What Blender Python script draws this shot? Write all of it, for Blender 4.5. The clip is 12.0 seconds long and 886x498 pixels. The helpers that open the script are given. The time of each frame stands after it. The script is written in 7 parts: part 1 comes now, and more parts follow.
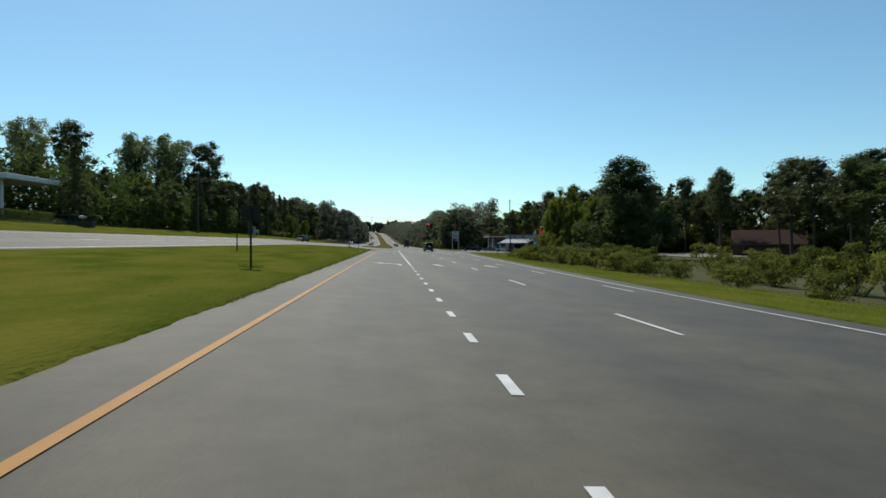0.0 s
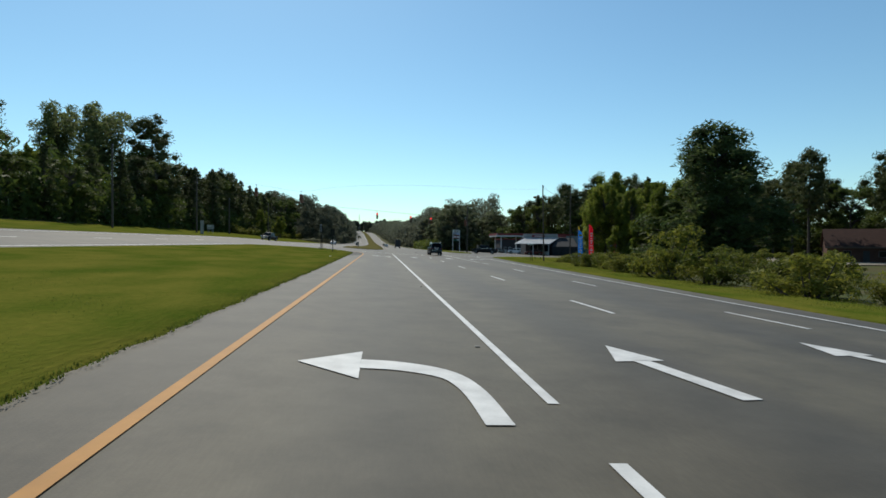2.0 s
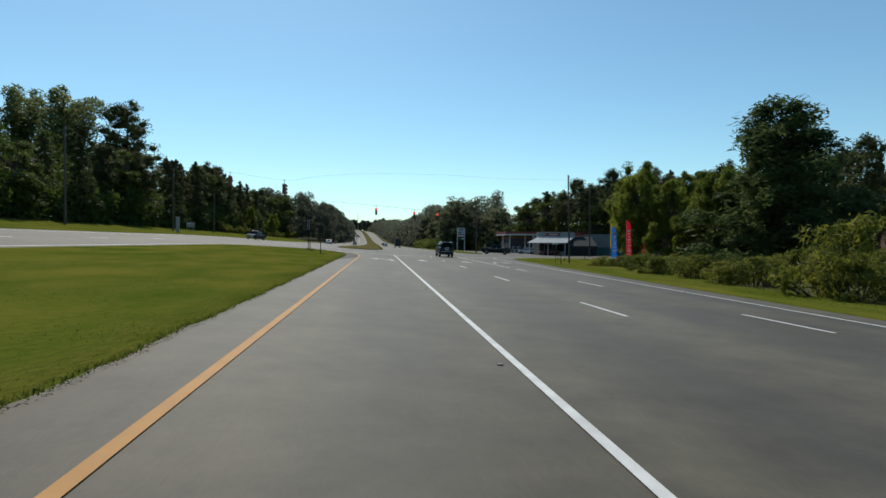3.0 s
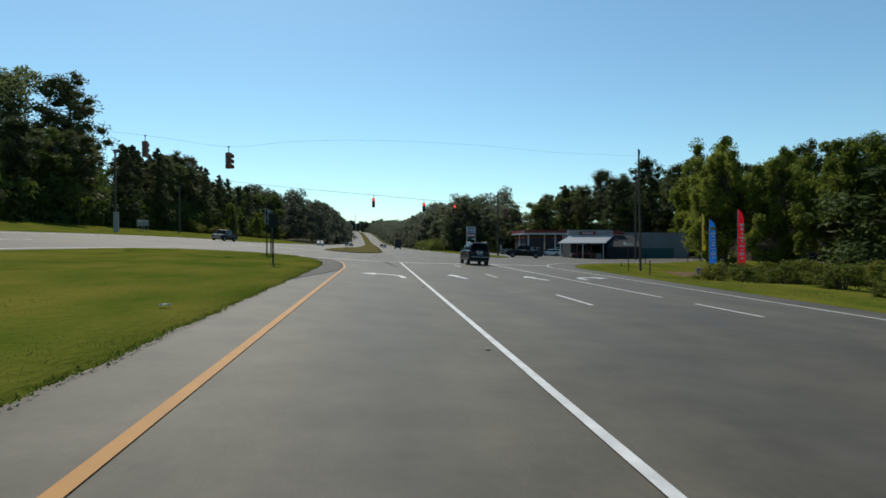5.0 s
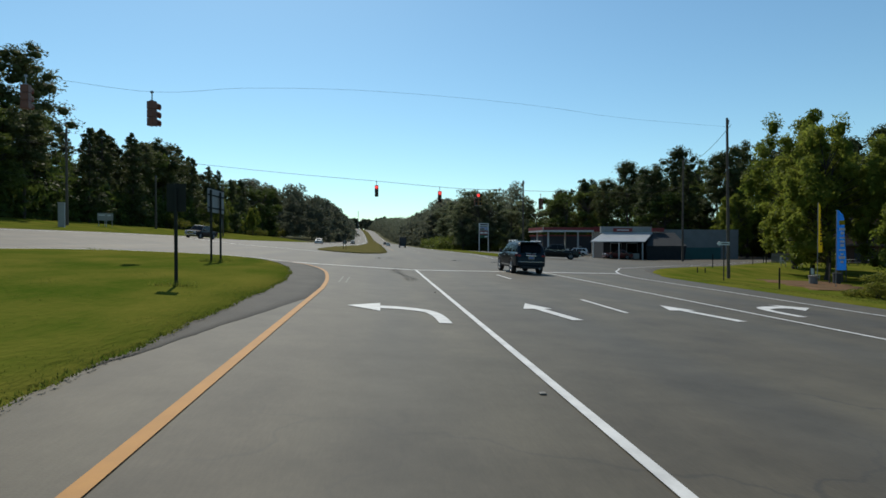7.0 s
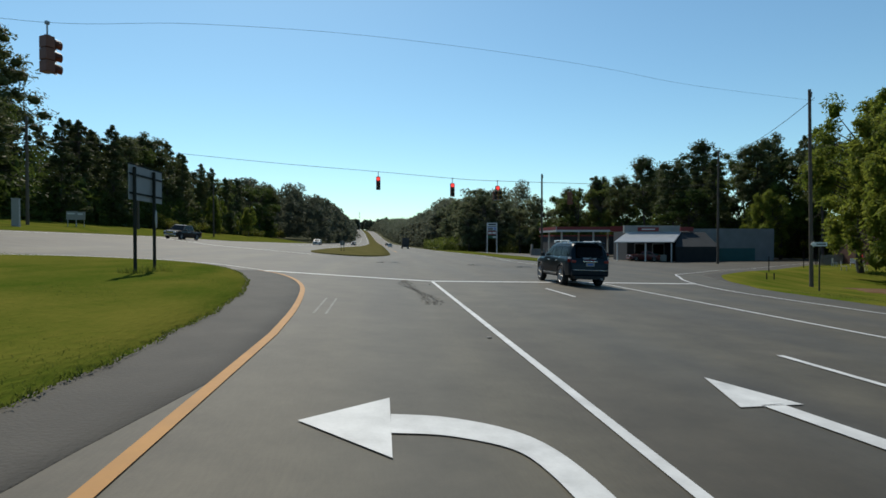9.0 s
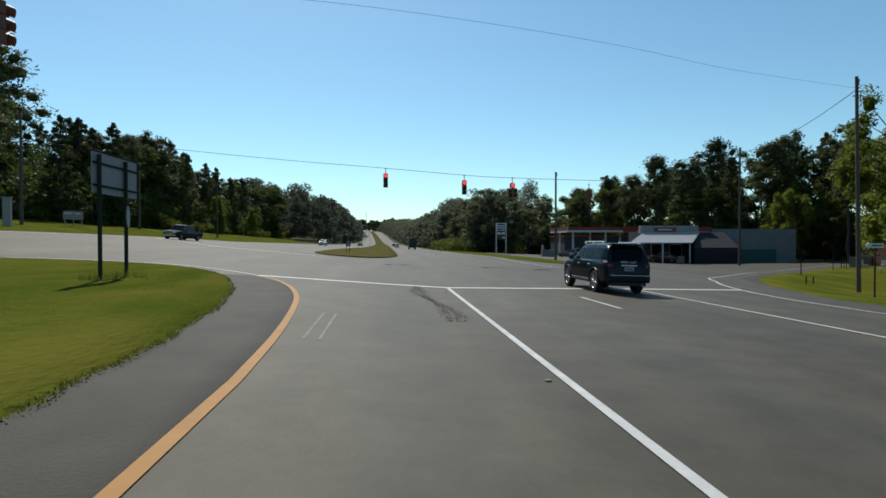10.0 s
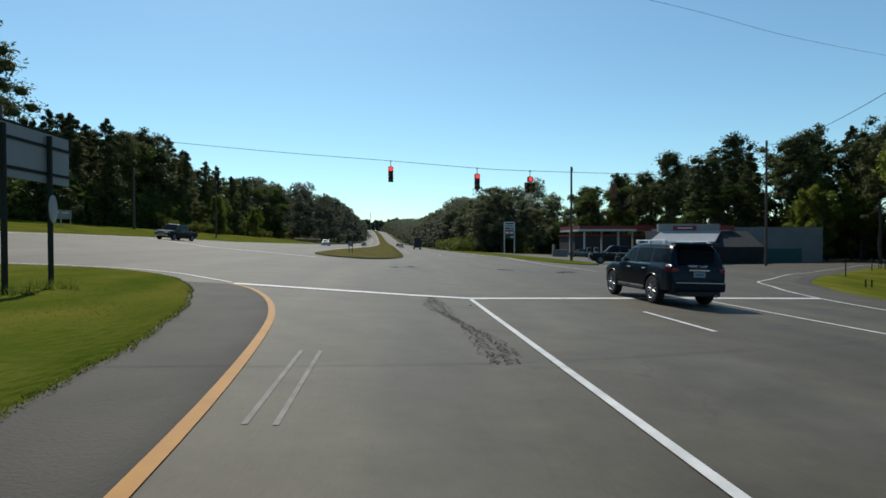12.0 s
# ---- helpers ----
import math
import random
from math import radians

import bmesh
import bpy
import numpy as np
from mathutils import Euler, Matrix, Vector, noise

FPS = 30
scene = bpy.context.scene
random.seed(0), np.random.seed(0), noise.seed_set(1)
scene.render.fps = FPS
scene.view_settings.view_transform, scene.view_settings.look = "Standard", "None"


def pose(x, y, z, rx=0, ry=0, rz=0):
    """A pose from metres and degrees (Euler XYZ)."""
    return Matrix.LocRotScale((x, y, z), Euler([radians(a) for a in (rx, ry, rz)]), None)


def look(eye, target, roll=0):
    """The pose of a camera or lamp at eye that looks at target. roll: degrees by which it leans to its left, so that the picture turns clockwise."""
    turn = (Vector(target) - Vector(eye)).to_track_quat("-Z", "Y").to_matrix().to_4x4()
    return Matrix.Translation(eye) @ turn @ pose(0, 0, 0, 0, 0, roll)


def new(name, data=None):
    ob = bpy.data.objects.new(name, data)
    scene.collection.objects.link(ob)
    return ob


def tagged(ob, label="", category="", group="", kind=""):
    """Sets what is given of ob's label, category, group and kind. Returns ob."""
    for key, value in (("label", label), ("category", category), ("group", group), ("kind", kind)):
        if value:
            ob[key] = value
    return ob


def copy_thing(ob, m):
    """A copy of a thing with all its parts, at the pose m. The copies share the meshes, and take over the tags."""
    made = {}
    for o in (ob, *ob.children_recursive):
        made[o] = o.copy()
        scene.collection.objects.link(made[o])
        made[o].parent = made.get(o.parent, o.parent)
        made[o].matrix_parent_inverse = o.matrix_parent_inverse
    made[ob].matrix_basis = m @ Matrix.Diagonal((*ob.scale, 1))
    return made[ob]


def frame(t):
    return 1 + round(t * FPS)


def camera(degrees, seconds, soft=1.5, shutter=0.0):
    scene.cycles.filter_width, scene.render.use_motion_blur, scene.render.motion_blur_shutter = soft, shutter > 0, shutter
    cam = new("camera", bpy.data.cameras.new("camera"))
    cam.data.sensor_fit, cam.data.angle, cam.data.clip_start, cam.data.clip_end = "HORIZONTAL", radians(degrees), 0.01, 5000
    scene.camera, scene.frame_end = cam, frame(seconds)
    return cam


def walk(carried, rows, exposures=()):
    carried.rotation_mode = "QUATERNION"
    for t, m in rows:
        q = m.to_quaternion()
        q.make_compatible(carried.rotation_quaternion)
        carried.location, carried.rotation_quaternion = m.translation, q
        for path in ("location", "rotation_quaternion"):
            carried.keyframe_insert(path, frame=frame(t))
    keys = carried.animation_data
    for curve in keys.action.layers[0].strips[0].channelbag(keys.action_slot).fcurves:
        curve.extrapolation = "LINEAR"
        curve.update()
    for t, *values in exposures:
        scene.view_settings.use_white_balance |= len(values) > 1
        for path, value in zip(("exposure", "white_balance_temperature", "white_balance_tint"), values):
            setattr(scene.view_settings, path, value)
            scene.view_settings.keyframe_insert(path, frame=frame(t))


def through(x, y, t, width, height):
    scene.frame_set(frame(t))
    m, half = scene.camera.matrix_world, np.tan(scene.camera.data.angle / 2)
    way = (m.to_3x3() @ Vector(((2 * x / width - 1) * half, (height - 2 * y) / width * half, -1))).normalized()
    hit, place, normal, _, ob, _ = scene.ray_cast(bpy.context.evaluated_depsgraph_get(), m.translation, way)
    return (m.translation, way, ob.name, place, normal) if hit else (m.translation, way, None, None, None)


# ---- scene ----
cam = camera(76.63, 12.0, soft=1.6)
# seconds, x, y, z, yaw, pitch, roll
ROWS = [
    (0.0, 0.10, -0.00, 1.49, -5.21, -0.64, 0.02),
    (1.5, -0.27, 25.70, 1.50, -6.16, -0.64, -0.23),
    (2.5, -0.37, 39.87, 1.53, -6.51, -0.64, -0.34),
    (3.0, -0.43, 45.96, 1.54, -6.51, -0.73, -0.25),
    (5.0, -0.47, 68.20, 1.52, -6.70, -0.65, 0.05),
    (5.5, -0.49, 72.29, 1.54, -6.67, -0.72, 0.11),
    (6.5, -0.55, 79.27, 1.56, -6.56, -0.83, 0.04),
    (7.0, -0.55, 82.20, 1.55, -6.39, -0.86, -0.05),
    (9.0, -0.62, 90.39, 1.54, -6.23, -0.78, 0.07),
    (9.5, -0.66, 91.81, 1.55, -5.79, -0.71, -0.01),
    (10.5, -0.74, 94.39, 1.56, -5.48, -0.74, 0.11),
    (12.0, -0.80, 97.12, 1.55, -5.15, -0.75, 0.19),
]
EXPOSURE = 0.0
walk(cam, [(t, pose(x, y, z, 90 + pitch, roll, yaw)) for t, x, y, z, yaw, pitch, roll in ROWS], [(0.0, EXPOSURE), (12.0, EXPOSURE)])

# ---- daylight: clear morning, sun ahead of the road ----
SUN_UP, SUN_WEST = 49.0, 13.0
world = bpy.data.worlds.new("world")
scene.world = world
world.use_nodes = True
wn = world.node_tree
sky = wn.nodes.new("ShaderNodeTexSky")
sky.sky_type, sky.sun_disc = "NISHITA", False
sky.sun_elevation, sky.sun_rotation = radians(SUN_UP), radians(-SUN_WEST)
sky.altitude, sky.air_density, sky.dust_density, sky.ozone_density = 100, 1.0, 0.35, 1.5
wn.nodes["Background"].inputs["Strength"].default_value = 0.12
tint = wn.nodes.new("ShaderNodeMix")
tint.data_type, tint.blend_type = "RGBA", "MULTIPLY"
tint.inputs["Factor"].default_value, tint.inputs["B"].default_value = 1.0, (0.745, 1.0, 1.0, 1)
wn.links.new(sky.outputs[0], tint.inputs["A"])
wn.links.new(tint.outputs["Result"], wn.nodes["Background"].inputs["Color"])
sun_data = bpy.data.lights.new("sun", "SUN")
sun_data.energy, sun_data.angle, sun_data.color = 4.2, radians(0.5), (1.0, 0.93, 0.80)
sun_ob = new("sun", sun_data)
az = radians(90 + SUN_WEST)
sun_ob.matrix_world = look((0, 0, 60), Vector((0, 0, 60)) - Vector((math.cos(az) * math.cos(radians(SUN_UP)), math.sin(az) * math.cos(radians(SUN_UP)), math.sin(radians(SUN_UP)))))


# ---- materials ----
def material(name, base, rough=0.6, metal=0.0, other=None, scale=6.0, fine=60.0, bump=0.0, amount=0.5, spec=0.5, coat=0.0, vary=0.0, stretch=(1, 1, 1)):
    """Two scales of noise between base and other, a bump, and a change from object to object."""
    m = bpy.data.materials.new(name)
    m.use_nodes = True
    n, l = m.node_tree.nodes, m.node_tree.links
    b = n["Principled BSDF"]
    b.inputs["Roughness"].default_value, b.inputs["Metallic"].default_value = rough, metal
    b.inputs["Specular IOR Level"].default_value, b.inputs["Coat Weight"].default_value = spec, coat
    other = other or tuple(c * 0.72 for c in base)
    tc, mp = n.new("ShaderNodeTexCoord"), n.new("ShaderNodeMapping")
    mp.inputs["Scale"].default_value = stretch
    l.new(tc.outputs["Object"], mp.inputs["Vector"])
    big, small = n.new("ShaderNodeTexNoise"), n.new("ShaderNodeTexNoise")
    big.inputs["Scale"].default_value, small.inputs["Scale"].default_value = scale, fine
    big.inputs["Detail"].default_value, small.inputs["Detail"].default_value = 5, 3
    l.new(mp.outputs[0], big.inputs["Vector"]), l.new(mp.outputs[0], small.inputs["Vector"])
    mix = n.new("ShaderNodeMath")
    mix.operation = "MULTIPLY_ADD"
    mix.inputs[1].default_value = 0.4
    l.new(small.outputs["Fac"], mix.inputs[0])
    sub = n.new("ShaderNodeMath")
    sub.operation = "MULTIPLY_ADD"
    sub.inputs[1].default_value, sub.inputs[2].default_value = 1.6, -0.5
    l.new(big.outputs["Fac"], sub.inputs[0]), l.new(sub.outputs[0], mix.inputs[2])
    ramp = n.new("ShaderNodeMix")
    ramp.data_type = "RGBA"
    ramp.inputs["A"].default_value, ramp.inputs["B"].default_value = (*base, 1), (*other, 1)
    amt = n.new("ShaderNodeMath")
    amt.operation, amt.use_clamp = "MULTIPLY", True
    amt.inputs[1].default_value = amount * 1.4
    l.new(mix.outputs[0], amt.inputs[0]), l.new(amt.outputs[0], ramp.inputs["Factor"])
    colour = ramp.outputs["Result"]
    if vary:
        info, hsv, mul = n.new("ShaderNodeObjectInfo"), n.new("ShaderNodeHueSaturation"), n.new("ShaderNodeMapRange")
        mul.inputs["To Min"].default_value, mul.inputs["To Max"].default_value = 1 - vary, 1 + vary
        l.new(info.outputs["Random"], mul.inputs["Value"]), l.new(mul.outputs[0], hsv.inputs["Value"]), l.new(colour, hsv.inputs["Color"])
        colour = hsv.outputs["Color"]
    l.new(colour, b.inputs["Base Color"])
    if bump:
        bp = n.new("ShaderNodeBump")
        bp.inputs["Strength"].default_value, bp.inputs["Distance"].default_value = bump, 0.02
        l.new(small.outputs["Fac"], bp.inputs["Height"]), l.new(bp.outputs[0], b.inputs["Normal"])
    return m


def leaf_material(name, base, other, through=0.35, patch=7.0):
    """Leaves: matt, letting some light through; tones drift from bough to bough, a little from leaf to leaf and from tree to tree."""
    m = bpy.data.materials.new(name)
    m.use_nodes = True
    n, l = m.node_tree.nodes, m.node_tree.links
    b = n["Principled BSDF"]
    b.inputs["Roughness"].default_value, b.inputs["Specular IOR Level"].default_value = 0.6, 0.12
    geo, info, mix, hsv = n.new("ShaderNodeNewGeometry"), n.new("ShaderNodeObjectInfo"), n.new("ShaderNodeMix"), n.new("ShaderNodeHueSaturation")
    tc, bough, spread, both = n.new("ShaderNodeTexCoord"), n.new("ShaderNodeTexNoise"), n.new("ShaderNodeMapRange"), n.new("ShaderNodeMath")
    bough.inputs["Scale"].default_value, bough.inputs["Detail"].default_value = patch, 2
    spread.inputs["From Min"].default_value, spread.inputs["From Max"].default_value, spread.inputs["To Max"].default_value = 0.32, 0.68, 0.65
    both.operation, both.inputs[1].default_value = "MULTIPLY_ADD", 0.35
    l.new(tc.outputs["Object"], bough.inputs["Vector"]), l.new(bough.outputs["Fac"], spread.inputs["Value"])
    l.new(geo.outputs["Random Per Island"], both.inputs[0]), l.new(spread.outputs[0], both.inputs[2])
    mix.data_type = "RGBA"
    mix.inputs["A"].default_value, mix.inputs["B"].default_value = (*base, 1), (*other, 1)
    l.new(both.outputs[0], mix.inputs["Factor"]), l.new(mix.outputs["Result"], hsv.inputs["Color"])
    mr, hue = n.new("ShaderNodeMapRange"), n.new("ShaderNodeMapRange")
    mr.inputs["To Min"].default_value, mr.inputs["To Max"].default_value = 0.72, 1.28
    hue.inputs["To Min"].default_value, hue.inputs["To Max"].default_value = 0.515, 0.485
    l.new(info.outputs["Random"], mr.inputs["Value"]), l.new(mr.outputs[0], hsv.inputs["Value"])
    l.new(info.outputs["Random"], hue.inputs["Value"]), l.new(hue.outputs[0], hsv.inputs["Hue"])
    l.new(hsv.outputs[0], b.inputs["Base Color"])
    tr, ms = n.new("ShaderNodeBsdfTranslucent"), n.new("ShaderNodeMixShader")
    ms.inputs["Fac"].default_value = through
    l.new(hsv.outputs[0], tr.inputs["Color"]), l.new(b.outputs[0], ms.inputs[1]), l.new(tr.outputs[0], ms.inputs[2])
    l.new(ms.outputs[0], n["Material Output"].inputs["Surface"])
    return m


def glow_material(name, colour, strength):
    m = bpy.data.materials.new(name)
    m.use_nodes = True
    b = m.node_tree.nodes["Principled BSDF"]
    b.inputs["Base Color"].default_value = (*colour, 1)
    b.inputs["Emission Color"].default_value, b.inputs["Emission Strength"].default_value = (*colour, 1), strength
    return m


def asphalt_material(name):
    """Worn asphalt: stone grain, long stains along the lanes, thin wandering cracks, a dull sheen."""
    m = material(name, (0.102, 0.090, 0.062), 0.68, other=(0.057, 0.049, 0.035), scale=0.42, fine=45, amount=1.0, spec=0.30, stretch=(1, 0.14, 1))
    n, l = m.node_tree.nodes, m.node_tree.links
    b = n["Principled BSDF"]
    tc, vor, wob, mask = n.new("ShaderNodeTexCoord"), n.new("ShaderNodeTexVoronoi"), n.new("ShaderNodeTexNoise"), n.new("ShaderNodeTexNoise")
    vor.feature = "DISTANCE_TO_EDGE"
    vor.inputs["Scale"].default_value, wob.inputs["Scale"].default_value, mask.inputs["Scale"].default_value = 0.28, 1.4, 0.09
    wob.inputs["Detail"].default_value = 6
    add = n.new("ShaderNodeMix")
    add.data_type, add.blend_type = "RGBA", "ADD"
    add.inputs["Factor"].default_value = 0.9
    l.new(tc.outputs["Object"], wob.inputs["Vector"]), l.new(tc.outputs["Object"], mask.inputs["Vector"])
    l.new(tc.outputs["Object"], add.inputs["A"]), l.new(wob.outputs["Color"], add.inputs["B"]), l.new(add.outputs["Result"], vor.inputs["Vector"])
    line, patch, both = n.new("ShaderNodeMapRange"), n.new("ShaderNodeMapRange"), n.new("ShaderNodeMath")
    line.inputs["From Min"].default_value, line.inputs["From Max"].default_value, line.inputs["To Min"].default_value, line.inputs["To Max"].default_value = 0.002, 0.010, 0.6, 0.0
    patch.inputs["From Min"].default_value, patch.inputs["From Max"].default_value = 0.57, 0.7
    both.operation = "MULTIPLY"
    l.new(vor.outputs["Distance"], line.inputs["Value"]), l.new(mask.outputs["Fac"], patch.inputs["Value"])
    l.new(line.outputs[0], both.inputs[0]), l.new(patch.outputs[0], both.inputs[1])
    dark = n.new("ShaderNodeMix")
    dark.data_type = "RGBA"
    dark.inputs["B"].default_value = (0.03, 0.029, 0.027, 1)
    l.new(b.inputs["Base Color"].links[0].from_socket, dark.inputs["A"]), l.new(both.outputs[0], dark.inputs["Factor"]), l.new(dark.outputs["Result"], b.inputs["Base Color"])
    # oil-darkened strips down the middle of the lanes
    xyz, lane, wave, worn, oil = n.new("ShaderNodeSeparateXYZ"), n.new("ShaderNodeMath"), n.new("ShaderNodeMath"), n.new("ShaderNodeTexNoise"), n.new("ShaderNodeMix")
    lane.operation, wave.operation = "MULTIPLY_ADD", "COSINE"
    lane.inputs[1].default_value, lane.inputs[2].default_value = 2 * math.pi / 3.8, 0.4 * 2 * math.pi / 3.8
    stretch_map, amt2, amt3 = n.new("ShaderNodeMapping"), n.new("ShaderNodeMath"), n.new("ShaderNodeMath")
    stretch_map.inputs["Scale"].default_value = (0.9, 0.05, 1)
    worn.inputs["Scale"].default_value, worn.inputs["Detail"].default_value = 1.0, 4
    amt2.operation, amt2.use_clamp, amt3.operation = "MULTIPLY", True, "MULTIPLY"
    amt3.inputs[1].default_value = 1.15
    l.new(tc.outputs["Object"], xyz.inputs[0]), l.new(xyz.outputs["X"], lane.inputs[0]), l.new(lane.outputs[0], wave.inputs[0])
    l.new(tc.outputs["Object"], stretch_map.inputs["Vector"]), l.new(stretch_map.outputs[0], worn.inputs["Vector"])
    l.new(wave.outputs[0], amt2.inputs[0]), l.new(worn.outputs["Fac"], amt2.inputs[1]), l.new(amt2.outputs[0], amt3.inputs[0])
    oil.data_type = "RGBA"
    oil.inputs["B"].default_value = (0.052, 0.048, 0.039, 1)
    l.new(b.inputs["Base Color"].links[0].from_socket, oil.inputs["A"]), l.new(amt3.outputs[0], oil.inputs["Factor"]), l.new(oil.outputs["Result"], b.inputs["Base Color"])
    # blotches of wear a hand to a few paces across
    blot, spread, wear = n.new("ShaderNodeTexNoise"), n.new("ShaderNodeMapRange"), n.new("ShaderNodeMix")
    blot.inputs["Scale"].default_value, blot.inputs["Detail"].default_value, blot.inputs["Roughness"].default_value = 0.9, 9, 0.68
    spread.inputs["From Min"].default_value, spread.inputs["From Max"].default_value, spread.inputs["To Min"].default_value, spread.inputs["To Max"].default_value = 0.3, 0.7, 0.68, 1.24
    wear.data_type, wear.blend_type = "RGBA", "MULTIPLY"
    wear.inputs["Factor"].default_value = 1.0
    l.new(tc.outputs["Object"], blot.inputs["Vector"]), l.new(blot.outputs["Fac"], spread.inputs["Value"])
    l.new(b.inputs["Base Color"].links[0].from_socket, wear.inputs["A"]), l.new(spread.outputs[0], wear.inputs["B"]), l.new(wear.outputs["Result"], b.inputs["Base Color"])
    grain, bp = n.new("ShaderNodeTexNoise"), n.new("ShaderNodeBump")
    grain.inputs["Scale"].default_value, grain.inputs["Detail"].default_value = 55, 2
    bp.inputs["Strength"].default_value, bp.inputs["Distance"].default_value = 0.12, 0.01
    l.new(tc.outputs["Object"], grain.inputs["Vector"]), l.new(grain.outputs["Fac"], bp.inputs["Height"]), l.new(bp.outputs[0], b.inputs["Normal"])
    return m


ASPHALT = asphalt_material("asphalt")
GRASS_GROUND = material("mown_grass", (0.032, 0.066, 0.006), 1.0, other=(0.115, 0.112, 0.02), scale=0.55, fine=9, bump=0.9, amount=0.95, spec=0.0, stretch=(1, 0.45, 1))
APRON = material("old_dark_asphalt", (0.066, 0.060, 0.050), 0.8, other=(0.044, 0.040, 0.034), scale=1.2, fine=30, bump=0.5, amount=0.9, spec=0.25)
GRASS_GROUND.node_tree.nodes["Bump"].inputs["Distance"].default_value = 0.06
FOREST_FLOOR = material("rough_ground", (0.05, 0.07, 0.018), 0.95, other=(0.075, 0.06, 0.03), scale=0.2, fine=5, bump=0.6, amount=0.8, spec=0.1)
DIRT = material("bare_dirt", (0.13, 0.065, 0.038), 0.95, other=(0.075, 0.07, 0.03), scale=1.5, fine=20, bump=0.5, spec=0.1)
CRACK = material("open_cracks", (0.036, 0.033, 0.028), 0.95, scale=4, spec=0.1)
TYRE_MARK = material("rubber_darkened_asphalt", (0.044, 0.039, 0.030), 0.66, other=(0.066, 0.059, 0.043), scale=0.7, fine=20, amount=0.9, spec=0.3)
WORN_PAINT = material("worn_road_paint", (0.2, 0.195, 0.18), 0.75, other=(0.1, 0.095, 0.08), scale=5, fine=40, amount=0.9)
WHITE_LINE = material("white_road_paint", (0.62, 0.62, 0.6), 0.6, other=(0.3, 0.3, 0.29), scale=3, fine=35, amount=0.55)
YELLOW_LINE = material("yellow_road_paint", (0.39, 0.18, 0.028), 0.75, other=(0.25, 0.115, 0.02), scale=3, fine=35, amount=0.5)
POLE_WOOD = material("weathered_pole_wood", (0.11, 0.085, 0.065), 0.9, other=(0.06, 0.048, 0.038), scale=5, fine=50, bump=0.5, stretch=(1, 1, 0.1))
BARK = material("bark", (0.065, 0.052, 0.042), 0.95, other=(0.035, 0.029, 0.024), scale=3, fine=25, bump=0.8, stretch=(1, 1, 0.25))
WIRE = material("black_cable", (0.02, 0.02, 0.022), 0.95, spec=0.1)
STEEL = material("galvanised_steel", (0.32, 0.33, 0.34), 0.5, 0.8, scale=4, fine=30)
POST_METAL = material("dull_green_steel", (0.03, 0.031, 0.026), 0.85, 0.0, scale=4, fine=30, spec=0.15)
SIGN_BACK = material("bare_aluminium", (0.30, 0.295, 0.28), 0.75, 0.1, scale=2, fine=20, amount=0.35)
SIGN_WHITE = material("white_sign_face", (0.66, 0.66, 0.64), 0.45, scale=3, fine=20, amount=0.3)
SIGNAL_BODY = material("signal_housing", (0.20, 0.06, 0.025), 0.5, other=(0.11, 0.04, 0.02), scale=6, fine=40)
SIGNAL_YELLOW = material("yellow_signal_housing", (0.42, 0.26, 0.035), 0.5, other=(0.28, 0.17, 0.03), scale=6, fine=40)
LENS_DARK = material("unlit_lens", (0.03, 0.03, 0.025), 0.25, scale=6)
LENS_RED = glow_material("red_signal_lens", (1.0, 0.06, 0.05), 1.3)
LEAF_A = leaf_material("oak_leaves", (0.048, 0.073, 0.016), (0.106, 0.134, 0.03), 0.48)
LEAF_B = leaf_material("bright_leaves", (0.082, 0.12, 0.016), (0.22, 0.245, 0.042), 0.62, 9.0)
LEAF_D = leaf_material("grey_green_leaves", (0.062, 0.096, 0.03), (0.15, 0.18, 0.062), 0.52)
LEAF_L = leaf_material("pale_oak_leaves", (0.10, 0.13, 0.045), (0.24, 0.265, 0.11), 0.66)
# oak-like leaves with the veil of haze painted in as a paler tone
LEAF_H = leaf_material("haze_paled_leaves", (0.078, 0.098, 0.052), (0.15, 0.165, 0.085), 0.55)
# far woods: distance haze is mixed into the leaf colour as a paler grey-green
LEAF_FAR_HAZE = leaf_material("haze_greyed_far_leaves", (0.092, 0.104, 0.074), (0.152, 0.163, 0.108), 0.55, 3.0)
LEAF_P = leaf_material("pine_needles", (0.048, 0.064, 0.024), (0.094, 0.106, 0.038), 0.42)
LEAF_S = leaf_material("shrub_leaves", (0.072, 0.096, 0.012), (0.18, 0.18, 0.032), 0.5)
BLADE = leaf_material("grass_blades", (0.09, 0.13, 0.016), (0.17, 0.17, 0.035), 0.6, 0.6)
CAR_NAVY = material("dark_blue_car_paint", (0.003, 0.010, 0.017), 0.3, 0.0, other=(0.004, 0.012, 0.018), scale=2, fine=300, amount=0.3, spec=0.15, coat=0.05)
CAR_BLACK = material("black_car_paint", (0.007, 0.008, 0.009), 0.34, 0.0, scale=2, fine=300, amount=0.3, spec=0.25, coat=0.1)
CAR_GREY = material("grey_car_paint", (0.09, 0.09, 0.095), 0.35, 0.5, scale=2, fine=300, amount=0.3, coat=0.7)
CAR_WHITE = material("white_car_paint", (0.7, 0.7, 0.69), 0.35, 0.0, scale=2, fine=300, amount=0.2, coat=0.7)
CAR_RED = material("red_car_paint", (0.12, 0.012, 0.01), 0.35, 0.1, scale=2, fine=300, amount=0.2, coat=0.7)
CAR_GLASS = material("tinted_car_glass", (0.006, 0.008, 0.009), 0.12, scale=1, amount=0.2, spec=0.16)
TRIM_BLACK = material("black_plastic_trim", (0.018, 0.018, 0.018), 0.7, scale=5, fine=80)
CHROME = material("chrome", (0.75, 0.76, 0.78), 0.18, 1.0, scale=3, amount=0.2)
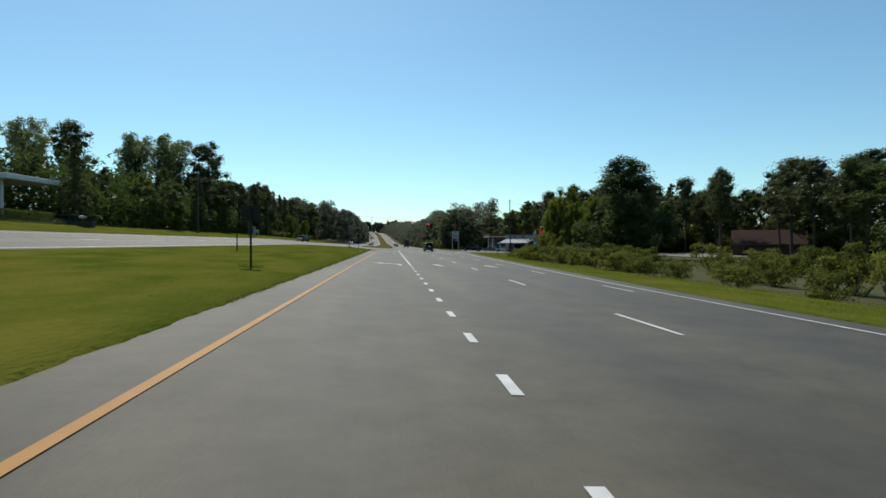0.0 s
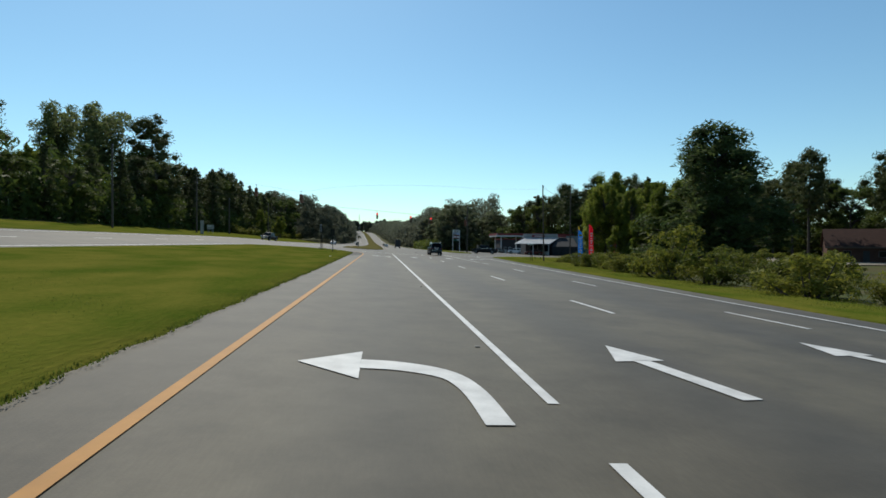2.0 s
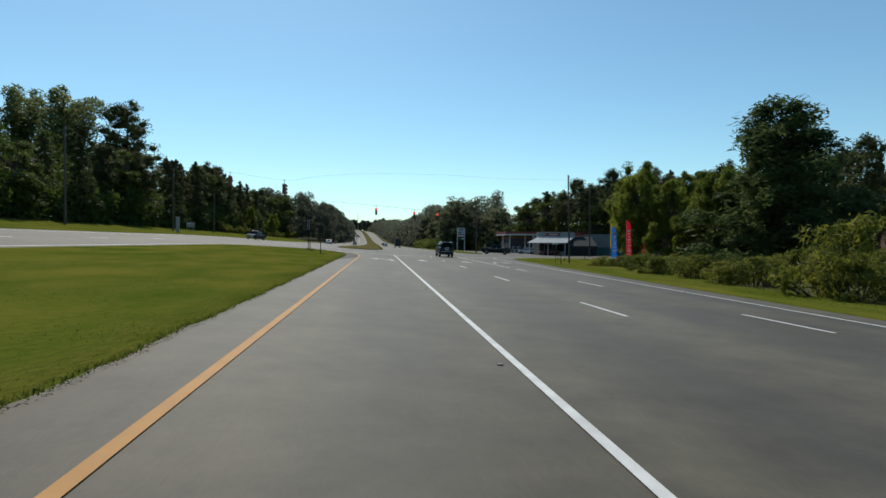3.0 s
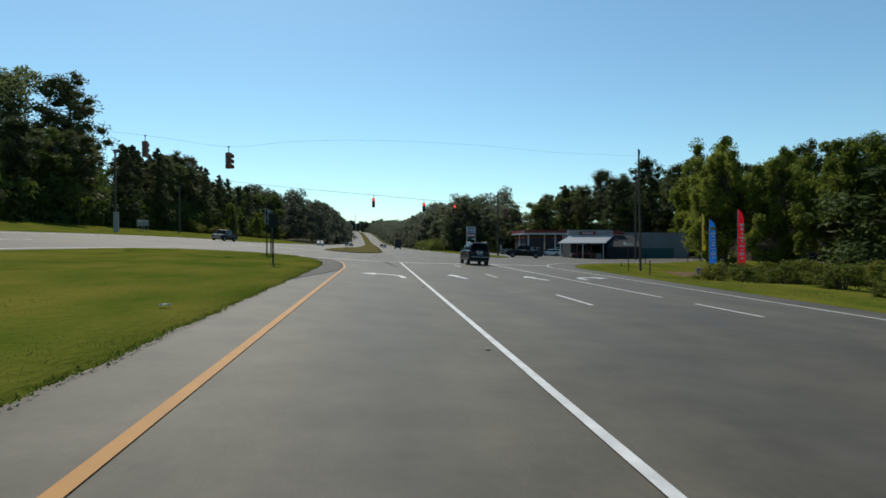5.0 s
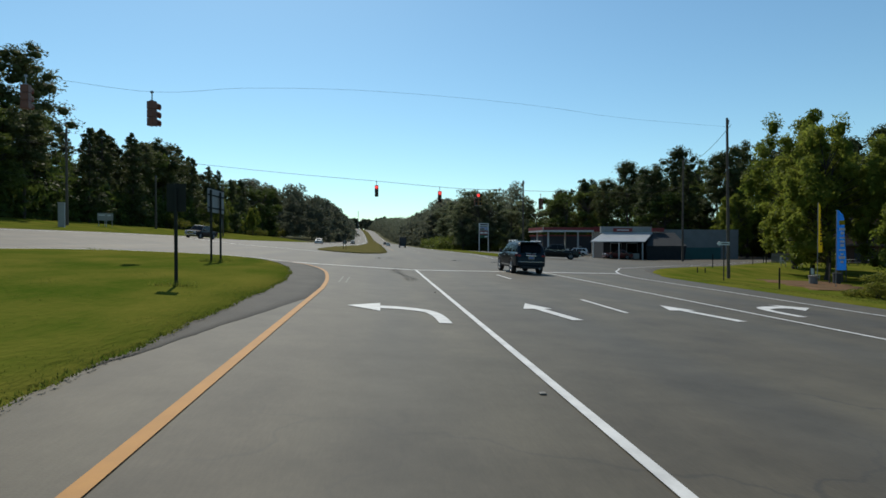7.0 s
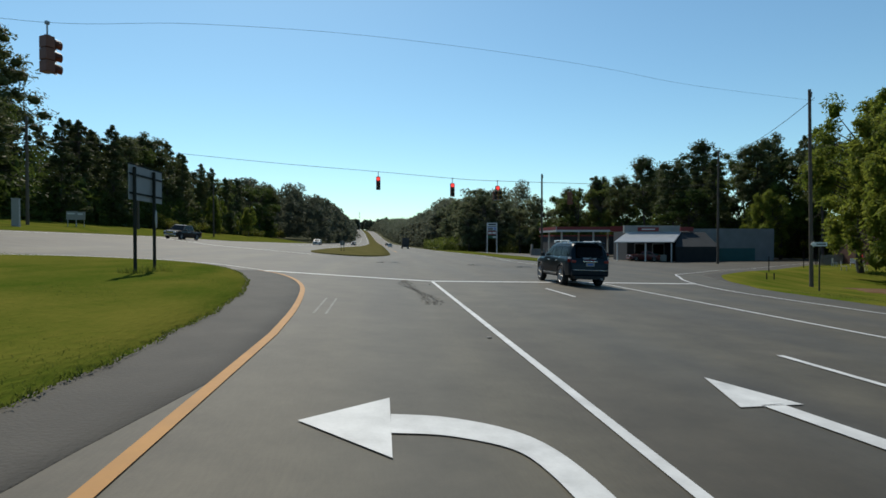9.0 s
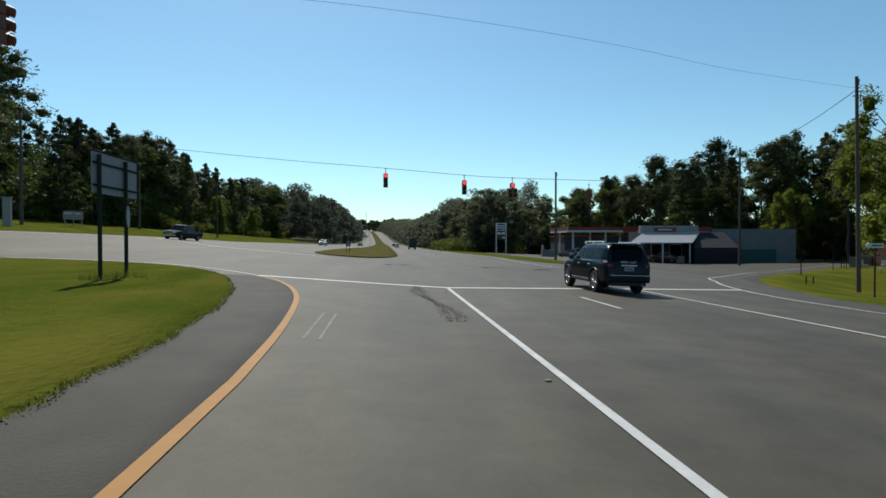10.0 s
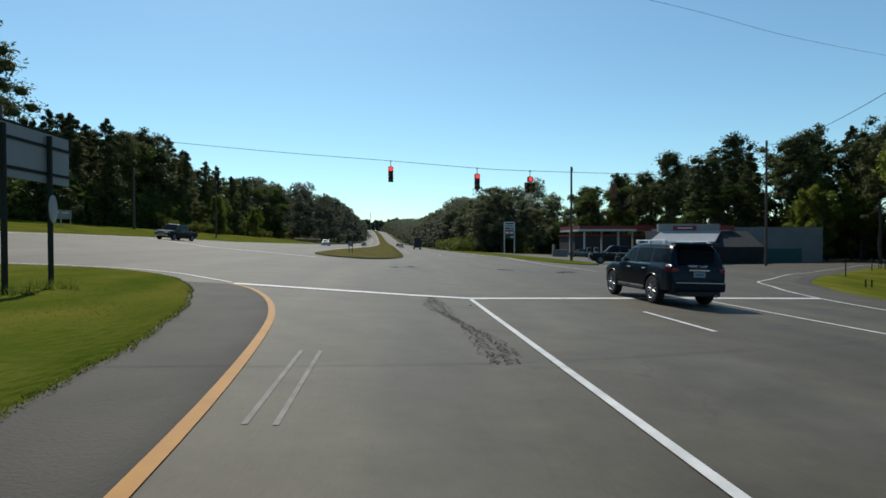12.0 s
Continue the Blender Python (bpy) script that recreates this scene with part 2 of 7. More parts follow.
RAIL = material("satin_silver_rail", (0.78, 0.78, 0.76), 0.38, 0.35, scale=3, amount=0.2)
TYRE = material("tyre_rubber", (0.016, 0.016, 0.016), 0.9, scale=8, fine=60, bump=0.3)
ALLOY = material("alloy_rim", (0.36, 0.36, 0.36), 0.42, 0.7, scale=5, amount=0.3)
TAIL_RED = material("red_tail_lamp", (0.22, 0.008, 0.008), 0.2, scale=5, amount=0.3, coat=0.6)
LAMP_CLEAR = material("clear_lamp", (0.6, 0.62, 0.64), 0.1, scale=5, amount=0.3, coat=0.6)
WALL_GREY = material("painted_block_wall", (0.23, 0.24, 0.235), 0.85, other=(0.15, 0.155, 0.15), scale=0.8, fine=30, bump=0.25)
SLATE = material("dark_slate_roof", (0.022, 0.026, 0.03), 0.8, other=(0.04, 0.044, 0.046), scale=1.2, fine=18, amount=0.6, spec=0.2)
ROOF_RED = material("dull_red_shingle", (0.055, 0.028, 0.022), 0.9, other=(0.035, 0.02, 0.017), scale=1.5, fine=14, amount=0.7, spec=0.2)
BRICK_WALL = material("brown_brick_wall", (0.11, 0.06, 0.045), 0.9, other=(0.07, 0.04, 0.032), scale=1.2, fine=22, amount=0.7, spec=0.2)
WEATHERED = material("weathered_grey_timber", (0.24, 0.23, 0.21), 0.9, other=(0.13, 0.125, 0.115), scale=4, fine=40, amount=0.7, stretch=(1, 1, 0.15))
PALE_GRAVEL = material("pale_gravel", (0.24, 0.22, 0.19), 0.95, other=(0.16, 0.15, 0.12), scale=0.4, fine=12, amount=0.8, bump=0.4, spec=0.15)
WALL_TEAL = material("teal_painted_wall", (0.035, 0.125, 0.115), 0.8, other=(0.03, 0.085, 0.08), scale=1, fine=30)
WALL_DARK = material("dark_shopfront", (0.045, 0.045, 0.048), 0.7, scale=1.5, fine=30)
METAL_WHITE = material("white_metal_panel", (0.6, 0.6, 0.58), 0.5, other=(0.46, 0.46, 0.45), scale=0.8, fine=15, amount=0.4)
METAL_ROOF = material("grey_metal_awning", (0.45, 0.46, 0.46), 0.45, 0.3, other=(0.33, 0.33, 0.33), scale=0.8, fine=15, amount=0.5)
PARAPET_WHITE = material("weathered_white_parapet", (0.32, 0.32, 0.3), 0.6, other=(0.2, 0.2, 0.19), scale=1.2, fine=15, amount=0.6)
SIGN_GREEN = material("dark_green_sign_panel", (0.02, 0.09, 0.045), 0.6, scale=2, fine=20, amount=0.35)
RED_PANEL = material("red_sign_panel", (0.24, 0.03, 0.028), 0.5, scale=1, fine=20, amount=0.35)
BLUE_PANEL = material("blue_sign_panel", (0.03, 0.12, 0.42), 0.6, scale=2, fine=20, amount=0.35)
FLAG_RED = leaf_material("red_banner_cloth", (0.55, 0.02, 0.02), (0.6, 0.03, 0.02), 0.4)
FLAG_BLUE = leaf_material("blue_banner_cloth", (0.02, 0.15, 0.5), (0.03, 0.17, 0.55), 0.4)
FLAG_YELLOW = leaf_material("yellow_banner_cloth", (0.6, 0.45, 0.03), (0.62, 0.48, 0.04), 0.4)
DARK_IRON = material("manhole_iron", (0.03, 0.03, 0.03), 0.6, 0.5, scale=6, fine=60)


# ---- the lie of the land ----
XS = (-900, -100, -60, -49, -41, -28, -18, -3, 0, 1.5, 14, 40, 90, 900)
Z_NEAR = (9, 7.0, 6.0, 5.2, 3.5, 2.4, 1.17, 0.195, 0, -0.08, -0.5, -1.5, -1.6, -1.0)
Z_FAR = (9, 6.0, 5.2, 4.7, 3.9, 1.8, 1.15, 0.195, 0, -0.08, -0.5, -1.5, -1.6, -1.0)
YS = (-400, 170, 300, 450, 600, 750, 900, 1100, 1300, 1450, 1700, 3000)
Z_LONG = (0, 0, -0.8, -1.0, -0.8, 1.0, 6.0, 15.0, 22.0, 24.0, 21.0, 12.0)


def dip(x, y):
    """How far the grass falls away behind the edge of the turn lane."""
    edge = float(np.interp(y, (80, 108, 114, 119, 126.5, 137), (13.6, 15.4, 16.1, 18.0, 22.4, 31.7)))
    fade = min(max((y - 96) / 10, 0), 1) * min(max((140 - y) / 10, 0), 1)
    return min(max(x - edge - 1.0, 0) * 0.09, 0.52) * fade * min(max((60 - x) / 15, 0), 1)


def gz(x, y):
    """Height of the ground."""
    k = min(max((y - 120) / 80, 0), 1)
    k = k * k * (3 - 2 * k)
    return float(np.interp(x, XS, Z_NEAR) * (1 - k) + np.interp(x, XS, Z_FAR) * k + np.interp(y, YS, Z_LONG)) - dip(x, y)


def bend(y):
    """The far road swings gently to the left."""
    return -0.000032 * max(y - 250, 0) ** 2


def mesh_object(name, verts, faces, mat, parent=None, smooth=False):
    me = bpy.data.meshes.new(name)
    me.from_pydata(verts, [], faces)
    me.materials.append(mat)
    if smooth:
        me.polygons.foreach_set("use_smooth", [True] * len(me.polygons))
    me.update()
    ob = new(name, me)
    ob.parent = parent
    return ob


def part(name, bm, mat, parent=None, label="", smooth=False):
    """Links a bmesh as one mesh object."""
    me = bpy.data.meshes.new(name)
    bmesh.ops.recalc_face_normals(bm, faces=bm.faces)
    bm.to_mesh(me)
    bm.free()
    me.materials.append(mat)
    if smooth:
        me.polygons.foreach_set("use_smooth", [True] * len(me.polygons))
    ob = new(name, me)
    ob.parent = parent
    if label:
        tagged(ob, label)
    return ob


def sheet(name, left, right, ys, mat, lift=0.0, cols=10, parent=None, skirt=0.0):
    """A strip of ground between two lines, given as functions of y, draped on the land."""
    vs, fs = [], []
    for y in ys:
        a, b = left(y), right(y)
        for i in range(cols + 1):
            k = i / cols if i in (0, cols) or not skirt else min(max((i - 1) / (cols - 2), 0.006), 0.994)
            x = a + (b - a) * k
            edge = skirt if i in (0, cols) else 0.0
            vs.append((x, y, gz(x, y) + lift - edge))
    w = cols + 1
    for j in range(len(ys) - 1):
        for i in range(cols):
            fs.append((j * w + i, j * w + i + 1, (j + 1) * w + i + 1, (j + 1) * w + i))
    return mesh_object(name, vs, fs, mat, parent, smooth=True)


def lerp_line(pairs):
    ys, xs = [p[0] for p in pairs], [p[1] for p in pairs]
    return lambda y: float(np.interp(y, ys, xs)) + bend(y)


def steps(a, b, d):
    n = max(int(math.ceil((b - a) / d)), 1)
    return [a + (b - a) * i / n for i in range(n + 1)]


# ---- ground, road, median ----
gx = sorted(set([-2500, -1200, -600, -300] + steps(-200, -30, 10) + steps(-30, 50, 2.5) + steps(50, 200, 15) + [300, 600, 1200, 2500]))
gy = sorted(set([-1500, -700, -300] + steps(-150, -10, 20) + steps(-10, 260, 5) + steps(260, 1500, 25) + [1600, 1750, 2000, 3000, 4500]))
gv = [(x, y, gz(x, y) - 0.12) for y in gy for x in gx]
gw = len(gx)
gf = [(j * gw + i, j * gw + i + 1, (j + 1) * gw + i + 1, (j + 1) * gw + i) for j in range(len(gy) - 1) for i in range(gw - 1)]
ground = tagged(mesh_object("ground", gv, gf, FOREST_FLOOR, smooth=True), "rough green and brown ground under the trees", "ground", kind="structure")

road_l = lerp_line([(-80, -28), (110, -28), (150, -29.5), (175, -29.5), (205, -27.5), (260, -25), (1600, -22)])
road_r = lerp_line([(-80, 10.5), (20, 11), (60, 12.6), (90, 14.2), (108, 15.4), (112, 15.7), (114, 16.1), (116, 16.9), (119, 18.0), (123, 20.2), (126.5, 22.4), (130.5, 25.8), (137, 31.7), (146, 41.5), (154.6, 52.2), (160, 59.5), (168, 75), (236, 75), (244, 40), (262, 17), (300, 14), (1600, 14)])
road = tagged(sheet("road", road_l, road_r, steps(-80, 262, 1.5) + steps(262, 1600, 15)[1:], ASPHALT, 0.0, 60), "worn grey asphalt of a divided highway crossing", "road", kind="structure")


def rounded(y, y_end, x_tip, x_side, reach):
    """The side line of a patch that closes in a round nose at y_end."""
    k = min(max((y_end - y) / reach, 0), 1)
    return x_tip + (x_side - x_tip) * math.sqrt(max(1 - (1 - k) ** 2, 0))


def ragged(y, amount=0.028):
    """How far the turf creeps over the edge of the asphalt."""
    return amount * (math.sin(y * 1.7) + 0.7 * math.sin(y * 4.3 + 1) + 0.5 * math.sin(y * 9.1 + 2))


med_y = steps(-80, 0, 2) + steps(0, 116.5, 0.25)[1:]
median = tagged(sheet("median", lambda y: rounded(y, 116.5, -10.5, -17.6, 10), lambda y: rounded(y, 116.5, -10.5, -3.3 - 0.25 * min(max((y - 60) / 40, 0), 1) + ragged(y), 19), med_y, GRASS_GROUND, 0.06, 16, skirt=0.14),
                "mown yellow-green grass median with worn patches", "grass median", kind="structure")
# far grass: haze painted in as a duller, browner green
HAZED_GRASS = material("haze_dulled_median_grass", (0.05, 0.062, 0.016), 1.0, other=(0.125, 0.105, 0.045), scale=0.5, fine=6, bump=0.8, amount=0.95, spec=0.0)
isl_y = steps(142, 165, 0.7) + steps(165, 1600, 8)[1:]
island = tagged(sheet("far_median", lambda y: rounded(-y, -142, -3.4, -8.0, 9) + bend(y), lambda y: rounded(-y, -142, -3.4, 0.4, 16) + bend(y), isl_y, HAZED_GRASS, 0.1, 8, skirt=0.2),
                "narrow grass median running up the hill, its green dulled for haze", "grass median", kind="structure")
verge_l = tagged(sheet("verge", lambda y: road_l(y) - 15, road_l, steps(-80, 300, 3), GRASS_GROUND, 0.03, 8, skirt=0.1), "sunlit grass verge along the far carriageway", "grass verge", kind="structure")
verge_r = tagged(sheet("verge", lambda y: road_r(y) + ragged(y), lambda y: road_r(y) + float(np.interp(y, (75, 82, 108, 122, 160), (4, 12, 14, 32, 20))), steps(-80, 0, 3) + steps(0, 160, 0.4)[1:], GRASS_GROUND, 0.05, 16, skirt=0.1), "mown grass verge beside the turn lane", "grass verge", kind="structure")
corner = tagged(sheet("verge", lambda y: rounded(-y, -146, 17.0, 14.0, 14), lambda y: rounded(-y, -146, 17.0, 19.6 + 0.05 * max(y - 175, 0), 12), steps(146, 160, 0.7) + steps(160, 262, 2)[1:], GRASS_GROUND, 0.08, 6, skirt=0.16), "strip of mown grass before the filling station", "grass verge", kind="structure")


# dark aprons round the nose of the median and the grass corner
med_side = lambda y: rounded(y, 116.5, -10.5, -3.3 - 0.25 * min(max((y - 60) / 40, 0), 1) + ragged(y), 19)
tagged(sheet("asphalt_apron", lambda y: road_r(y) - float(np.interp(y, (114, 120, 126, 133, 142, 158), (0.0, 0.25, 1.3, 1.5, 0.6, 0.1))) + ragged(y, 0.06), lambda y: road_r(y) + 0.35, steps(114, 158, 0.4), APRON, 0.009, 5, skirt=0.01), "dark worn asphalt round the grass corner", "asphalt apron", kind="structure")
apron_line = lambda y: float(np.interp(y, (60, 96, 102, 105.3, 107.8, 110.1, 112, 113.1, 113.8), (-2.35, -2.4, -2.55, -2.85, -3.2, -3.75, -4.45, -5.05, -5.7)))
tagged(sheet("asphalt_apron", lambda y: med_side(y) - 0.3, lambda y: apron_line(y) + 0.15 + (med_side(y) - apron_line(y) - 0.3) * min(max((96.5 - y) / 9, 0), 1), steps(87.5, 113.7, 0.3), APRON, 0.008, 6, skirt=0.01), "old dark asphalt round the nose of the median", "asphalt apron", kind="structure")


# ---- road markings ----
def smooth_line(pts, n=8):
    """A smooth curve through points."""
    p = [Vector(q) for q in pts]
    out = []
    for i in range(len(p) - 1):
        a, b, c, d = p[max(i - 1, 0)], p[i], p[i + 1], p[min(i + 2, len(p) - 1)]
        for k in range(n):
            t = k / n
            out.append(0.5 * (2 * b + (c - a) * t + (2 * a - 5 * b + 4 * c - d) * t * t + (3 * b - a - 3 * c + d) * t ** 3))
    return out + [p[-1]]


def curved(pts, n=4):
    """Ground points x, y of a smooth line through the given ones."""
    return [tuple(q)[:2] for q in smooth_line([(x, y, 0) for x, y in pts], n)]


def marking(points, width, mat, label, name="lane_line", lift=0.012):
    """A painted line through points (x, y)."""
    pts = []
    for (x0, y0), (x1, y1) in zip(points, points[1:]):
        n = max(int(math.hypot(x1 - x0, y1 - y0) / 1.5), 1)
        pts += [(x0 + (x1 - x0) * i / n, y0 + (y1 - y0) * i / n) for i in range(n)]
    pts.append(points[-1])
    vs, fs = [], []
    for i, (x, y) in enumerate(pts):
        a, b = pts[max(i - 1, 0)], pts[min(i + 1, len(pts) - 1)]
        dx, dy = b[0] - a[0], b[1] - a[1]
        d = math.hypot(dx, dy) or 1
        ox, oy = dy / d * width / 2, -dx / d * width / 2
        for s in (-1, 1):
            vs.append((x + s * ox, y + s * oy, gz(x + s * ox, y + s * oy) + lift))
    for i in range(len(pts) - 1):
        fs.append((2 * i, 2 * i + 1, 2 * i + 3, 2 * i + 2))
    return tagged(mesh_object(name, vs, fs, mat), label, "road marking", kind="structure")


marking([(-2.2, -60), (-2.2, 60)] + curved([(-2.25, 99), (-2.4, 102), (-2.7, 105.3), (-3.05, 107.8), (-3.6, 110.1), (-4.3, 112), (-4.9, 113.1), (-5.6, 113.9)]), 0.13, YELLOW_LINE, "solid yellow edge line curling round the median nose")
marking([(1.38, 38.5), (1.38, 112.6)], 0.12, WHITE_LINE, "solid white line beside the left-turn lane")
for k in range(13):
    marking([(1.38, 37.0 - k * 3.05 - 0.9), (1.38, 37.0 - k * 3.05)], 0.14, WHITE_LINE, "short white dotted lane line")
for k in range(-4, 9):
    marking([(5.4, 107.4 - 12.2 * k), (5.4, 110.5 - 12.2 * k)] if k >= 0 else [(5.4 + bend(160 - 12.2 * k), 156 - 12.2 * k), (5.4, 159 - 12.2 * k)], 0.12, WHITE_LINE, "white dashed lane line")
marking([(9.0, 86), (9.0, 114.3)], 0.12, WHITE_LINE, "solid white line beside the right-turn lane")
for k in range(6):
    marking([(9.0, 84 - 12.2 * k - 3), (9.0, 84 - 12.2 * k)], 0.12, WHITE_LINE, "white dashed lane line")
marking([(9.4, -50), (10.0, 24), (11.4, 60), (12.8, 96)] + curved([(13.1, 104), (13.2, 110.5), (13.6, 113.2), (14.2, 115.5), (15.5, 119.0), (17.0, 122.0), (17.9, 124.0), (18.7, 125.5), (19.8, 126.8), (22.0, 129.2)], 3), 0.12, WHITE_LINE, "white edge line turning into the side road")
marking([(22.0, 129.2), (29.7, 138.0), (41.1, 149.0), (56, 160.4), (72, 170.5)], 0.1, WHITE_LINE, "white edge line of the side road")
marking([(-5.4, 113.9), (1.4, 112.9), (9.0, 114.6), (14.2, 115.6)], 0.42, WHITE_LINE, "wide white stop line", "stop_line")
marking([(-6.6, 140.2), (-15.5, 148.4), (-27, 160)], 0.3, WHITE_LINE, "white stop line of the opposing lanes", "stop_line")
marking([(12.6, 133), (12.0, 144), (13.2, 165), (14.3, 210), (12.4, 300)], 0.12, WHITE_LINE, "white edge line beyond the crossing")
marking([(-18.6, -60), (-18.6, 100), (-18, 110)] + curved([(-17.2, 113), (-14.2, 116.6), (-10.5, 117.6), (-8.2, 116.8), (-6.6, 115.3), (-5.5, 114.15)]), 0.12, WHITE_LINE, "edge line of the opposing carriageway")
marking([(-26.8, -60), (-26.8, 110), (-28.2, 150), (-26, 205)], 0.12, WHITE_LINE, "edge line of the opposing carriageway")
for k in range(12):
    marking([(-22.6, -30 + 12.2 * k), (-22.6, -27 + 12.2 * k)], 0.12, WHITE_LINE, "white dashed lane line")
for x in (-9.5, -16.5, 1.6, 12.2):
    marking([(x + bend(y), y) for y in steps(185 if x < 0 else 175, 1450, 12)], 0.14, WHITE_LINE if x not in (1.6,) else YELLOW_LINE, "edge line climbing the far hill")


def turn_arrow(x, y, side=1, ahead=False):
    """A painted lane arrow: a straight stem with a head, or one that bends to a side."""
    if ahead:
        stem, head = [(x + 0.28, y - 2.6), (x - 0.02, y - 0.6)], [(x - 0.42, y - 0.7), (x - 0.05, y + 0.55), (x + 0.34, y - 0.6)]
    else:
        stem = [(x + side * 0.95, y - 2.2), (x + side * 0.9, y - 1.1), (x + side * 0.7, y - 0.4), (x + side * 0.2, y - 0.05), (x - side * 0.3, y)]
        head = [(x - side * 0.3, y - 0.75), (x - side * 1.05, y), (x - side * 0.3, y + 0.75)]
        stem = curved(stem, 5)
    bm = bmesh.new()
    n = len(stem)
    prev = None
    for i, (a, b) in enumerate(stem):
        p, q = stem[max(i - 1, 0)], stem[min(i + 1, n - 1)]
        dx, dy = q[0] - p[0], q[1] - p[1]
        d = math.hypot(dx, dy)
        wx, wy = dy / d * 0.13, -dx / d * (0.13 if ahead else 0.24)
        pair = [bm.verts.new((a - wx, b - wy, gz(a - wx, b - wy) + 0.013)), bm.verts.new((a + wx, b + wy, gz(a + wx, b + wy) + 0.013))]
        if prev:
            bm.faces.new((prev[0], prev[1], pair[1], pair[0]))
        prev = pair
    bm.faces.new([bm.verts.new((a, b, gz(a, b) + 0.013)) for a, b in head])
    ob = part("lane_arrow", bm, WHITE_LINE, None)
    return tagged(ob, "white lane arrow pointing straight ahead" if ahead else "white turn arrow painted on the lane", "road marking", kind="structure")


for y in (40.0, 95.0):
    turn_arrow(-0.25, y)
    turn_arrow(3.35, y + 1.3, ahead=True)
turn_arrow(10.9, 97.3, -1)
turn_arrow(7.3, 96.6, ahead=True)
turn_arrow(7.3, 42, ahead=True)
for x, y, r in ((-0.75, 130.5, 0.26), (6.0, 132.0, 0.26), (9.3, 130.3, 0.26)):
    bm = bmesh.new()
    bmesh.ops.create_cone(bm, cap_ends=True, segments=20, radius1=r, radius2=r * 0.97, depth=0.03, matrix=Matrix.Translation((x, y, gz(x, y) + 0.012)))
    tagged(part("manhole_cover", bm, DARK_IRON), "dark iron manhole cover in the asphalt", "manhole cover", kind="structure")


# ---- trees ----
def rand_dirs(rng, n):
    v = rng.normal(size=(n, 3))
    return v / np.linalg.norm(v, axis=1)[:, None]


def leaf_quads(rng, centres, size, out=None, loose=1.0):
    """One small leaf spray at each centre; with out given it lies across that direction, more or less loosely."""
    n = len(centres)
    nrm = rand_dirs(rng, n) if out is None else out + loose * rng.normal(size=(n, 3))
    a = np.cross(nrm, rand_dirs(rng, n))
    a /= np.linalg.norm(a, axis=1)[:, None] + 1e-9
    b = np.cross(nrm, a)
    b /= np.linalg.norm(b, axis=1)[:, None] + 1e-9
    s = (size * rng.uniform(0.55, 1.35, n))[:, None]
    vs = np.stack([centres - a * s + b * s * 0.25, centres - b * s * 0.5, centres + a * s], 1).reshape(-1, 3)
    return vs, np.arange(3 * n).reshape(-1, 3)


def fast_mesh(name, vs, fs, mat):
    me = bpy.data.meshes.new(name)
    me.vertices.add(len(vs))
    me.vertices.foreach_set("co", np.asarray(vs, dtype=np.float32).ravel())
    k = fs.shape[1]
    me.loops.add(fs.size)
    me.loops.foreach_set("vertex_index", fs.astype(np.int32).ravel())
    me.polygons.add(len(fs))
    me.polygons.foreach_set("loop_start", np.arange(0, fs.size, k, dtype=np.int32))
    me.update(calc_edges=True)
    me.materials.append(mat)
    return me


def limb(bm, a, b, r0, r1, seg=6):
    a, b = Vector(a), Vector(b)
    m = Matrix.Translation((a + b) / 2) @ (b - a).to_track_quat("Z", "Y").to_matrix().to_4x4()
    bmesh.ops.create_cone(bm, cap_ends=True, segments=seg, radius1=r0, radius2=r1, depth=(b - a).length, matrix=m)


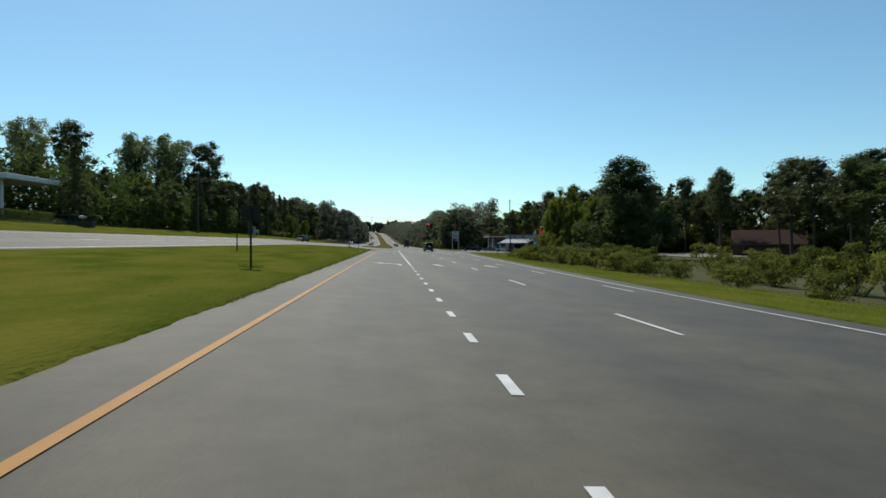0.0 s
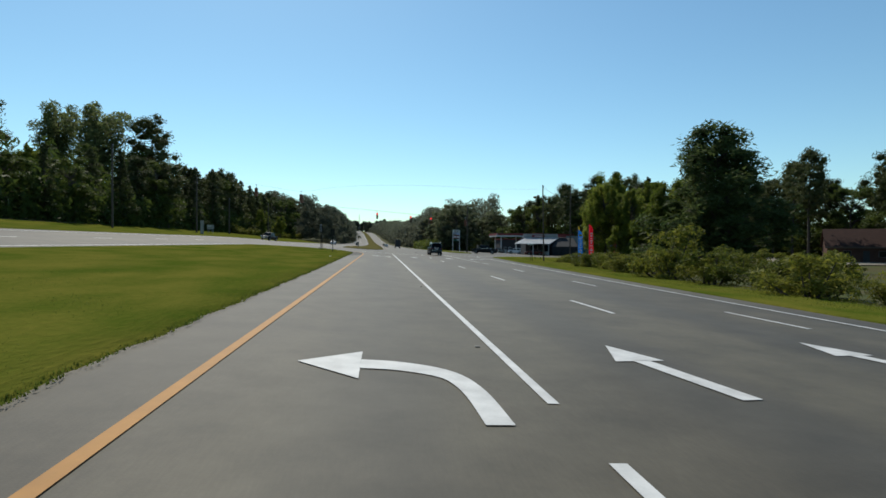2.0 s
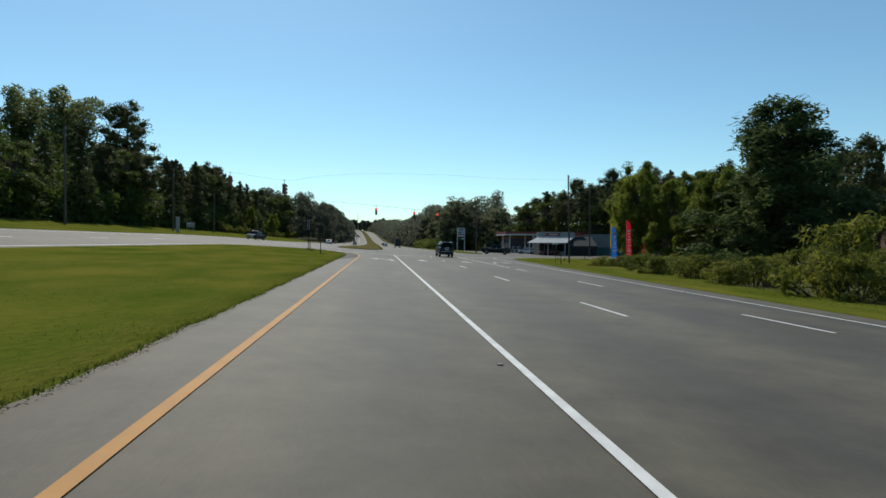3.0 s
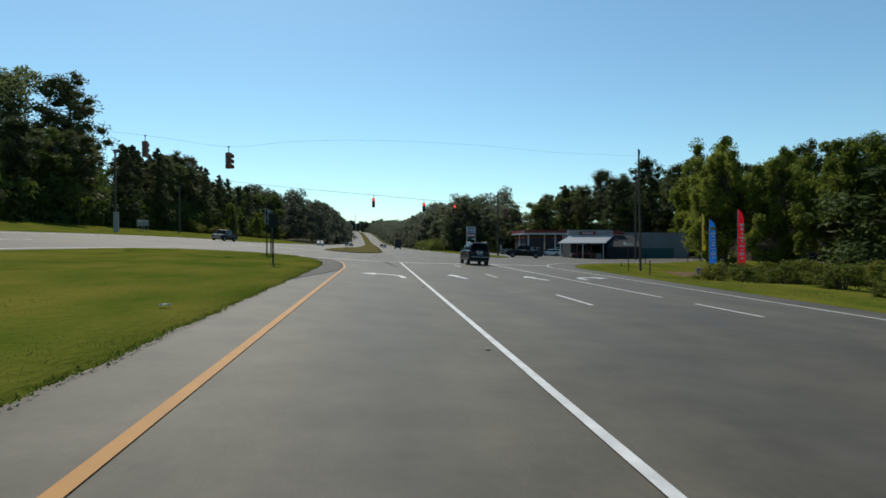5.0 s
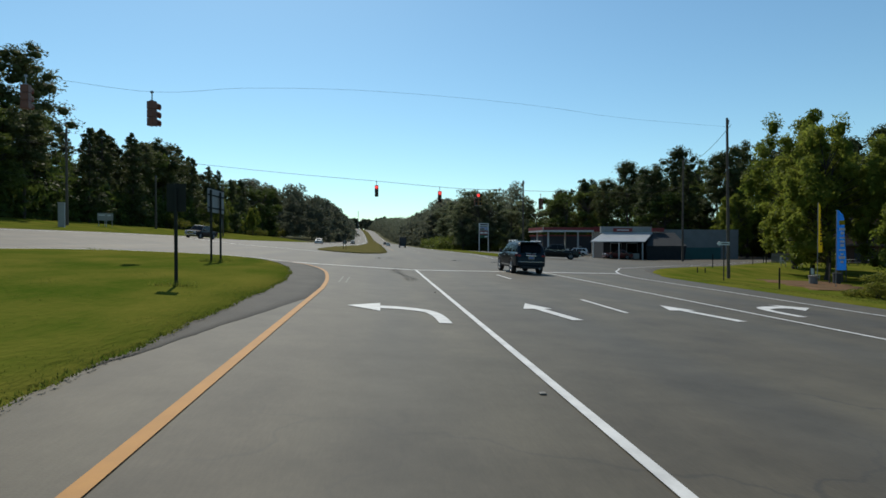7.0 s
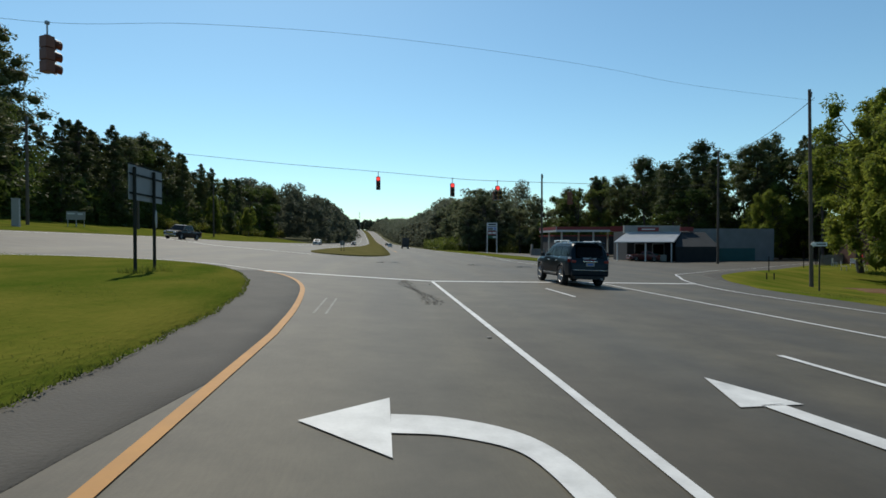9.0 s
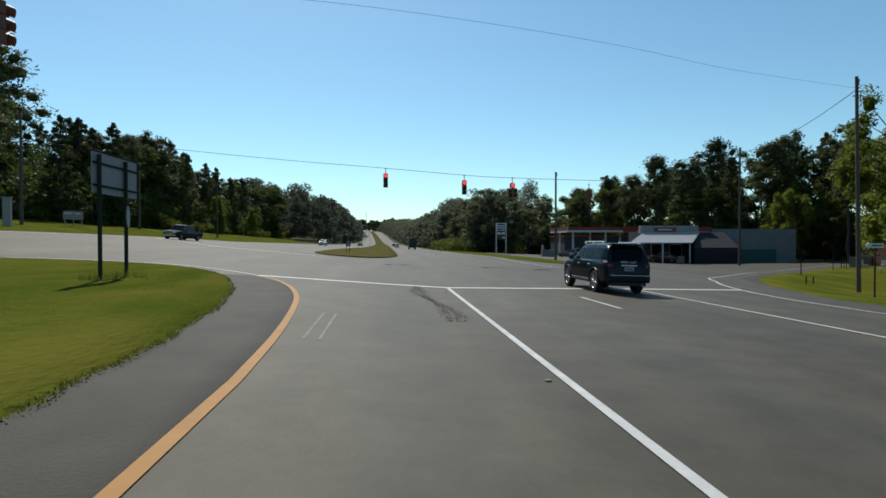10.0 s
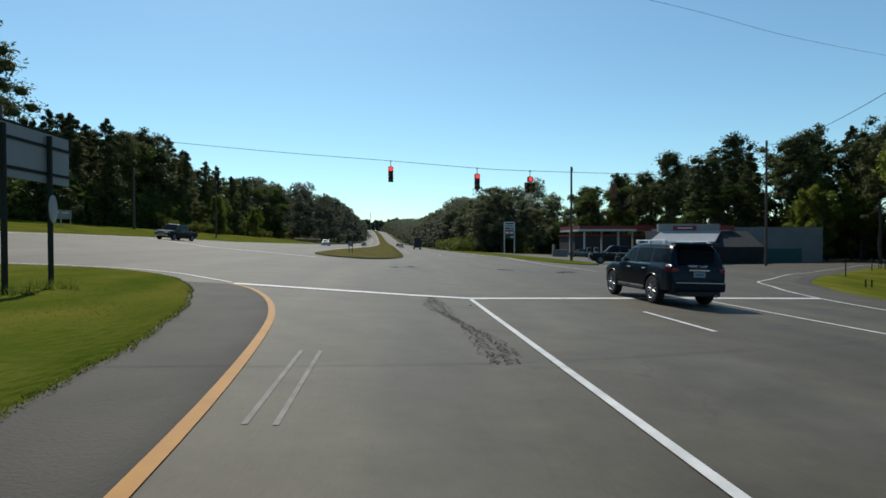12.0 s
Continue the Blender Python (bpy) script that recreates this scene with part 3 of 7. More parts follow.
def crown_lobes(rng, kind):
    """Lobes of a crown of a tree one high: x, y, z, radius, flattening."""
    out = []

    def ring(z, d, r, f, t=None):
        t = rng.uniform(0, 2 * math.pi) if t is None else t
        out.append((d * math.cos(t), d * math.sin(t), z, r, f))

    if kind == "broad":
        # a few great boughs, each carrying a cluster of lobes
        for i in range(9):
            zb, tb = rng.uniform(0.3, 0.86), rng.uniform(0, 2 * math.pi)
            wb = 0.25 * math.sqrt(max(1 - ((zb - 0.5) / 0.46) ** 2, 0.04)) * rng.uniform(0.6, 1.05)
            for j in range(5):
                x, y, z = wb * math.cos(tb) + rng.normal(0, 0.055), wb * math.sin(tb) + rng.normal(0, 0.055), zb + rng.normal(0, 0.05)
                out.append((x, y, min(z, 0.94), rng.uniform(0.045, 0.085), rng.uniform(0.6, 0.85)))
        for i in range(14):
            ring(rng.uniform(0.12, 0.45), rng.uniform(0.05, 0.26), rng.uniform(0.06, 0.1), 0.8)
    elif kind == "droop":
        # boughs that arch over and hang down in curtains
        for i in range(16):
            zb, tb = rng.uniform(0.42, 0.93), rng.uniform(0, 2 * math.pi)
            wb = 0.3 * math.sqrt(max(1 - ((zb - 0.45) / 0.52) ** 2, 0.04)) * rng.uniform(0.35, 1.1)
            for j in range(4):
                ring(max(zb - j * 0.075 + rng.normal(0, 0.015), 0.08), wb + j * 0.012 + rng.normal(0, 0.02), rng.uniform(0.035, 0.06), rng.uniform(1.0, 1.7), tb + rng.normal(0, 0.12))
        for i in range(12):
            ring(rng.uniform(0.1, 0.6), rng.uniform(0.0, 0.17), rng.uniform(0.07, 0.1), 0.9)
    elif kind == "tall":
        for i in range(12):
            zb, tb = rng.uniform(0.22, 0.93), rng.uniform(0, 2 * math.pi)
            wb = 0.17 * math.sqrt(max(1 - ((zb - 0.52) / 0.46) ** 2, 0.03)) * rng.uniform(0.5, 1.1)
            for j in range(4):
                x, y, z = wb * math.cos(tb) + rng.normal(0, 0.035), wb * math.sin(tb) + rng.normal(0, 0.035), zb + rng.normal(0, 0.04)
                out.append((x, y, min(z, 0.955), rng.uniform(0.035, 0.065), rng.uniform(0.7, 1.0)))
        for i in range(8):
            ring(rng.uniform(0.1, 0.5), rng.uniform(0.02, 0.14), rng.uniform(0.05, 0.08), 0.9)
    elif kind == "plume":
        # upright boughs that fan out into feathery tops, above a leafy skirt
        for i in range(11):
            tb, ze, de = i * 2.4 + rng.normal(0, 0.3), rng.uniform(0.8, 0.94) if i else 0.94, rng.uniform(0.03, 0.16)
            for j in range(8):
                f = j / 7
                ring(0.42 + (ze - 0.42) * f, abs(de * f ** 0.5 + rng.normal(0, 0.028)), rng.uniform(0.045, 0.07) * (1.1 - 0.42 * f), rng.uniform(1.1, 1.9), tb + rng.normal(0, 0.35))
        for i in range(14):
            ring(rng.uniform(0.1, 0.5), rng.uniform(0.02, 0.2), rng.uniform(0.06, 0.09), 0.9)
    elif kind == "pine":
        # flat needle pads at the ends of bare limbs, with sky between them
        for i in range(32):
            z = 0.48 + 0.48 * (i + rng.random()) / 32
            w = 0.19 * math.sqrt(max(1 - ((z - 0.66) / 0.315) ** 2, 0.05))
            d, t = w * rng.uniform(0.25, 1.1), i * 2.4 + rng.normal(0, 0.4)
            r = rng.uniform(0.045, 0.075)
            ring(z, d, r, 0.95, t), ring(z + rng.normal(0, 0.025), d * 0.6, r * 0.85, 1.0, t + rng.normal(0, 0.4))
        for i in range(6):
            ring(rng.uniform(0.3, 0.5), rng.uniform(0.06, 0.13), rng.uniform(0.02, 0.035), 0.5)
    elif kind == "spire":
        # narrow woodland pine, leafy nearly to the ground, with a ragged pointed top
        for i in range(46):
            z = 0.1 + 0.86 * (i + rng.random()) / 46
            w = 0.17 * (1.0 - z) ** 0.75 * (1.0 if i % 5 else 1.35) + 0.008
            ring(z, w * rng.uniform(0.3, 1.1), rng.uniform(0.05, 0.085) * (1.2 - 0.9 * z), 0.85, i * 2.4 + rng.normal(0, 0.5))
        ring(0.965, 0.0, 0.014, 2.0)
    elif kind == "cone":
        for i in range(84):
            z = 0.06 + 0.9 * rng.random() ** 1.15
            w = 0.22 * (1 - z) ** 0.6 + 0.012
            t = rng.uniform(0, 2 * math.pi)
            ring(z, w * math.sqrt(rng.uniform(0.15, 1.15)) * (1 + 0.22 * math.sin(2 * t + 7 * z)), rng.uniform(0.028, 0.06), rng.uniform(1.1, 1.9), t)
        for i in range(10):
            ring(rng.uniform(0.1, 0.6), rng.uniform(0, 0.1), rng.uniform(0.07, 0.1), 1.0)
    elif kind == "bush":
        for i in range(20):
            t, d = rng.uniform(0, 2 * math.pi), rng.uniform(0, 0.58)
            out.append((d * math.cos(t), d * math.sin(t), rng.uniform(0.12, 0.8) * (1 - 0.45 * d), rng.uniform(0.1, 0.22), 0.8))
    return out


golden = (1 + math.sqrt(5)) / 2
HEART = np.array([(-1, golden, 0), (1, golden, 0), (-1, -golden, 0), (1, -golden, 0), (0, -1, golden), (0, 1, golden), (0, -1, -golden), (0, 1, -golden), (golden, 0, -1), (golden, 0, 1), (-golden, 0, -1), (-golden, 0, 1)]) / math.hypot(1, golden)
HEART_FACES = np.array([(0, 11, 5), (0, 5, 1), (0, 1, 7), (0, 7, 10), (0, 10, 11), (1, 5, 9), (5, 11, 4), (11, 10, 2), (10, 7, 6), (7, 1, 8), (3, 9, 4), (3, 4, 2), (3, 2, 6), (3, 6, 8), (3, 8, 9), (4, 9, 5), (2, 4, 11), (6, 2, 10), (8, 6, 7), (9, 8, 1)])


def make_tree(kind, seed, mat, leaves, leaf, name="tree"):
    """A tree one metre high at the origin: trunk with limbs, and a crown of leaf sprays gathered in uneven lobes."""
    rng = np.random.default_rng(seed)
    root = new(name)
    lobes = crown_lobes(rng, kind)
    bm = bmesh.new()
    if kind != "bush":
        top = {"broad": 0.62, "droop": 0.7, "tall": 0.75, "plume": 0.8, "pine": 0.95, "spire": 0.95, "cone": 0.9}[kind]
        r = {"pine": 0.0125, "spire": 0.01}.get(kind, 0.017)
        x0, y0, z0 = 0.0, 0.0, -0.05
        n = 6
        for i in range(n):
            x1, y1, z1 = x0 + rng.normal(0, 0.008), y0 + rng.normal(0, 0.008), -0.05 + (top + 0.05) * (i + 1) / n
            limb(bm, (x0, y0, z0), (x1, y1, z1), r * (1 - 0.75 * i / n), r * (1 - 0.75 * (i + 1) / n), 7)
            x0, y0, z0 = x1, y1, z1
        for x, y, z, lr, f in lobes:
            zs = max(0.12 if kind != "pine" else 0.4, min(z - 0.12 if kind != "pine" else z - 0.02, top * 0.97))
            limb(bm, (0, 0, zs), (x, y, z), r * 0.26, r * 0.06, 4)
    else:
        for x, y, z, lr, f in lobes[:8]:
            limb(bm, (x * 0.2, y * 0.2, -0.05), (x, y, z), 0.02, 0.006, 4)
    part("trunk" if kind != "bush" else "stem", bm, BARK, root)
    cs, outs = [], []
    per = leaves // len(lobes)
    for x, y, z, lr, f in lobes:
        d = rand_dirs(rng, per)
        # the sprays gather on the upper and outer skin of each lobe
        d[:, 2] = np.where((d[:, 2] < -0.25) & (rng.random(per) < 0.6), -d[:, 2], d[:, 2])
        outs.append(d * (1, 1, 1 / f) + (0, 0, 0.25))
        d = d * (0.45 + 0.6 * rng.random(per) ** 0.7)[:, None] * lr * rng.uniform(0.85, 1.2, (per, 1))
        cs.append(d * (1, 1, f) + (x, y, z))
    c, outs = np.concatenate(cs), np.concatenate(outs)
    keep = c[:, 2] > 0.02
    vs, fs = leaf_quads(rng, c[keep], leaf, outs[keep])
    if kind in ("broad", "droop", "tall", "pine", "spire"):
        # a rough dense heart in each lobe, under the sprays
        hearts = np.concatenate([HEART * rng.uniform(0.34, 0.6, (12, 1)) * lr * (1, 1, f) + (x, y, z) for x, y, z, lr, f in lobes])
        fs = np.concatenate([fs, np.concatenate([HEART_FACES + len(vs) + 12 * i for i in range(len(lobes))])])
        vs = np.concatenate([vs, hearts])
    ob = new("crown", fast_mesh("crown", vs, fs, mat))
    ob.parent = root
    return root


KINDS = {
    "oak": [make_tree("broad", 10 + i, LEAF_A, 5600, 0.0175) for i in range(4)],
    "poplar": [make_tree("tall", 20 + i, LEAF_A, 5000, 0.015) for i in range(3)],
    "bright": [make_tree("droop", 30 + i, LEAF_B, 13500, 0.0145) for i in range(2)],
    "pine": [make_tree("pine", 40 + i, LEAF_P, 5600, 0.0125) for i in range(5)],
    "spire": [make_tree("spire", 80 + i, LEAF_P, 4800, 0.014) for i in range(5)],
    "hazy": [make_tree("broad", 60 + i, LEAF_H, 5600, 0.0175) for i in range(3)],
    "light": [make_tree("plume", 90 + i, LEAF_L, 9500, 0.0145) for i in range(2)],
    "dense": [make_tree("cone", 70 + i, LEAF_D, 17000, 0.0125) for i in range(2)],
    "bush": [make_tree("bush", 50 + i, LEAF_S, 2100, 0.042, "bush") for i in range(5)],
}
LABELS = {"oak": ("broad dark-green leafy tree", "tree", "roadside trees"), "poplar": ("tall narrow leafy tree in shade", "tree", "roadside trees"), "bright": ("sunlit yellow-green tree with hanging boughs", "tree", "roadside trees"),
          "dense": ("dense grey-green tree with a feathery tapering crown", "tree", "roadside trees"), "spire": ("narrow dark pine with a ragged pointed top", "pine tree", "roadside trees"),
          "light": ("tall broad tree with sunlit pale green leaves", "tree", "roadside trees"),
          "hazy": ("leafy tree with green leaves paled to look hazy", "tree", "roadside trees"),
          "pine": ("tall pine with a bare lower trunk", "pine tree", "roadside trees"), "bush": ("unkempt green roadside shrub", "bush", "roadside shrubs")}
used = set()
plant_rng = np.random.default_rng(5)


def plant(kind, x, y, top, wide=1.0, base=None):
    """A tree at x, y whose tip is at the height top."""
    z = gz(x, y) - 0.1 if base is None else base
    h = top - z
    src = KINDS[kind][plant_rng.integers(len(KINDS[kind]))]
    w = h * wide * plant_rng.uniform(0.9, 1.12)
    turn = pose(x, y, z, 0, 0, plant_rng.uniform(0, 360))
    m = turn @ Matrix.Diagonal((w, w, h, 1))
    if src.name in used:
        ob = copy_thing(src, turn @ Matrix.Diagonal((w / src.scale[0], w / src.scale[1], h / src.scale[2], 1)))
    else:
        used.add(src.name)
        ob, src.matrix_basis = src, m
    label, cat, grp = LABELS[kind]
    return tagged(ob, label, cat, grp)


def tree_line(ys, x_of, top_of, kinds, spread=5.0, wide=1.0):
    for y in ys:
        x = x_of(y) + plant_rng.uniform(-spread, spread)
        yy = y + plant_rng.uniform(-2.5, 2.5)
        kind = kinds[plant_rng.integers(len(kinds))]
        grown = plant_rng.uniform(0.92, 1.12)
        plant(kind, x, yy, top_of(yy) * (0.98 + (grown - 1.02) * 0.6 if x < -30 else grown), wide)


left_top = lambda y: float(np.interp(y, (-30, 60, 83, 94, 105, 120, 135, 148, 160, 175, 195, 215, 237, 255, 313, 395, 580), (14, 14, 16, 15, 14.4, 15.2, 16.8, 18.8, 19.5, 20.4, 22.2, 23.4, 22.8, 20.5, 24, 31, 37)))
tree_line([y for y in steps(-10, 330, 7.5) if not 30 < y < 86], lambda y: -47 + bend(y), left_top, ("spire", "oak", "spire", "poplar", "pine", "spire"), 3.0, 1.15)
tree_line(steps(0, 330, 11), lambda y: (-60 if y > 95 else -69) + bend(y), lambda y: left_top(y) * 1.08, ("pine", "spire", "poplar", "spire"), 4.0, 1.1)
plant("bright", -52, 122, 15.8, 1.1), plant("pine", -55.8, 177, 31.7, 1.1), plant("light", -77, 177, 34.2, 1.2), plant("light", -65.6, 172, 34.2, 1.25), plant("oak", -53, 166, 22, 1.2), plant("poplar", -57, 174, 25, 1.3), plant("oak", -50, 158, 19, 1.2)
plant("pine", -95, 176, 38, 1.15), plant("light", -103, 168, 37, 1.2), plant("bright", -41, 232, 13, 1.0), plant("bright", -40, 262, 12, 1.0)
tree_line(steps(186, 246, 5), lambda y: -50.5 + bend(y), lambda y: left_top(y) * 0.97, ("spire", "spire", "pine"), 1.5, 1.3)
# right side
plant("dense", 45.8, 105.5, 17.7, 1.9), plant("dense", 48.0, 107.0, 15.4, 1.6), plant("dense", 46.0, 109.5, 12.0, 1.5), plant("bright", 43.5, 116, 11.8, 1.15)
plant("bright", 44.8, 139, 15.9, 1.0), plant("bright", 40, 131, 13, 1.05), plant("bright", 38.8, 128.0, 12.5, 0.9), plant("bright", 41, 122, 11.0, 1.1), plant("bright", 48, 130, 13.2, 1.0), plant("bright", 50.5, 122, 12.6, 1.2)
plant("pine", 70, 153, 18, 1.0), plant("pine", 63, 165, 17, 1.0)
for x, y, top in ((85, 112, 19.5), (90, 104, 19.5), (80, 100, 17.5), (84, 92, 18), (73, 83, 15), (79, 76, 16), (66, 64, 14), (72, 56, 16), (58, 42, 13), (62, 30, 14), (54, 18, 12), (60, 6, 14)):
    plant(("oak", "pine", "poplar")[plant_rng.integers(3)], x, y, top, 1.3)
tree_line(steps(95, 190, 6), lambda y: 101, lambda y: 16.4, ("pine", "pine", "oak"), 3.5, 1.1)
tree_line(steps(60, 190, 13), lambda y: 113, lambda y: 17.5, ("oak", "poplar"), 4.0, 1.2)
tree_line(steps(150, 330, 8.5), lambda y: float(np.interp(y, (150, 200, 260, 330), (82, 72, 60, 55))), lambda y: float(np.interp(y, (150, 165, 186, 205, 223, 240, 263, 330), (15.5, 15.5, 18.7, 20.8, 20.4, 19.2, 16.4, 16))), ("oak", "pine", "hazy", "pine", "spire", "pine"), 5.0, 0.9)
tree_line(steps(120, 330, 12), lambda y: float(np.interp(y, (120, 200, 330), (84, 92, 80))), lambda y: float(np.interp(y, (120, 200, 330), (18, 20, 26))), ("pine", "spire", "pine"), 6.0, 1.0)
# trees by the far road, their haze only in the leaf colour
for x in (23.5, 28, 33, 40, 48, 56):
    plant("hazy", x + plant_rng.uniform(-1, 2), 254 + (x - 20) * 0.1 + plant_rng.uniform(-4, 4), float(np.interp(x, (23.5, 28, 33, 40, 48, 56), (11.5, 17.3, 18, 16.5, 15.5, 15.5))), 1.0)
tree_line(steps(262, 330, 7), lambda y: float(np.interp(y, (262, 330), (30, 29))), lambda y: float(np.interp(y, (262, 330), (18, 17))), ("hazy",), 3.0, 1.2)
plant("bright", 63, 176.5, 10.4, 1.15), plant("bright", 67.5, 180, 11.6, 1.15), plant("bright", 72, 178, 9.6, 1.2), plant("oak", 58, 192, 13, 1.3)
plant("oak", 67, 243, 18.5, 1.2), plant("poplar", 55, 246, 18, 1.3), plant("oak", 74, 242, 19, 1.2), plant("spire", 61, 247, 20.5, 1.4), plant("pine", 80, 245, 23, 1.1)
for kind, x, y, top in (("pine", 66, 184, 19), ("oak", 71, 189, 17.5), ("pine", 75, 181, 18.5), ("spire", 62, 191, 17), ("pine", 80, 176, 18), ("spire", 84, 170, 17.5), ("pine", 57, 196, 17.5)):
    plant(kind, x, y, top, 1.15)
# shrubs along the right verge
for i in range(46):
    y = plant_rng.uniform(18, 84)
    plant("bush", 17.5 + plant_rng.uniform(-2.2, 5) + (y - 18) * 0.01, y, plant_rng.uniform(0.4, 1.35) + (0.4 if 50 < y < 72 else 0), 1.25)
for i in range(34):
    y = plant_rng.uniform(84, 110)
    plant("bush", 19.5 + (y - 84) * 0.25 + plant_rng.uniform(-1.2, 8), y, plant_rng.uniform(-0.1, 0.9), 1.3)
for i in range(5):
    y = plant_rng.uniform(112, 124)
    plant("bush", 37 + (y - 112) * 0.8 + plant_rng.uniform(0, 6), y, plant_rng.uniform(0.0, 1.2), 1.2)
for i in range(34):
    y = plant_rng.uniform(135, 330)
    plant("bush", -41 + plant_rng.uniform(-4, 1.0) + (-5 if 120 < y < 200 else 0), y, gz(-43, y) + plant_rng.uniform(1.5, 4.5), 1.1)
for i in range(22):
    y = plant_rng.uniform(-5, 100)
    plant("bush", 34 + plant_rng.uniform(-6, 6), y, plant_rng.uniform(0.6, 2.2), 1.2)
for x, y, top in ((17.5, 44.5, 1.5), (18.6, 46.2, 1.8), (19.9, 47.6, 1.6), (18.0, 42.4, 1.2), (16.9, 40.8, 0.9), (21.5, 50.0, 1.9), (16.6, 37.5, 0.8), (17.6, 66.5, 3.6), (18.8, 67.8, 2.2), (17.0, 64.6, 1.6), (19.5, 20, 1.6), (20.5, 23, 1.9), (22, 27, 1.9)):
    plant("bush", x, y, top, 0.95)


def far_woods(name, spots, mat, label, leaf=0.7, per=1150):
    """Woods too far off to count: crowns of leaf sprays in lobes, one mesh; the farther, the coarser."""
    rng = np.random.default_rng(77 + len(spots))
    cs, outs, sizes = [], [], []
    for x, y, top in spots:
        far = min(max((y - 330) / 300, 0), 1)
        n = int(per * (1 - 0.85 * far))
        z0 = gz(x, y)
        h = top - z0
        up = np.linspace(0, 1, 11)[:, None]
        lob = rng.normal(0, 1, (11, 3)) * (h * 0.13, h * 0.13, h * 0.04) * (1.1 - 0.75 * up) + np.stack([np.full(11, x), np.full(11, y), z0 + h * np.linspace(0.1, 0.88, 11)], 1)
        d = rand_dirs(rng, n)
        d[:, 2] = np.where(d[:, 2] < -0.3, -d[:, 2], d[:, 2])
        c = lob[rng.integers(0, 11, n)] + d * (rng.random(n) ** 0.4)[:, None] * (h * 0.12)
        c[:, 2] = np.maximum(np.where(c[:, 2] > top, 1.7 * top - 0.7 * c[:, 2], c[:, 2]), z0 + 0.3)
        cs.append(c), outs.append(d), sizes.append(np.full(n, leaf * (1 + far)))
    vs, fs = leaf_quads(rng, np.concatenate(cs), np.concatenate(sizes), np.concatenate(outs), 0.6)
    return tagged(new(name, fast_mesh(name, vs, fs, mat)), label, "woods", kind="stuff")


wr = np.random.default_rng(3)
spots_l = [(-22 + bend(y) - d, y + wr.uniform(-4, 4), gz(-30, y) + tall * wr.uniform(0.85, 1.1)) for y in steps(322, 1500, 9) for d, tall in ((6, 21), (17, 24), (32, 27))]
spots_r = [(14 + bend(y) + d, y + wr.uniform(-4, 4), gz(20, y) + tall * wr.uniform(0.85, 1.1)) for y in steps(322, 1500, 9) for d, tall in ((8, 15), (17, 24), (30, 27), (46, 29))]
spots_e = [(x, 1560 + wr.uniform(-40, 40), 24 + wr.uniform(28, 40)) for x in steps(-260, 160, 5)]
# no haze in the air here; the woods' leaf colour carries it
far_woods("woods_left", spots_l, LEAF_FAR_HAZE, "dense dark woods climbing the far hill")
far_woods("woods_right", spots_r, LEAF_FAR_HAZE, "dense dark woods beside the far road")
far_woods("woods_end", spots_e, LEAF_FAR_HAZE, "distant woods on the crest of the hill", 1.5, 4000)


def undergrowth(name, n, place, label, seed):
    """Dense understorey that closes the view between the trunks."""
    rng = np.random.default_rng(seed)
    y, u, v = rng.random(n), rng.random(n), rng.random(n)
    x, y, top = place(y, u)
    z = np.array([gz(a, b) for a, b in zip(x, y)])
    wave = 0.75 + 0.25 * np.sin(y * 0.7 + 2 * np.sin(x)) * np.sin(y * 0.23 + 1)
    c = np.stack([x, y, z - 0.1 + v ** 1.15 * top * wave], 1)
    vs, fs = leaf_quads(rng, c, 0.62)
    return tagged(new(name, fast_mesh(name, vs, fs, LEAF_A)), label, "undergrowth", kind="stuff")


undergrowth("undergrowth_left", 105000, lambda y, u: (-44 - 16 * u - 17 * (y < 0.297), -15 + 350 * y, 7 + 8 * u), "dark understorey of the roadside woods", 8)
undergrowth("undergrowth_station", 45000, lambda y, u: (-62 - 9 * u, 15 + 85 * y, 9 + 2 * u), "dark understorey behind the far station", 11)
undergrowth("undergrowth_right", 60000, lambda y, u: (np.interp(y, (0, 0.35, 0.6, 1), (58, 84, 104, 106)) + 10 * u, -10 + 200 * y, 6 + 4 * u), "dark understorey behind the shrubs", 9)
undergrowth("undergrowth_back", 75000, lambda y, u: (np.interp(y, (0, 0.3, 1), (92, 80, 40)) + 10 * u, 165 + 95 * y, 8 + 4 * u), "dark understorey behind the shop", 10)
undergrowth("undergrowth_far", 26000, lambda y, u: (17 + 26 * u, 254 + 75 * y + 6 * u, 4 + 5 * u), "dark understorey beside the far road", 12)


# ---- shapes for made things ----
def box(bm, x0, x1, y0, y1, z0, z1, bevel=0.0, m=None):
    mt = Matrix.Translation(((x0 + x1) / 2, (y0 + y1) / 2, (z0 + z1) / 2)) @ Matrix.Diagonal((x1 - x0, y1 - y0, z1 - z0, 1))
    r = bmesh.ops.create_cube(bm, size=1, matrix=(m @ mt) if m else mt)
    if bevel:
        es = list({e for v in r["verts"] for e in v.link_edges})
        bmesh.ops.bevel(bm, geom=es, offset=bevel, segments=2, affect="EDGES", profile=0.6)
    return bm


def tube(bm, a, b, r, seg=10, r2=None):
    limb(bm, a, b, r, r if r2 is None else r2, seg)
    return bm


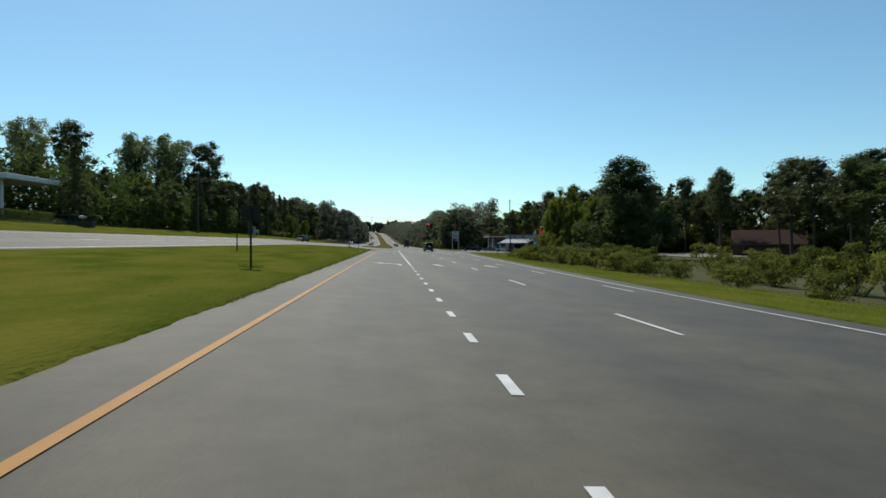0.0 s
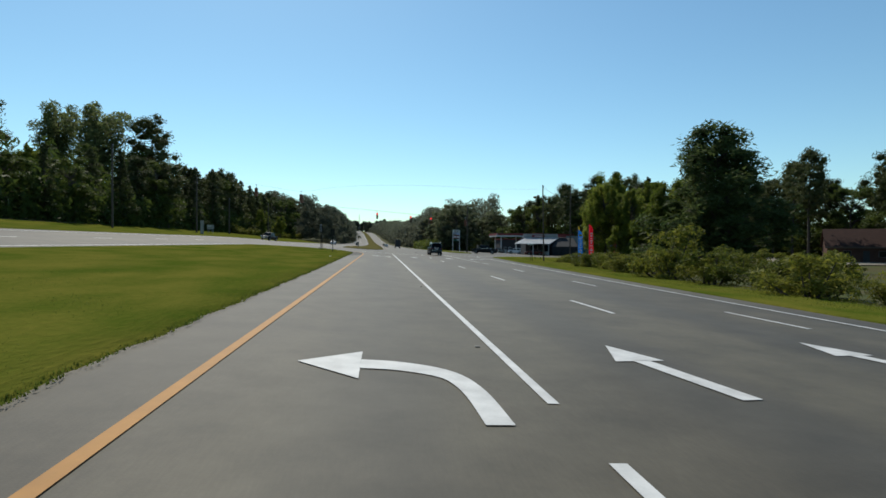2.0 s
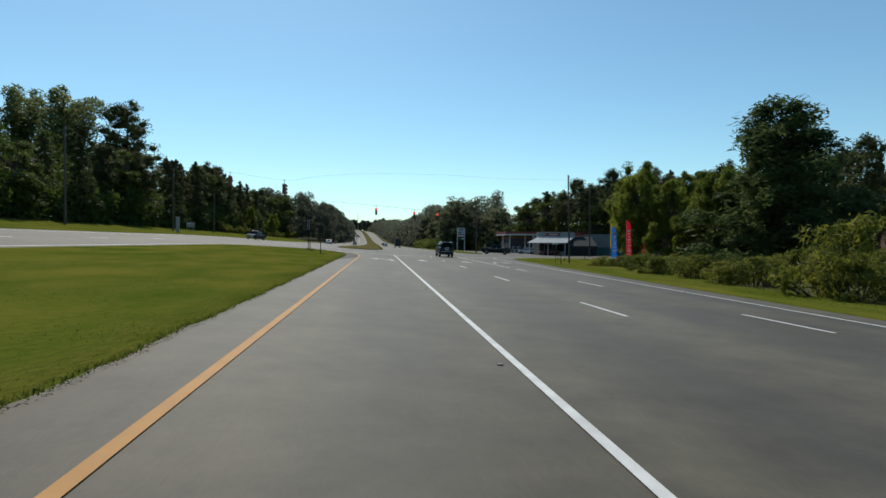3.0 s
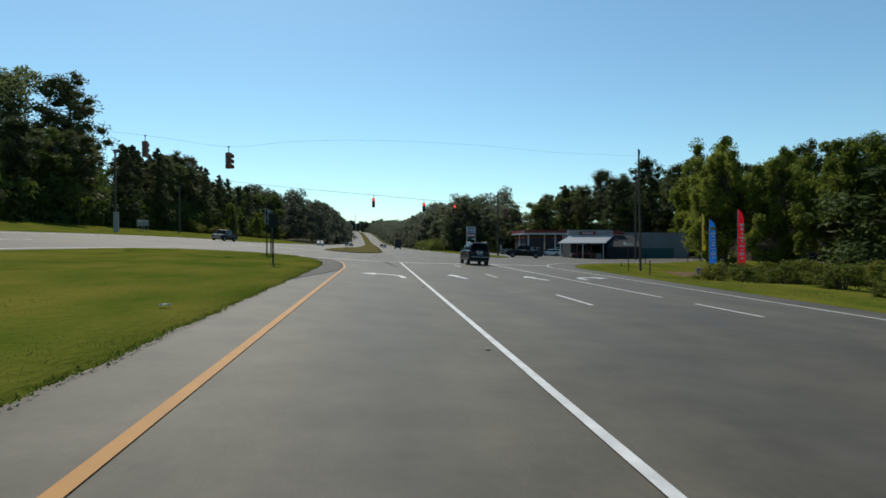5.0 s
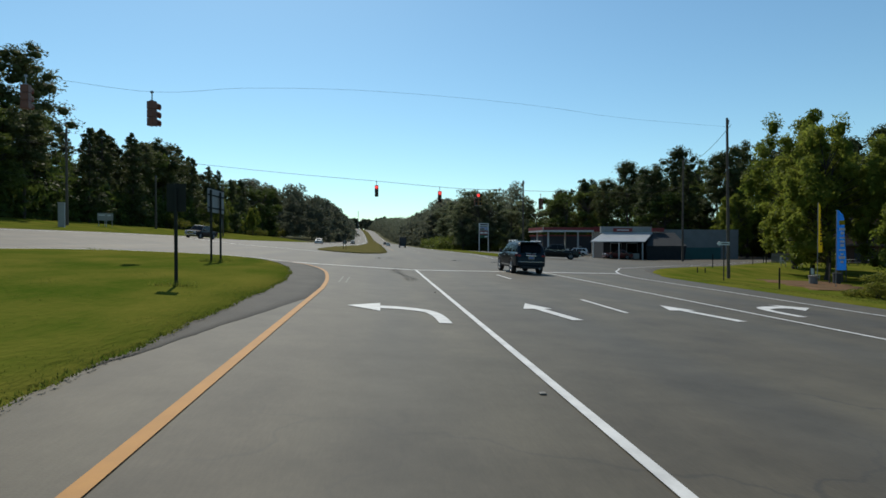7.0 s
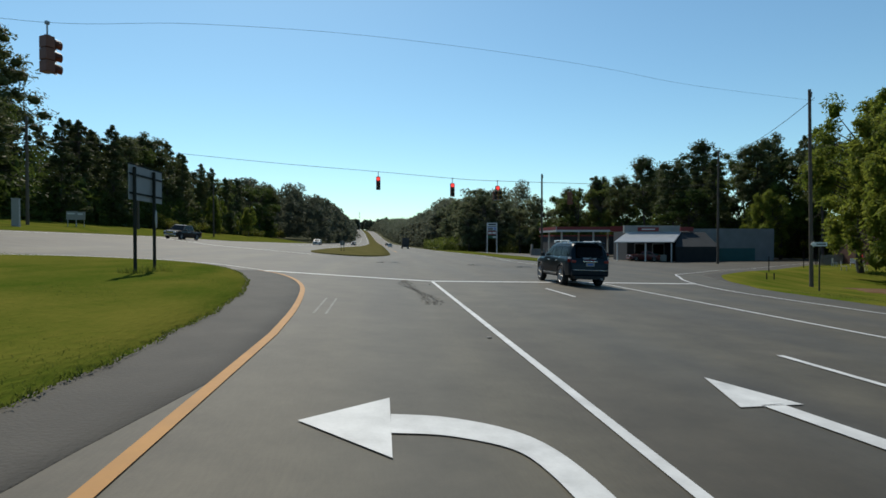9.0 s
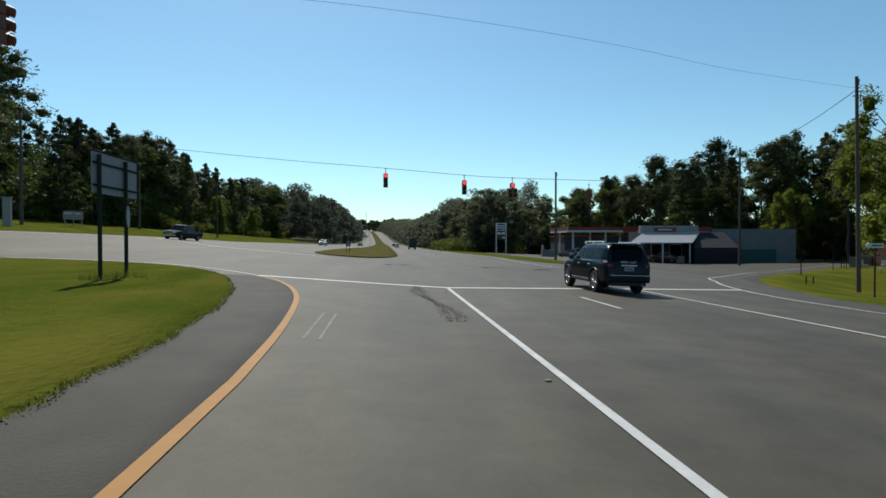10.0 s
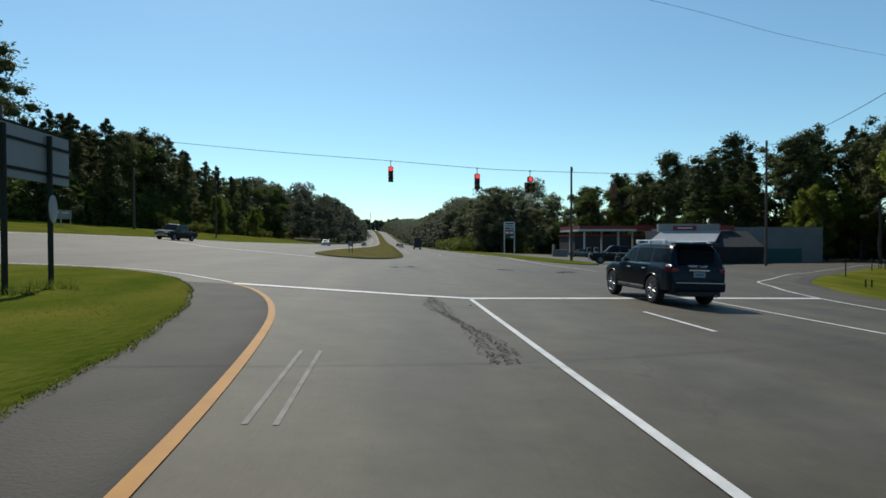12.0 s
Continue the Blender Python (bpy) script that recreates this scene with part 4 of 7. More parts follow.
def cable(name, pts, r, label, mat=WIRE, category="cable"):
    """A hanging cable through points, as a thin round tube."""
    bm = bmesh.new()
    rings = []
    for i, p in enumerate(pts):
        p = Vector(p)
        d = (Vector(pts[min(i + 1, len(pts) - 1)]) - Vector(pts[max(i - 1, 0)])).normalized()
        s = d.cross(Vector((0, 0, 1))).normalized()
        u = s.cross(d)
        rings.append([bm.verts.new(p + (s * math.cos(t) + u * math.sin(t)) * r) for t in (0.5, 2.07, 3.64, 5.2)])
    for a, b in zip(rings, rings[1:]):
        for k in range(4):
            bm.faces.new((a[k], a[(k + 1) % 4], b[(k + 1) % 4], b[k]))
    bm.faces.new(rings[0]), bm.faces.new(rings[-1])
    return tagged(part(name, bm, mat), label, category)


def sag(a, b, drop, n=24):
    a, b = Vector(a), Vector(b)
    return [a.lerp(b, i / n) - Vector((0, 0, drop * 4 * (i / n) * (1 - i / n))) for i in range(n + 1)]


# ---- vehicles: y is ahead, the origin on the ground under the middle ----
def slab(bm, profile, width, bevel=0.03):
    """A closed side outline (y, z) drawn across the vehicle; width(z) is half the breadth there."""
    n = len(profile)
    r = [bm.verts.new((width(z), y, z)) for y, z in profile]
    l = [bm.verts.new((-width(z), y, z)) for y, z in profile]
    f0, f1 = bm.faces.new(r), bm.faces.new(l[::-1])
    for i in range(n):
        j = (i + 1) % n
        bm.faces.new((r[i], l[i], l[j], r[j]))
    if bevel:
        es = list(f0.edges) + list(f1.edges)
        bmesh.ops.bevel(bm, geom=es, offset=bevel, segments=2, affect="EDGES", profile=0.6, clamp_overlap=True)
    return bm


def arch(y, r, z0, n=9):
    """The points of a wheel arch, from its rear foot to its front foot."""
    return [(y - r * math.cos(math.pi * i / n), z0 + (r * 1.02) * math.sin(math.pi * i / n) ** 0.8) for i in range(n + 1)]


def pane(bm, pts, width, out=0.006, side=1):
    vs = [bm.verts.new((side * (width(z) + out), y, z)) for y, z in pts]
    wi = [bm.verts.new((side * (width(z) - 0.02), y, z)) for y, z in pts]
    bm.faces.new(vs)
    for i in range(len(pts)):
        j = (i + 1) % len(pts)
        bm.faces.new((vs[i], vs[j], wi[j], wi[i]))


def wheel(parent, x, y, r, w):
    """A tyre with a rim of paired spokes."""
    root = new("wheel")
    root.parent = parent
    root.location = (x, y, r)
    side = 1 if x > 0 else -1
    bm = bmesh.new()
    prof = [(-w / 2, r * 0.66), (-w / 2, r * 0.9), (-w * 0.36, r), (w * 0.36, r), (w / 2, r * 0.9), (w / 2, r * 0.66)]
    seg = 28
    rings = [[bm.verts.new((px, pr * math.cos(2 * math.pi * k / seg), pr * math.sin(2 * math.pi * k / seg))) for px, pr in prof] for k in range(seg)]
    for k in range(seg):
        a, b = rings[k], rings[(k + 1) % seg]
        for i in range(len(prof)):
            j = (i + 1) % len(prof)
            bm.faces.new((a[i], a[j], b[j], b[i]))
    part("tyre", bm, TYRE, root, smooth=False)
    bm = bmesh.new()
    rot = Matrix.Rotation(math.pi / 2, 4, "Y")
    bmesh.ops.create_cone(bm, cap_ends=True, segments=24, radius1=r * 0.66, radius2=r * 0.66, depth=w * 0.4, matrix=rot)
    part("brake_drum", bm, TRIM_BLACK, root)
    bm = bmesh.new()
    for k in range(6):
        for d in (-0.16, 0.16):
            a = 2 * math.pi * k / 6 + d
            tube(bm, (side * w * 0.42, 0.06 * math.cos(a), 0.06 * math.sin(a)), (side * w * 0.36, r * 0.62 * math.cos(a + d * 0.3), r * 0.62 * math.sin(a + d * 0.3)), r * 0.055, 5)
    bmesh.ops.create_cone(bm, cap_ends=True, segments=14, radius1=r * 0.16, radius2=r * 0.12, depth=0.03, matrix=Matrix.Translation((side * w * 0.43, 0, 0)) @ rot)
    loop = []
    for k in range(28):
        a = 2 * math.pi * k / 28
        loop.append([bm.verts.new((side * w * q, r * p * math.cos(a), r * p * math.sin(a))) for q, p in ((0.44, 0.67), (0.47, 0.63), (0.36, 0.59))])
    for k in range(28):
        a, b = loop[k], loop[(k + 1) % 28]
        bm.faces.new((a[0], a[1], b[1], b[0])), bm.faces.new((a[1], a[2], b[2], b[1]))
    part("rim", bm, ALLOY, root)
    return root


def vehicle(name, length, breadth, height, base, body, r=0.39, paint=CAR_NAVY):
    """A car of the given size. body: 'wagon' has a full-length cabin, 'pickup' an open bed, 'sedan' a low tail."""
    root = new(name)
    hb, L2 = breadth / 2, length / 2
    yf, yr = base / 2 + 0.05, -base / 2 + 0.05
    belt = height * {"wagon": 0.635, "pickup": 0.6, "sedan": 0.63}[body]
    sill = 0.40 if body != "sedan" else 0.25
    wlow = lambda z: hb * (0.93 + 0.07 * min(max((z - sill) / 0.3, 0), 1)) if z < belt * 0.86 else hb * (1 - 0.07 * (z - belt * 0.86) / (belt * 0.14 + 0.01))
    wtop = lambda z: hb * 0.93 - (z - belt) * 0.24
    hood = belt - 0.03
    tail = {"wagon": belt, "pickup": belt * 0.985, "sedan": belt * 0.98}[body]
    prof = [(-L2 + 0.10, sill + 0.02)] + arch(yr, r * 1.18, sill) + arch(yf, r * 1.18, sill) + [(L2 - 0.12, sill), (L2, sill + 0.18), (L2 - 0.02, hood - 0.22), (L2 - 0.14, hood - 0.07), (yf + 0.1, hood), (base * 0.2, belt + 0.02), (-L2 + 1.5, tail + 0.005), (-L2 + 1.0, tail + 0.004), (-L2 + 0.5, tail), (-L2 + 0.06, tail), (-L2, tail - 0.12), (-L2 + 0.02, sill + 0.2)]
    bm = bmesh.new()
    slab(bm, prof, wlow, 0.035)
    part("body", bm, paint, root, smooth=False)
    # cabin
    if body == "wagon":
        cab = [(-L2 + 0.05, belt - 0.01), (-L2 + 0.12, belt + 0.18), (-L2 + 0.42, height - 0.05), (-L2 + 0.7, height), (0.35, height - 0.01), (0.62, height - 0.06), (base * 0.2 + 0.52, belt + 0.02)]
    elif body == "pickup":
        cab = [(-0.95, belt - 0.01), (-0.88, height - 0.1), (-0.74, height - 0.02), (0.55, height), (0.78, height - 0.05), (1.45, belt + 0.02)]
    else:
        cab = [(-L2 + 0.75, belt - 0.02), (-L2 + 1.35, height - 0.03), (-0.2, height), (0.2, height - 0.03), (base * 0.2 + 0.55, belt + 0.01)]
    outline = list(cab)
    if body == "wagon":
        outline = cab[:4] + [(-L2 + 1.1, height), (-L2 + 1.7, height)] + cab[4:] + [(0.2, belt), (-L2 + 1.5, belt), (-L2 + 1.0, belt), (-L2 + 0.5, belt)]
    bm = bmesh.new()
    slab(bm, outline, wtop, 0.045)
    cabin = part("cabin", bm, paint, root)
    # side glass
    zb, zt = belt + 0.05, height - 0.14
    if body == "wagon":
        spans = [((-L2 + 0.42, -L2 + 0.62), (-L2 + 1.12, -L2 + 1.12)), ((-L2 + 1.2, -L2 + 1.2), (-0.12, -0.08)), ((0.0, 0.04), (base * 0.2 + 0.30, 0.52))]
    elif body == "pickup":
        spans = [((-0.8, -0.76), (-0.1, -0.08)), ((0.0, 0.02), (1.18, 0.62))]
    else:
        spans = [((-L2 + 1.15, -L2 + 1.45), (-0.35, -0.33)), ((-0.27, -0.25), (base * 0.2 + 0.28, 0.1))]
    for side in (1, -1):
        for (a0, a1), (b0, b1) in spans:
            bm = bmesh.new()
            pane(bm, [(a0, zb), (b0, zb), (b1, zt), (a1, zt)], wtop, 0.006, side)
            part("side_window", bm, CAR_GLASS, cabin)
        bm = bmesh.new()
        a, b = spans[0][0][0], spans[-1][1][0]
        box(bm, min(side * (wtop(zb) + 0.002), side * (wtop(zb) + 0.014)), max(side * (wtop(zb) + 0.002), side * (wtop(zb) + 0.014)), a, b + 0.06, zb - 0.035, zb - 0.012)
        part("window_trim", bm, CHROME, root)
        # handles, mirror, sill
        for hy in ((-L2 + 1.35, 0.05) if body == "wagon" else (-0.72, 0.12)):
            bm = bmesh.new()
            box(bm, min(side * hb * 0.985, side * (hb * 0.985 + 0.045)), max(side * hb * 0.985, side * (hb * 0.985 + 0.045)), hy, hy + 0.2, belt * 0.86, belt * 0.86 + 0.035, 0.01)
            part("door_handle", bm, CHROME, root)
        bm = bmesh.new()
        my = base * 0.2 + 0.28
        box(bm, min(side * hb, side * (hb + 0.2)), max(side * hb, side * (hb + 0.2)), my - 0.06, my + 0.08, belt + 0.02, belt + 0.2, 0.03)
        tube(bm, (side * hb * 0.9, my, belt), (side * (hb + 0.06), my, belt + 0.08), 0.025, 6)
        part("wing_mirror", bm, TRIM_BLACK, root)
        bm = bmesh.new()
        box(bm, min(side * hb * 0.9, side * hb * 1.0), max(side * hb * 0.9, side * hb * 1.0), yr + r * 1.3, yf - r * 1.3, sill - 0.03, sill + 0.0, 0.006)
        part("sill_trim", bm, CHROME if body == "wagon" else TRIM_BLACK, root)
        # door panels and arch trims
        spans_d = ((-L2 + 1.22, -0.05), (0.0, base * 0.2 + 0.62)) if body != "pickup" else ((-0.9, 0.02), (0.07, 1.2))
        for y0, y1 in spans_d:
            bm = bmesh.new()
            pane(bm, [(y0, sill + 0.06), (y1, sill + 0.06), (y1, belt * 0.84), (y0, belt * 0.84)], wlow, 0.005, side)
            part("door", bm, paint, root)
        for wy in (yf, yr):
            bm = bmesh.new()
            pts = arch(wy, r * 1.2, sill, 12)
            for (ya, za), (yb, zb2) in zip(pts, pts[1:]):
                tube(bm, (side * (wlow(za) + 0.0), ya, za), (side * (wlow(zb2) + 0.0), yb, zb2), 0.022, 5)
            part("arch_trim", bm, TRIM_BLACK, root)
        # lamps
        bm = bmesh.new()
        box(bm, min(side * hb * 0.78, side * (hb * 0.985)), max(side * hb * 0.78, side * (hb * 0.985)), -L2 - 0.02, -L2 + 0.26, belt * 0.77, belt * 0.9, 0.03)
        part("tail_lamp", bm, TAIL_RED, root)
        if body == "wagon":
            bm = bmesh.new()
            box(bm, min(side * hb * 0.8, side * (hb * 0.99)), max(side * hb * 0.8, side * (hb * 0.99)), -L2 - 0.025, -L2 + 0.2, belt * 0.905, belt * 0.95, 0.012)
            part("clear_lamp", bm, LAMP_CLEAR, root)
        bm = bmesh.new()
        box(bm, min(side * hb * 0.6, side * (hb * 0.96)), max(side * hb * 0.6, side * (hb * 0.96)), L2 - 0.3, L2 + 0.015, hood - 0.3, hood - 0.12, 0.03)
        part("headlamp", bm, LAMP_CLEAR, root)
        for wy in (yf, yr):
            wheel(root, side * (hb - 0.115), wy, r, 0.23)
    # glass front and back
    def across(bm, y0, z0, y1, z1, out):
        vs = [bm.verts.new(p) for p in ((-wtop(z0) + 0.09, y0, z0), (wtop(z0) - 0.09, y0, z0), (wtop(z1) - 0.1, y1, z1), (-wtop(z1) + 0.1, y1, z1))]
        f = bm.faces.new(vs)
        f.normal_update()
        g = bmesh.ops.extrude_face_region(bm, geom=[f])
        bmesh.ops.translate(bm, verts=[v for v in g["geom"] if isinstance(v, bmesh.types.BMVert)], vec=(0, out, 0))
    p_front0, p_front1 = cab[-1], cab[-2]
    bm = bmesh.new()
    across(bm, p_front0[0] * 0.85 + p_front1[0] * 0.15 + 0.0, p_front0[1] * 0.85 + p_front1[1] * 0.15, p_front0[0] * 0.08 + p_front1[0] * 0.92, p_front0[1] * 0.08 + p_front1[1] * 0.92, 0.025)
    part("windscreen", bm, CAR_GLASS, cabin)
    q0, q1 = (cab[1], cab[2]) if body == "wagon" else (cab[0], cab[1])
    bm = bmesh.new()
    across(bm, q0[0] * 0.94 + q1[0] * 0.06, q0[1] * 0.94 + q1[1] * 0.06, q0[0] * 0.12 + q1[0] * 0.88, q0[1] * 0.12 + q1[1] * 0.88, -0.022)
    part("rear_window", bm, CAR_GLASS, cabin)
    if body == "wagon":
        bm = bmesh.new()
        box(bm, -wtop(height) * 0.94, wtop(height) * 0.94, -L2 + 0.2, -L2 + 0.55, height - 0.07, height - 0.005, 0.025)
        part("spoiler", bm, paint, root)
    # wipers and aerial
    bm = bmesh.new()
    if body == "wagon":
        tube(bm, (0.05, -L2 + 0.02, belt + 0.06), (0.42, -L2 + 0.03, belt + 0.1), 0.012, 5)
    tube(bm, (-hb * 0.5, cab[-1][0] - 0.03, cab[-1][1] + 0.03), (0.05, cab[-1][0] - 0.05, cab[-1][1] + 0.05), 0.012, 5)
    tube(bm, (0.1, cab[-1][0] - 0.03, cab[-1][1] + 0.03), (hb * 0.6, cab[-1][0] - 0.05, cab[-1][1] + 0.05), 0.012, 5)
    part("wiper", bm, TRIM_BLACK, root)
    # bumpers, plate, grille, floor
    bm = bmesh.new()
    box(bm, -hb * 0.96, hb * 0.96, -L2 - 0.045, -L2 + 0.14, sill - 0.04, sill + 0.26, 0.06)
    rb = part("rear_bumper", bm, paint if body == "wagon" else CHROME, root)
    if body == "wagon":
        bm = bmesh.new()
        box(bm, -hb * 0.9, hb * 0.9, -L2 - 0.055, -L2 - 0.03, sill + 0.215, sill + 0.235, 0.004)
        part("bumper_trim", bm, CHROME, root)
        bm = bmesh.new()
        box(bm, -0.3, 0.3, -L2 - 0.04, -L2 + 0.05, belt * 0.845, belt * 0.885, 0.01)
        part("tailgate_handle", bm, CHROME, root)
    bm = bmesh.new()
    box(bm, -0.17, 0.17, -L2 - 0.03, -L2 + 0.03, belt * 0.71, belt * 0.71 + 0.16, 0.006)
    plate = part("number_plate", bm, SIGN_BACK, root)
    bm = bmesh.new()
    box(bm, -0.11, 0.11, -L2 - 0.034, -L2 - 0.029, belt * 0.71 + 0.05, belt * 0.71 + 0.1)
    part("plate_bar", bm, BLUE_PANEL, plate)
    bm = bmesh.new()
    box(bm, -hb * 0.95, hb * 0.95, L2 - 0.12, L2 + 0.06, sill - 0.02, sill + 0.2, 0.04)
    part("front_bumper", bm, paint if body != "pickup" else CHROME, root)
    bm = bmesh.new()
    box(bm, -hb * 0.55, hb * 0.55, L2 - 0.1, L2 + 0.03, sill + 0.24, hood - 0.1, 0.02)
    part("grille", bm, CHROME if body == "pickup" else TRIM_BLACK, root)
    bm = bmesh.new()
    box(bm, -hb * 0.72, hb * 0.72, -L2 + 0.25, L2 - 0.3, sill - 0.14, sill + 0.3, 0.03)
    part("underbody", bm, TRIM_BLACK, root)
    if body == "pickup":
        bm = bmesh.new()
        for side in (1, -1):
            box(bm, min(side * (hb * 0.82), side * hb * 0.94), max(side * (hb * 0.82), side * hb * 0.94), -L2 + 0.05, -1.0, belt - 0.06, belt + 0.035, 0.015)
        box(bm, -hb * 0.9, hb * 0.9, -L2 + 0.02, -L2 + 0.1, belt - 0.06, belt + 0.035, 0.015)
        part("bed_rail", bm, TRIM_BLACK, root)
        bm = bmesh.new()
        box(bm, -0.55, 0.45, -1.5, -1.08, belt + 0.01, belt + 0.17, 0.04)
        part("tool_box", bm, ALLOY, root)
    for ob in [o for o in root.children_recursive if o.type == "MESH" and o.parent.name.split(".")[0] != "wheel"]:
        for v in ob.data.vertices:
            k = min(max((abs(v.co.y) - 0.6 * L2) / (0.4 * L2), 0), 1.1)
            v.co.x *= 1 - (0.12 if v.co.y < 0 else 0.16) * k * k * (1 if body != "pickup" or v.co.y > 0 else 0.2)
            if body == "wagon" and v.co.z > belt and v.co.y < 0:
                v.co.x *= 1 - 0.05 * k
    return root


def off_roader(name, paint):
    """A tall four-door estate with rounded flanks: one lofted shell, with glass, doors, lamps, rails and wheels on it."""
    root = new(name)
    tops = ((-2.375, 0.6), (-2.365, 0.78), (-2.34, 0.96), (-2.30, 1.10), (-2.22, 1.36), (-2.13, 1.62), (-2.05, 1.71), (-1.85, 1.76), (-1.3, 1.79), (-0.4, 1.79), (0.15, 1.765), (0.36, 1.70), (1.02, 1.19), (1.15, 1.15), (1.6, 1.12), (2.0, 1.06), (2.2, 0.97), (2.33, 0.82), (2.375, 0.6))
    wides = ((-2.375, 0.72), (-2.33, 0.78), (-2.2, 0.83), (-1.9, 0.865), (0, 0.875), (1.6, 0.865), (2.0, 0.83), (2.25, 0.75), (2.375, 0.6))
    r, yr, yf, ra = 0.405, -1.37, 1.45, 0.47
    top_at = lambda y: float(np.interp(y, [a for a, b in tops], [b for a, b in tops]))
    wide_at = lambda y: float(np.interp(y, [a for a, b in wides], [b for a, b in wides]))
    belt_at = lambda y: min(1.13, top_at(y) - 0.07)

    def low_at(y):
        z = float(np.interp(y, (-2.375, -2.0, -1.8, 1.9, 2.375), (0.47, 0.44, 0.44, 0.42, 0.36)))
        for c in (yr, yf):
            if abs(y - c) < ra:
                z = max(z, r + math.sqrt(ra * ra - (y - c) ** 2))
        return min(z, belt_at(y) - 0.05)

    def flank(y, z):
        """Half the breadth at y and the height z."""
        w, b = wide_at(y), belt_at(y)
        if z <= b:
            return w * (1 - 0.05 * ((z - 0.8) / 0.36) ** 2 if z > 0.8 else 1 - 0.035 * ((0.8 - z) / 0.4) ** 2)
        k = min((z - b) / (top_at(y) - b), 1)
        return (w * 0.955 - 0.012 - 0.2 * (z - b)) * math.sqrt(max(1 - k ** 5, 0)) ** 0.4

    bm = bmesh.new()
    ys = sorted({round(a, 3) for a, b in tops} | {round(v, 3) for v in steps(-2.3, 2.3, 0.07)} | {round(c + d, 3) for c in (yr, yf) for d in (-0.47, -0.465, -0.45, 0.45, 0.465, 0.47)})
    rings = []
    for y in ys:
        lo, b, t = low_at(y), belt_at(y), top_at(y)
        half = [(flank(y, lo + (b - lo) * i / 5), lo + (b - lo) * i / 5) for i in range(6)]
        half += [(flank(y, b + (t - b) * k), b + (t - b) * k) for k in (0.03, 0.25, 0.5, 0.7, 0.82, 0.9, 0.95, 0.98, 0.995)]
        half += [(half[-1][0] * k, t) for k in (0.7, 0.35)]
        row = [bm.verts.new((x, y, z)) for x, z in half] + [bm.verts.new((0, y, t + 0.004))] + [bm.verts.new((-x, y, z)) for x, z in half[::-1]]
        rings.append(row)
    for a, b in zip(rings, rings[1:]):
        for i in range(len(a) - 1):
            bm.faces.new((a[i], a[i + 1], b[i + 1], b[i]))
    bm.faces.new(rings[0]), bm.faces.new(rings[-1])
    body = part("body", bm, paint, root, smooth=True)

    def patch(side, low, high, out, nz=5, ny=6):
        """A panel on the flank between two slanting edges: (y, y, z) below and above."""
        bm = bmesh.new()
        rows = []
        for i in range(nz):
            k = i / (nz - 1)
            z = low[2] + (high[2] - low[2]) * k
            a, b = low[0] + (high[0] - low[0]) * k, low[1] + (high[1] - low[1]) * k
            rows.append([bm.verts.new((side * (flank(a + (b - a) * j / (ny - 1), z) + out), a + (b - a) * j / (ny - 1), z)) for j in range(ny)])
        for p, q in zip(rows, rows[1:]):
            for j in range(ny - 1):
                bm.faces.new((p[j], p[j + 1], q[j + 1], q[j]))
        bmesh.ops.solidify(bm, geom=bm.faces[:], thickness=0.007)
        return bm

    def slope_pane(y0, y1, across, out):
        """A pane lying on the sloping front or back of the cabin."""
        bm = bmesh.new()
        rows = []
        for i in range(5):
            y = y0 + (y1 - y0) * i / 4
            w = flank(y, belt_at(y) + 0.88 * (top_at(y) - belt_at(y))) * across
            rows.append([bm.verts.new((w * (j / 3 - 1), y + out[0], top_at(y) + out[1] - 0.02 * abs(j / 3 - 1) ** 3)) for j in range(7)])
        for p, q in zip(rows, rows[1:]):
            for j in range(6):
                bm.faces.new((p[j], p[j + 1], q[j + 1], q[j]))
        bmesh.ops.solidify(bm, geom=bm.faces[:], thickness=0.006)
        return bm

    for side in (1, -1):
        lo_x = lambda a, b: (min(side * a, side * b), max(side * a, side * b))
        for low, high in (((-2.16, -1.24, 1.2), (-2.02, -1.2, 1.6)), ((-1.14, -0.2, 1.19), (-1.12, -0.2, 1.61)), ((-0.1, 0.86, 1.18), (-0.1, 0.42, 1.6))):
            part("side_window", patch(side, low, high, 0.005), CAR_GLASS, body)
        for low, high in (((-0.9, -0.17, 0.5), (-1.12, -0.17, 1.1)), ((-0.13, 0.92, 0.5), (-0.13, 0.92, 1.1))):
            door = part("door", patch(side, low, high, 0.003), paint, root)
            hy = high[0] + 0.12
            bm = bmesh.new()
            x0, x1 = lo_x(flank(hy, 1.0) + 0.004, flank(hy, 1.0) + 0.045)
            box(bm, x0, x1, hy, hy + 0.22, 0.985, 1.02, 0.01)
            part("door_handle", bm, CHROME, door, "chrome handle")
        part("window_trim", patch(side, (-1.2, 0.9, 1.135), (-1.2, 0.9, 1.155), 0.014, 2, 12), CHROME, root, "chrome strip under the windows")
        # pale silver on the sill strip paints in the sky's reflection
        part("sill_trim", patch(side, (-0.86, 0.94, 0.46), (-0.86, 0.94, 0.49), 0.02, 2, 12), RAIL, root, "pale silver sill strip")
        bm = bmesh.new()
        x0, x1 = lo_x(0.7, 0.88)
        box(bm, x0, x1, -0.86, 0.94, 0.36, 0.45, 0.02)
        part("side_step", bm, TRIM_BLACK, root)
        bm = bmesh.new()
        x0, x1 = lo_x(0.87, 1.04)
        box(bm, x0, x1, 0.74, 0.88, 1.12, 1.3, 0.04)
        tube(bm, (side * 0.84, 0.8, 1.15), (side * 0.94, 0.8, 1.18), 0.028, 6)
        part("wing_mirror", bm, TRIM_BLACK, root)
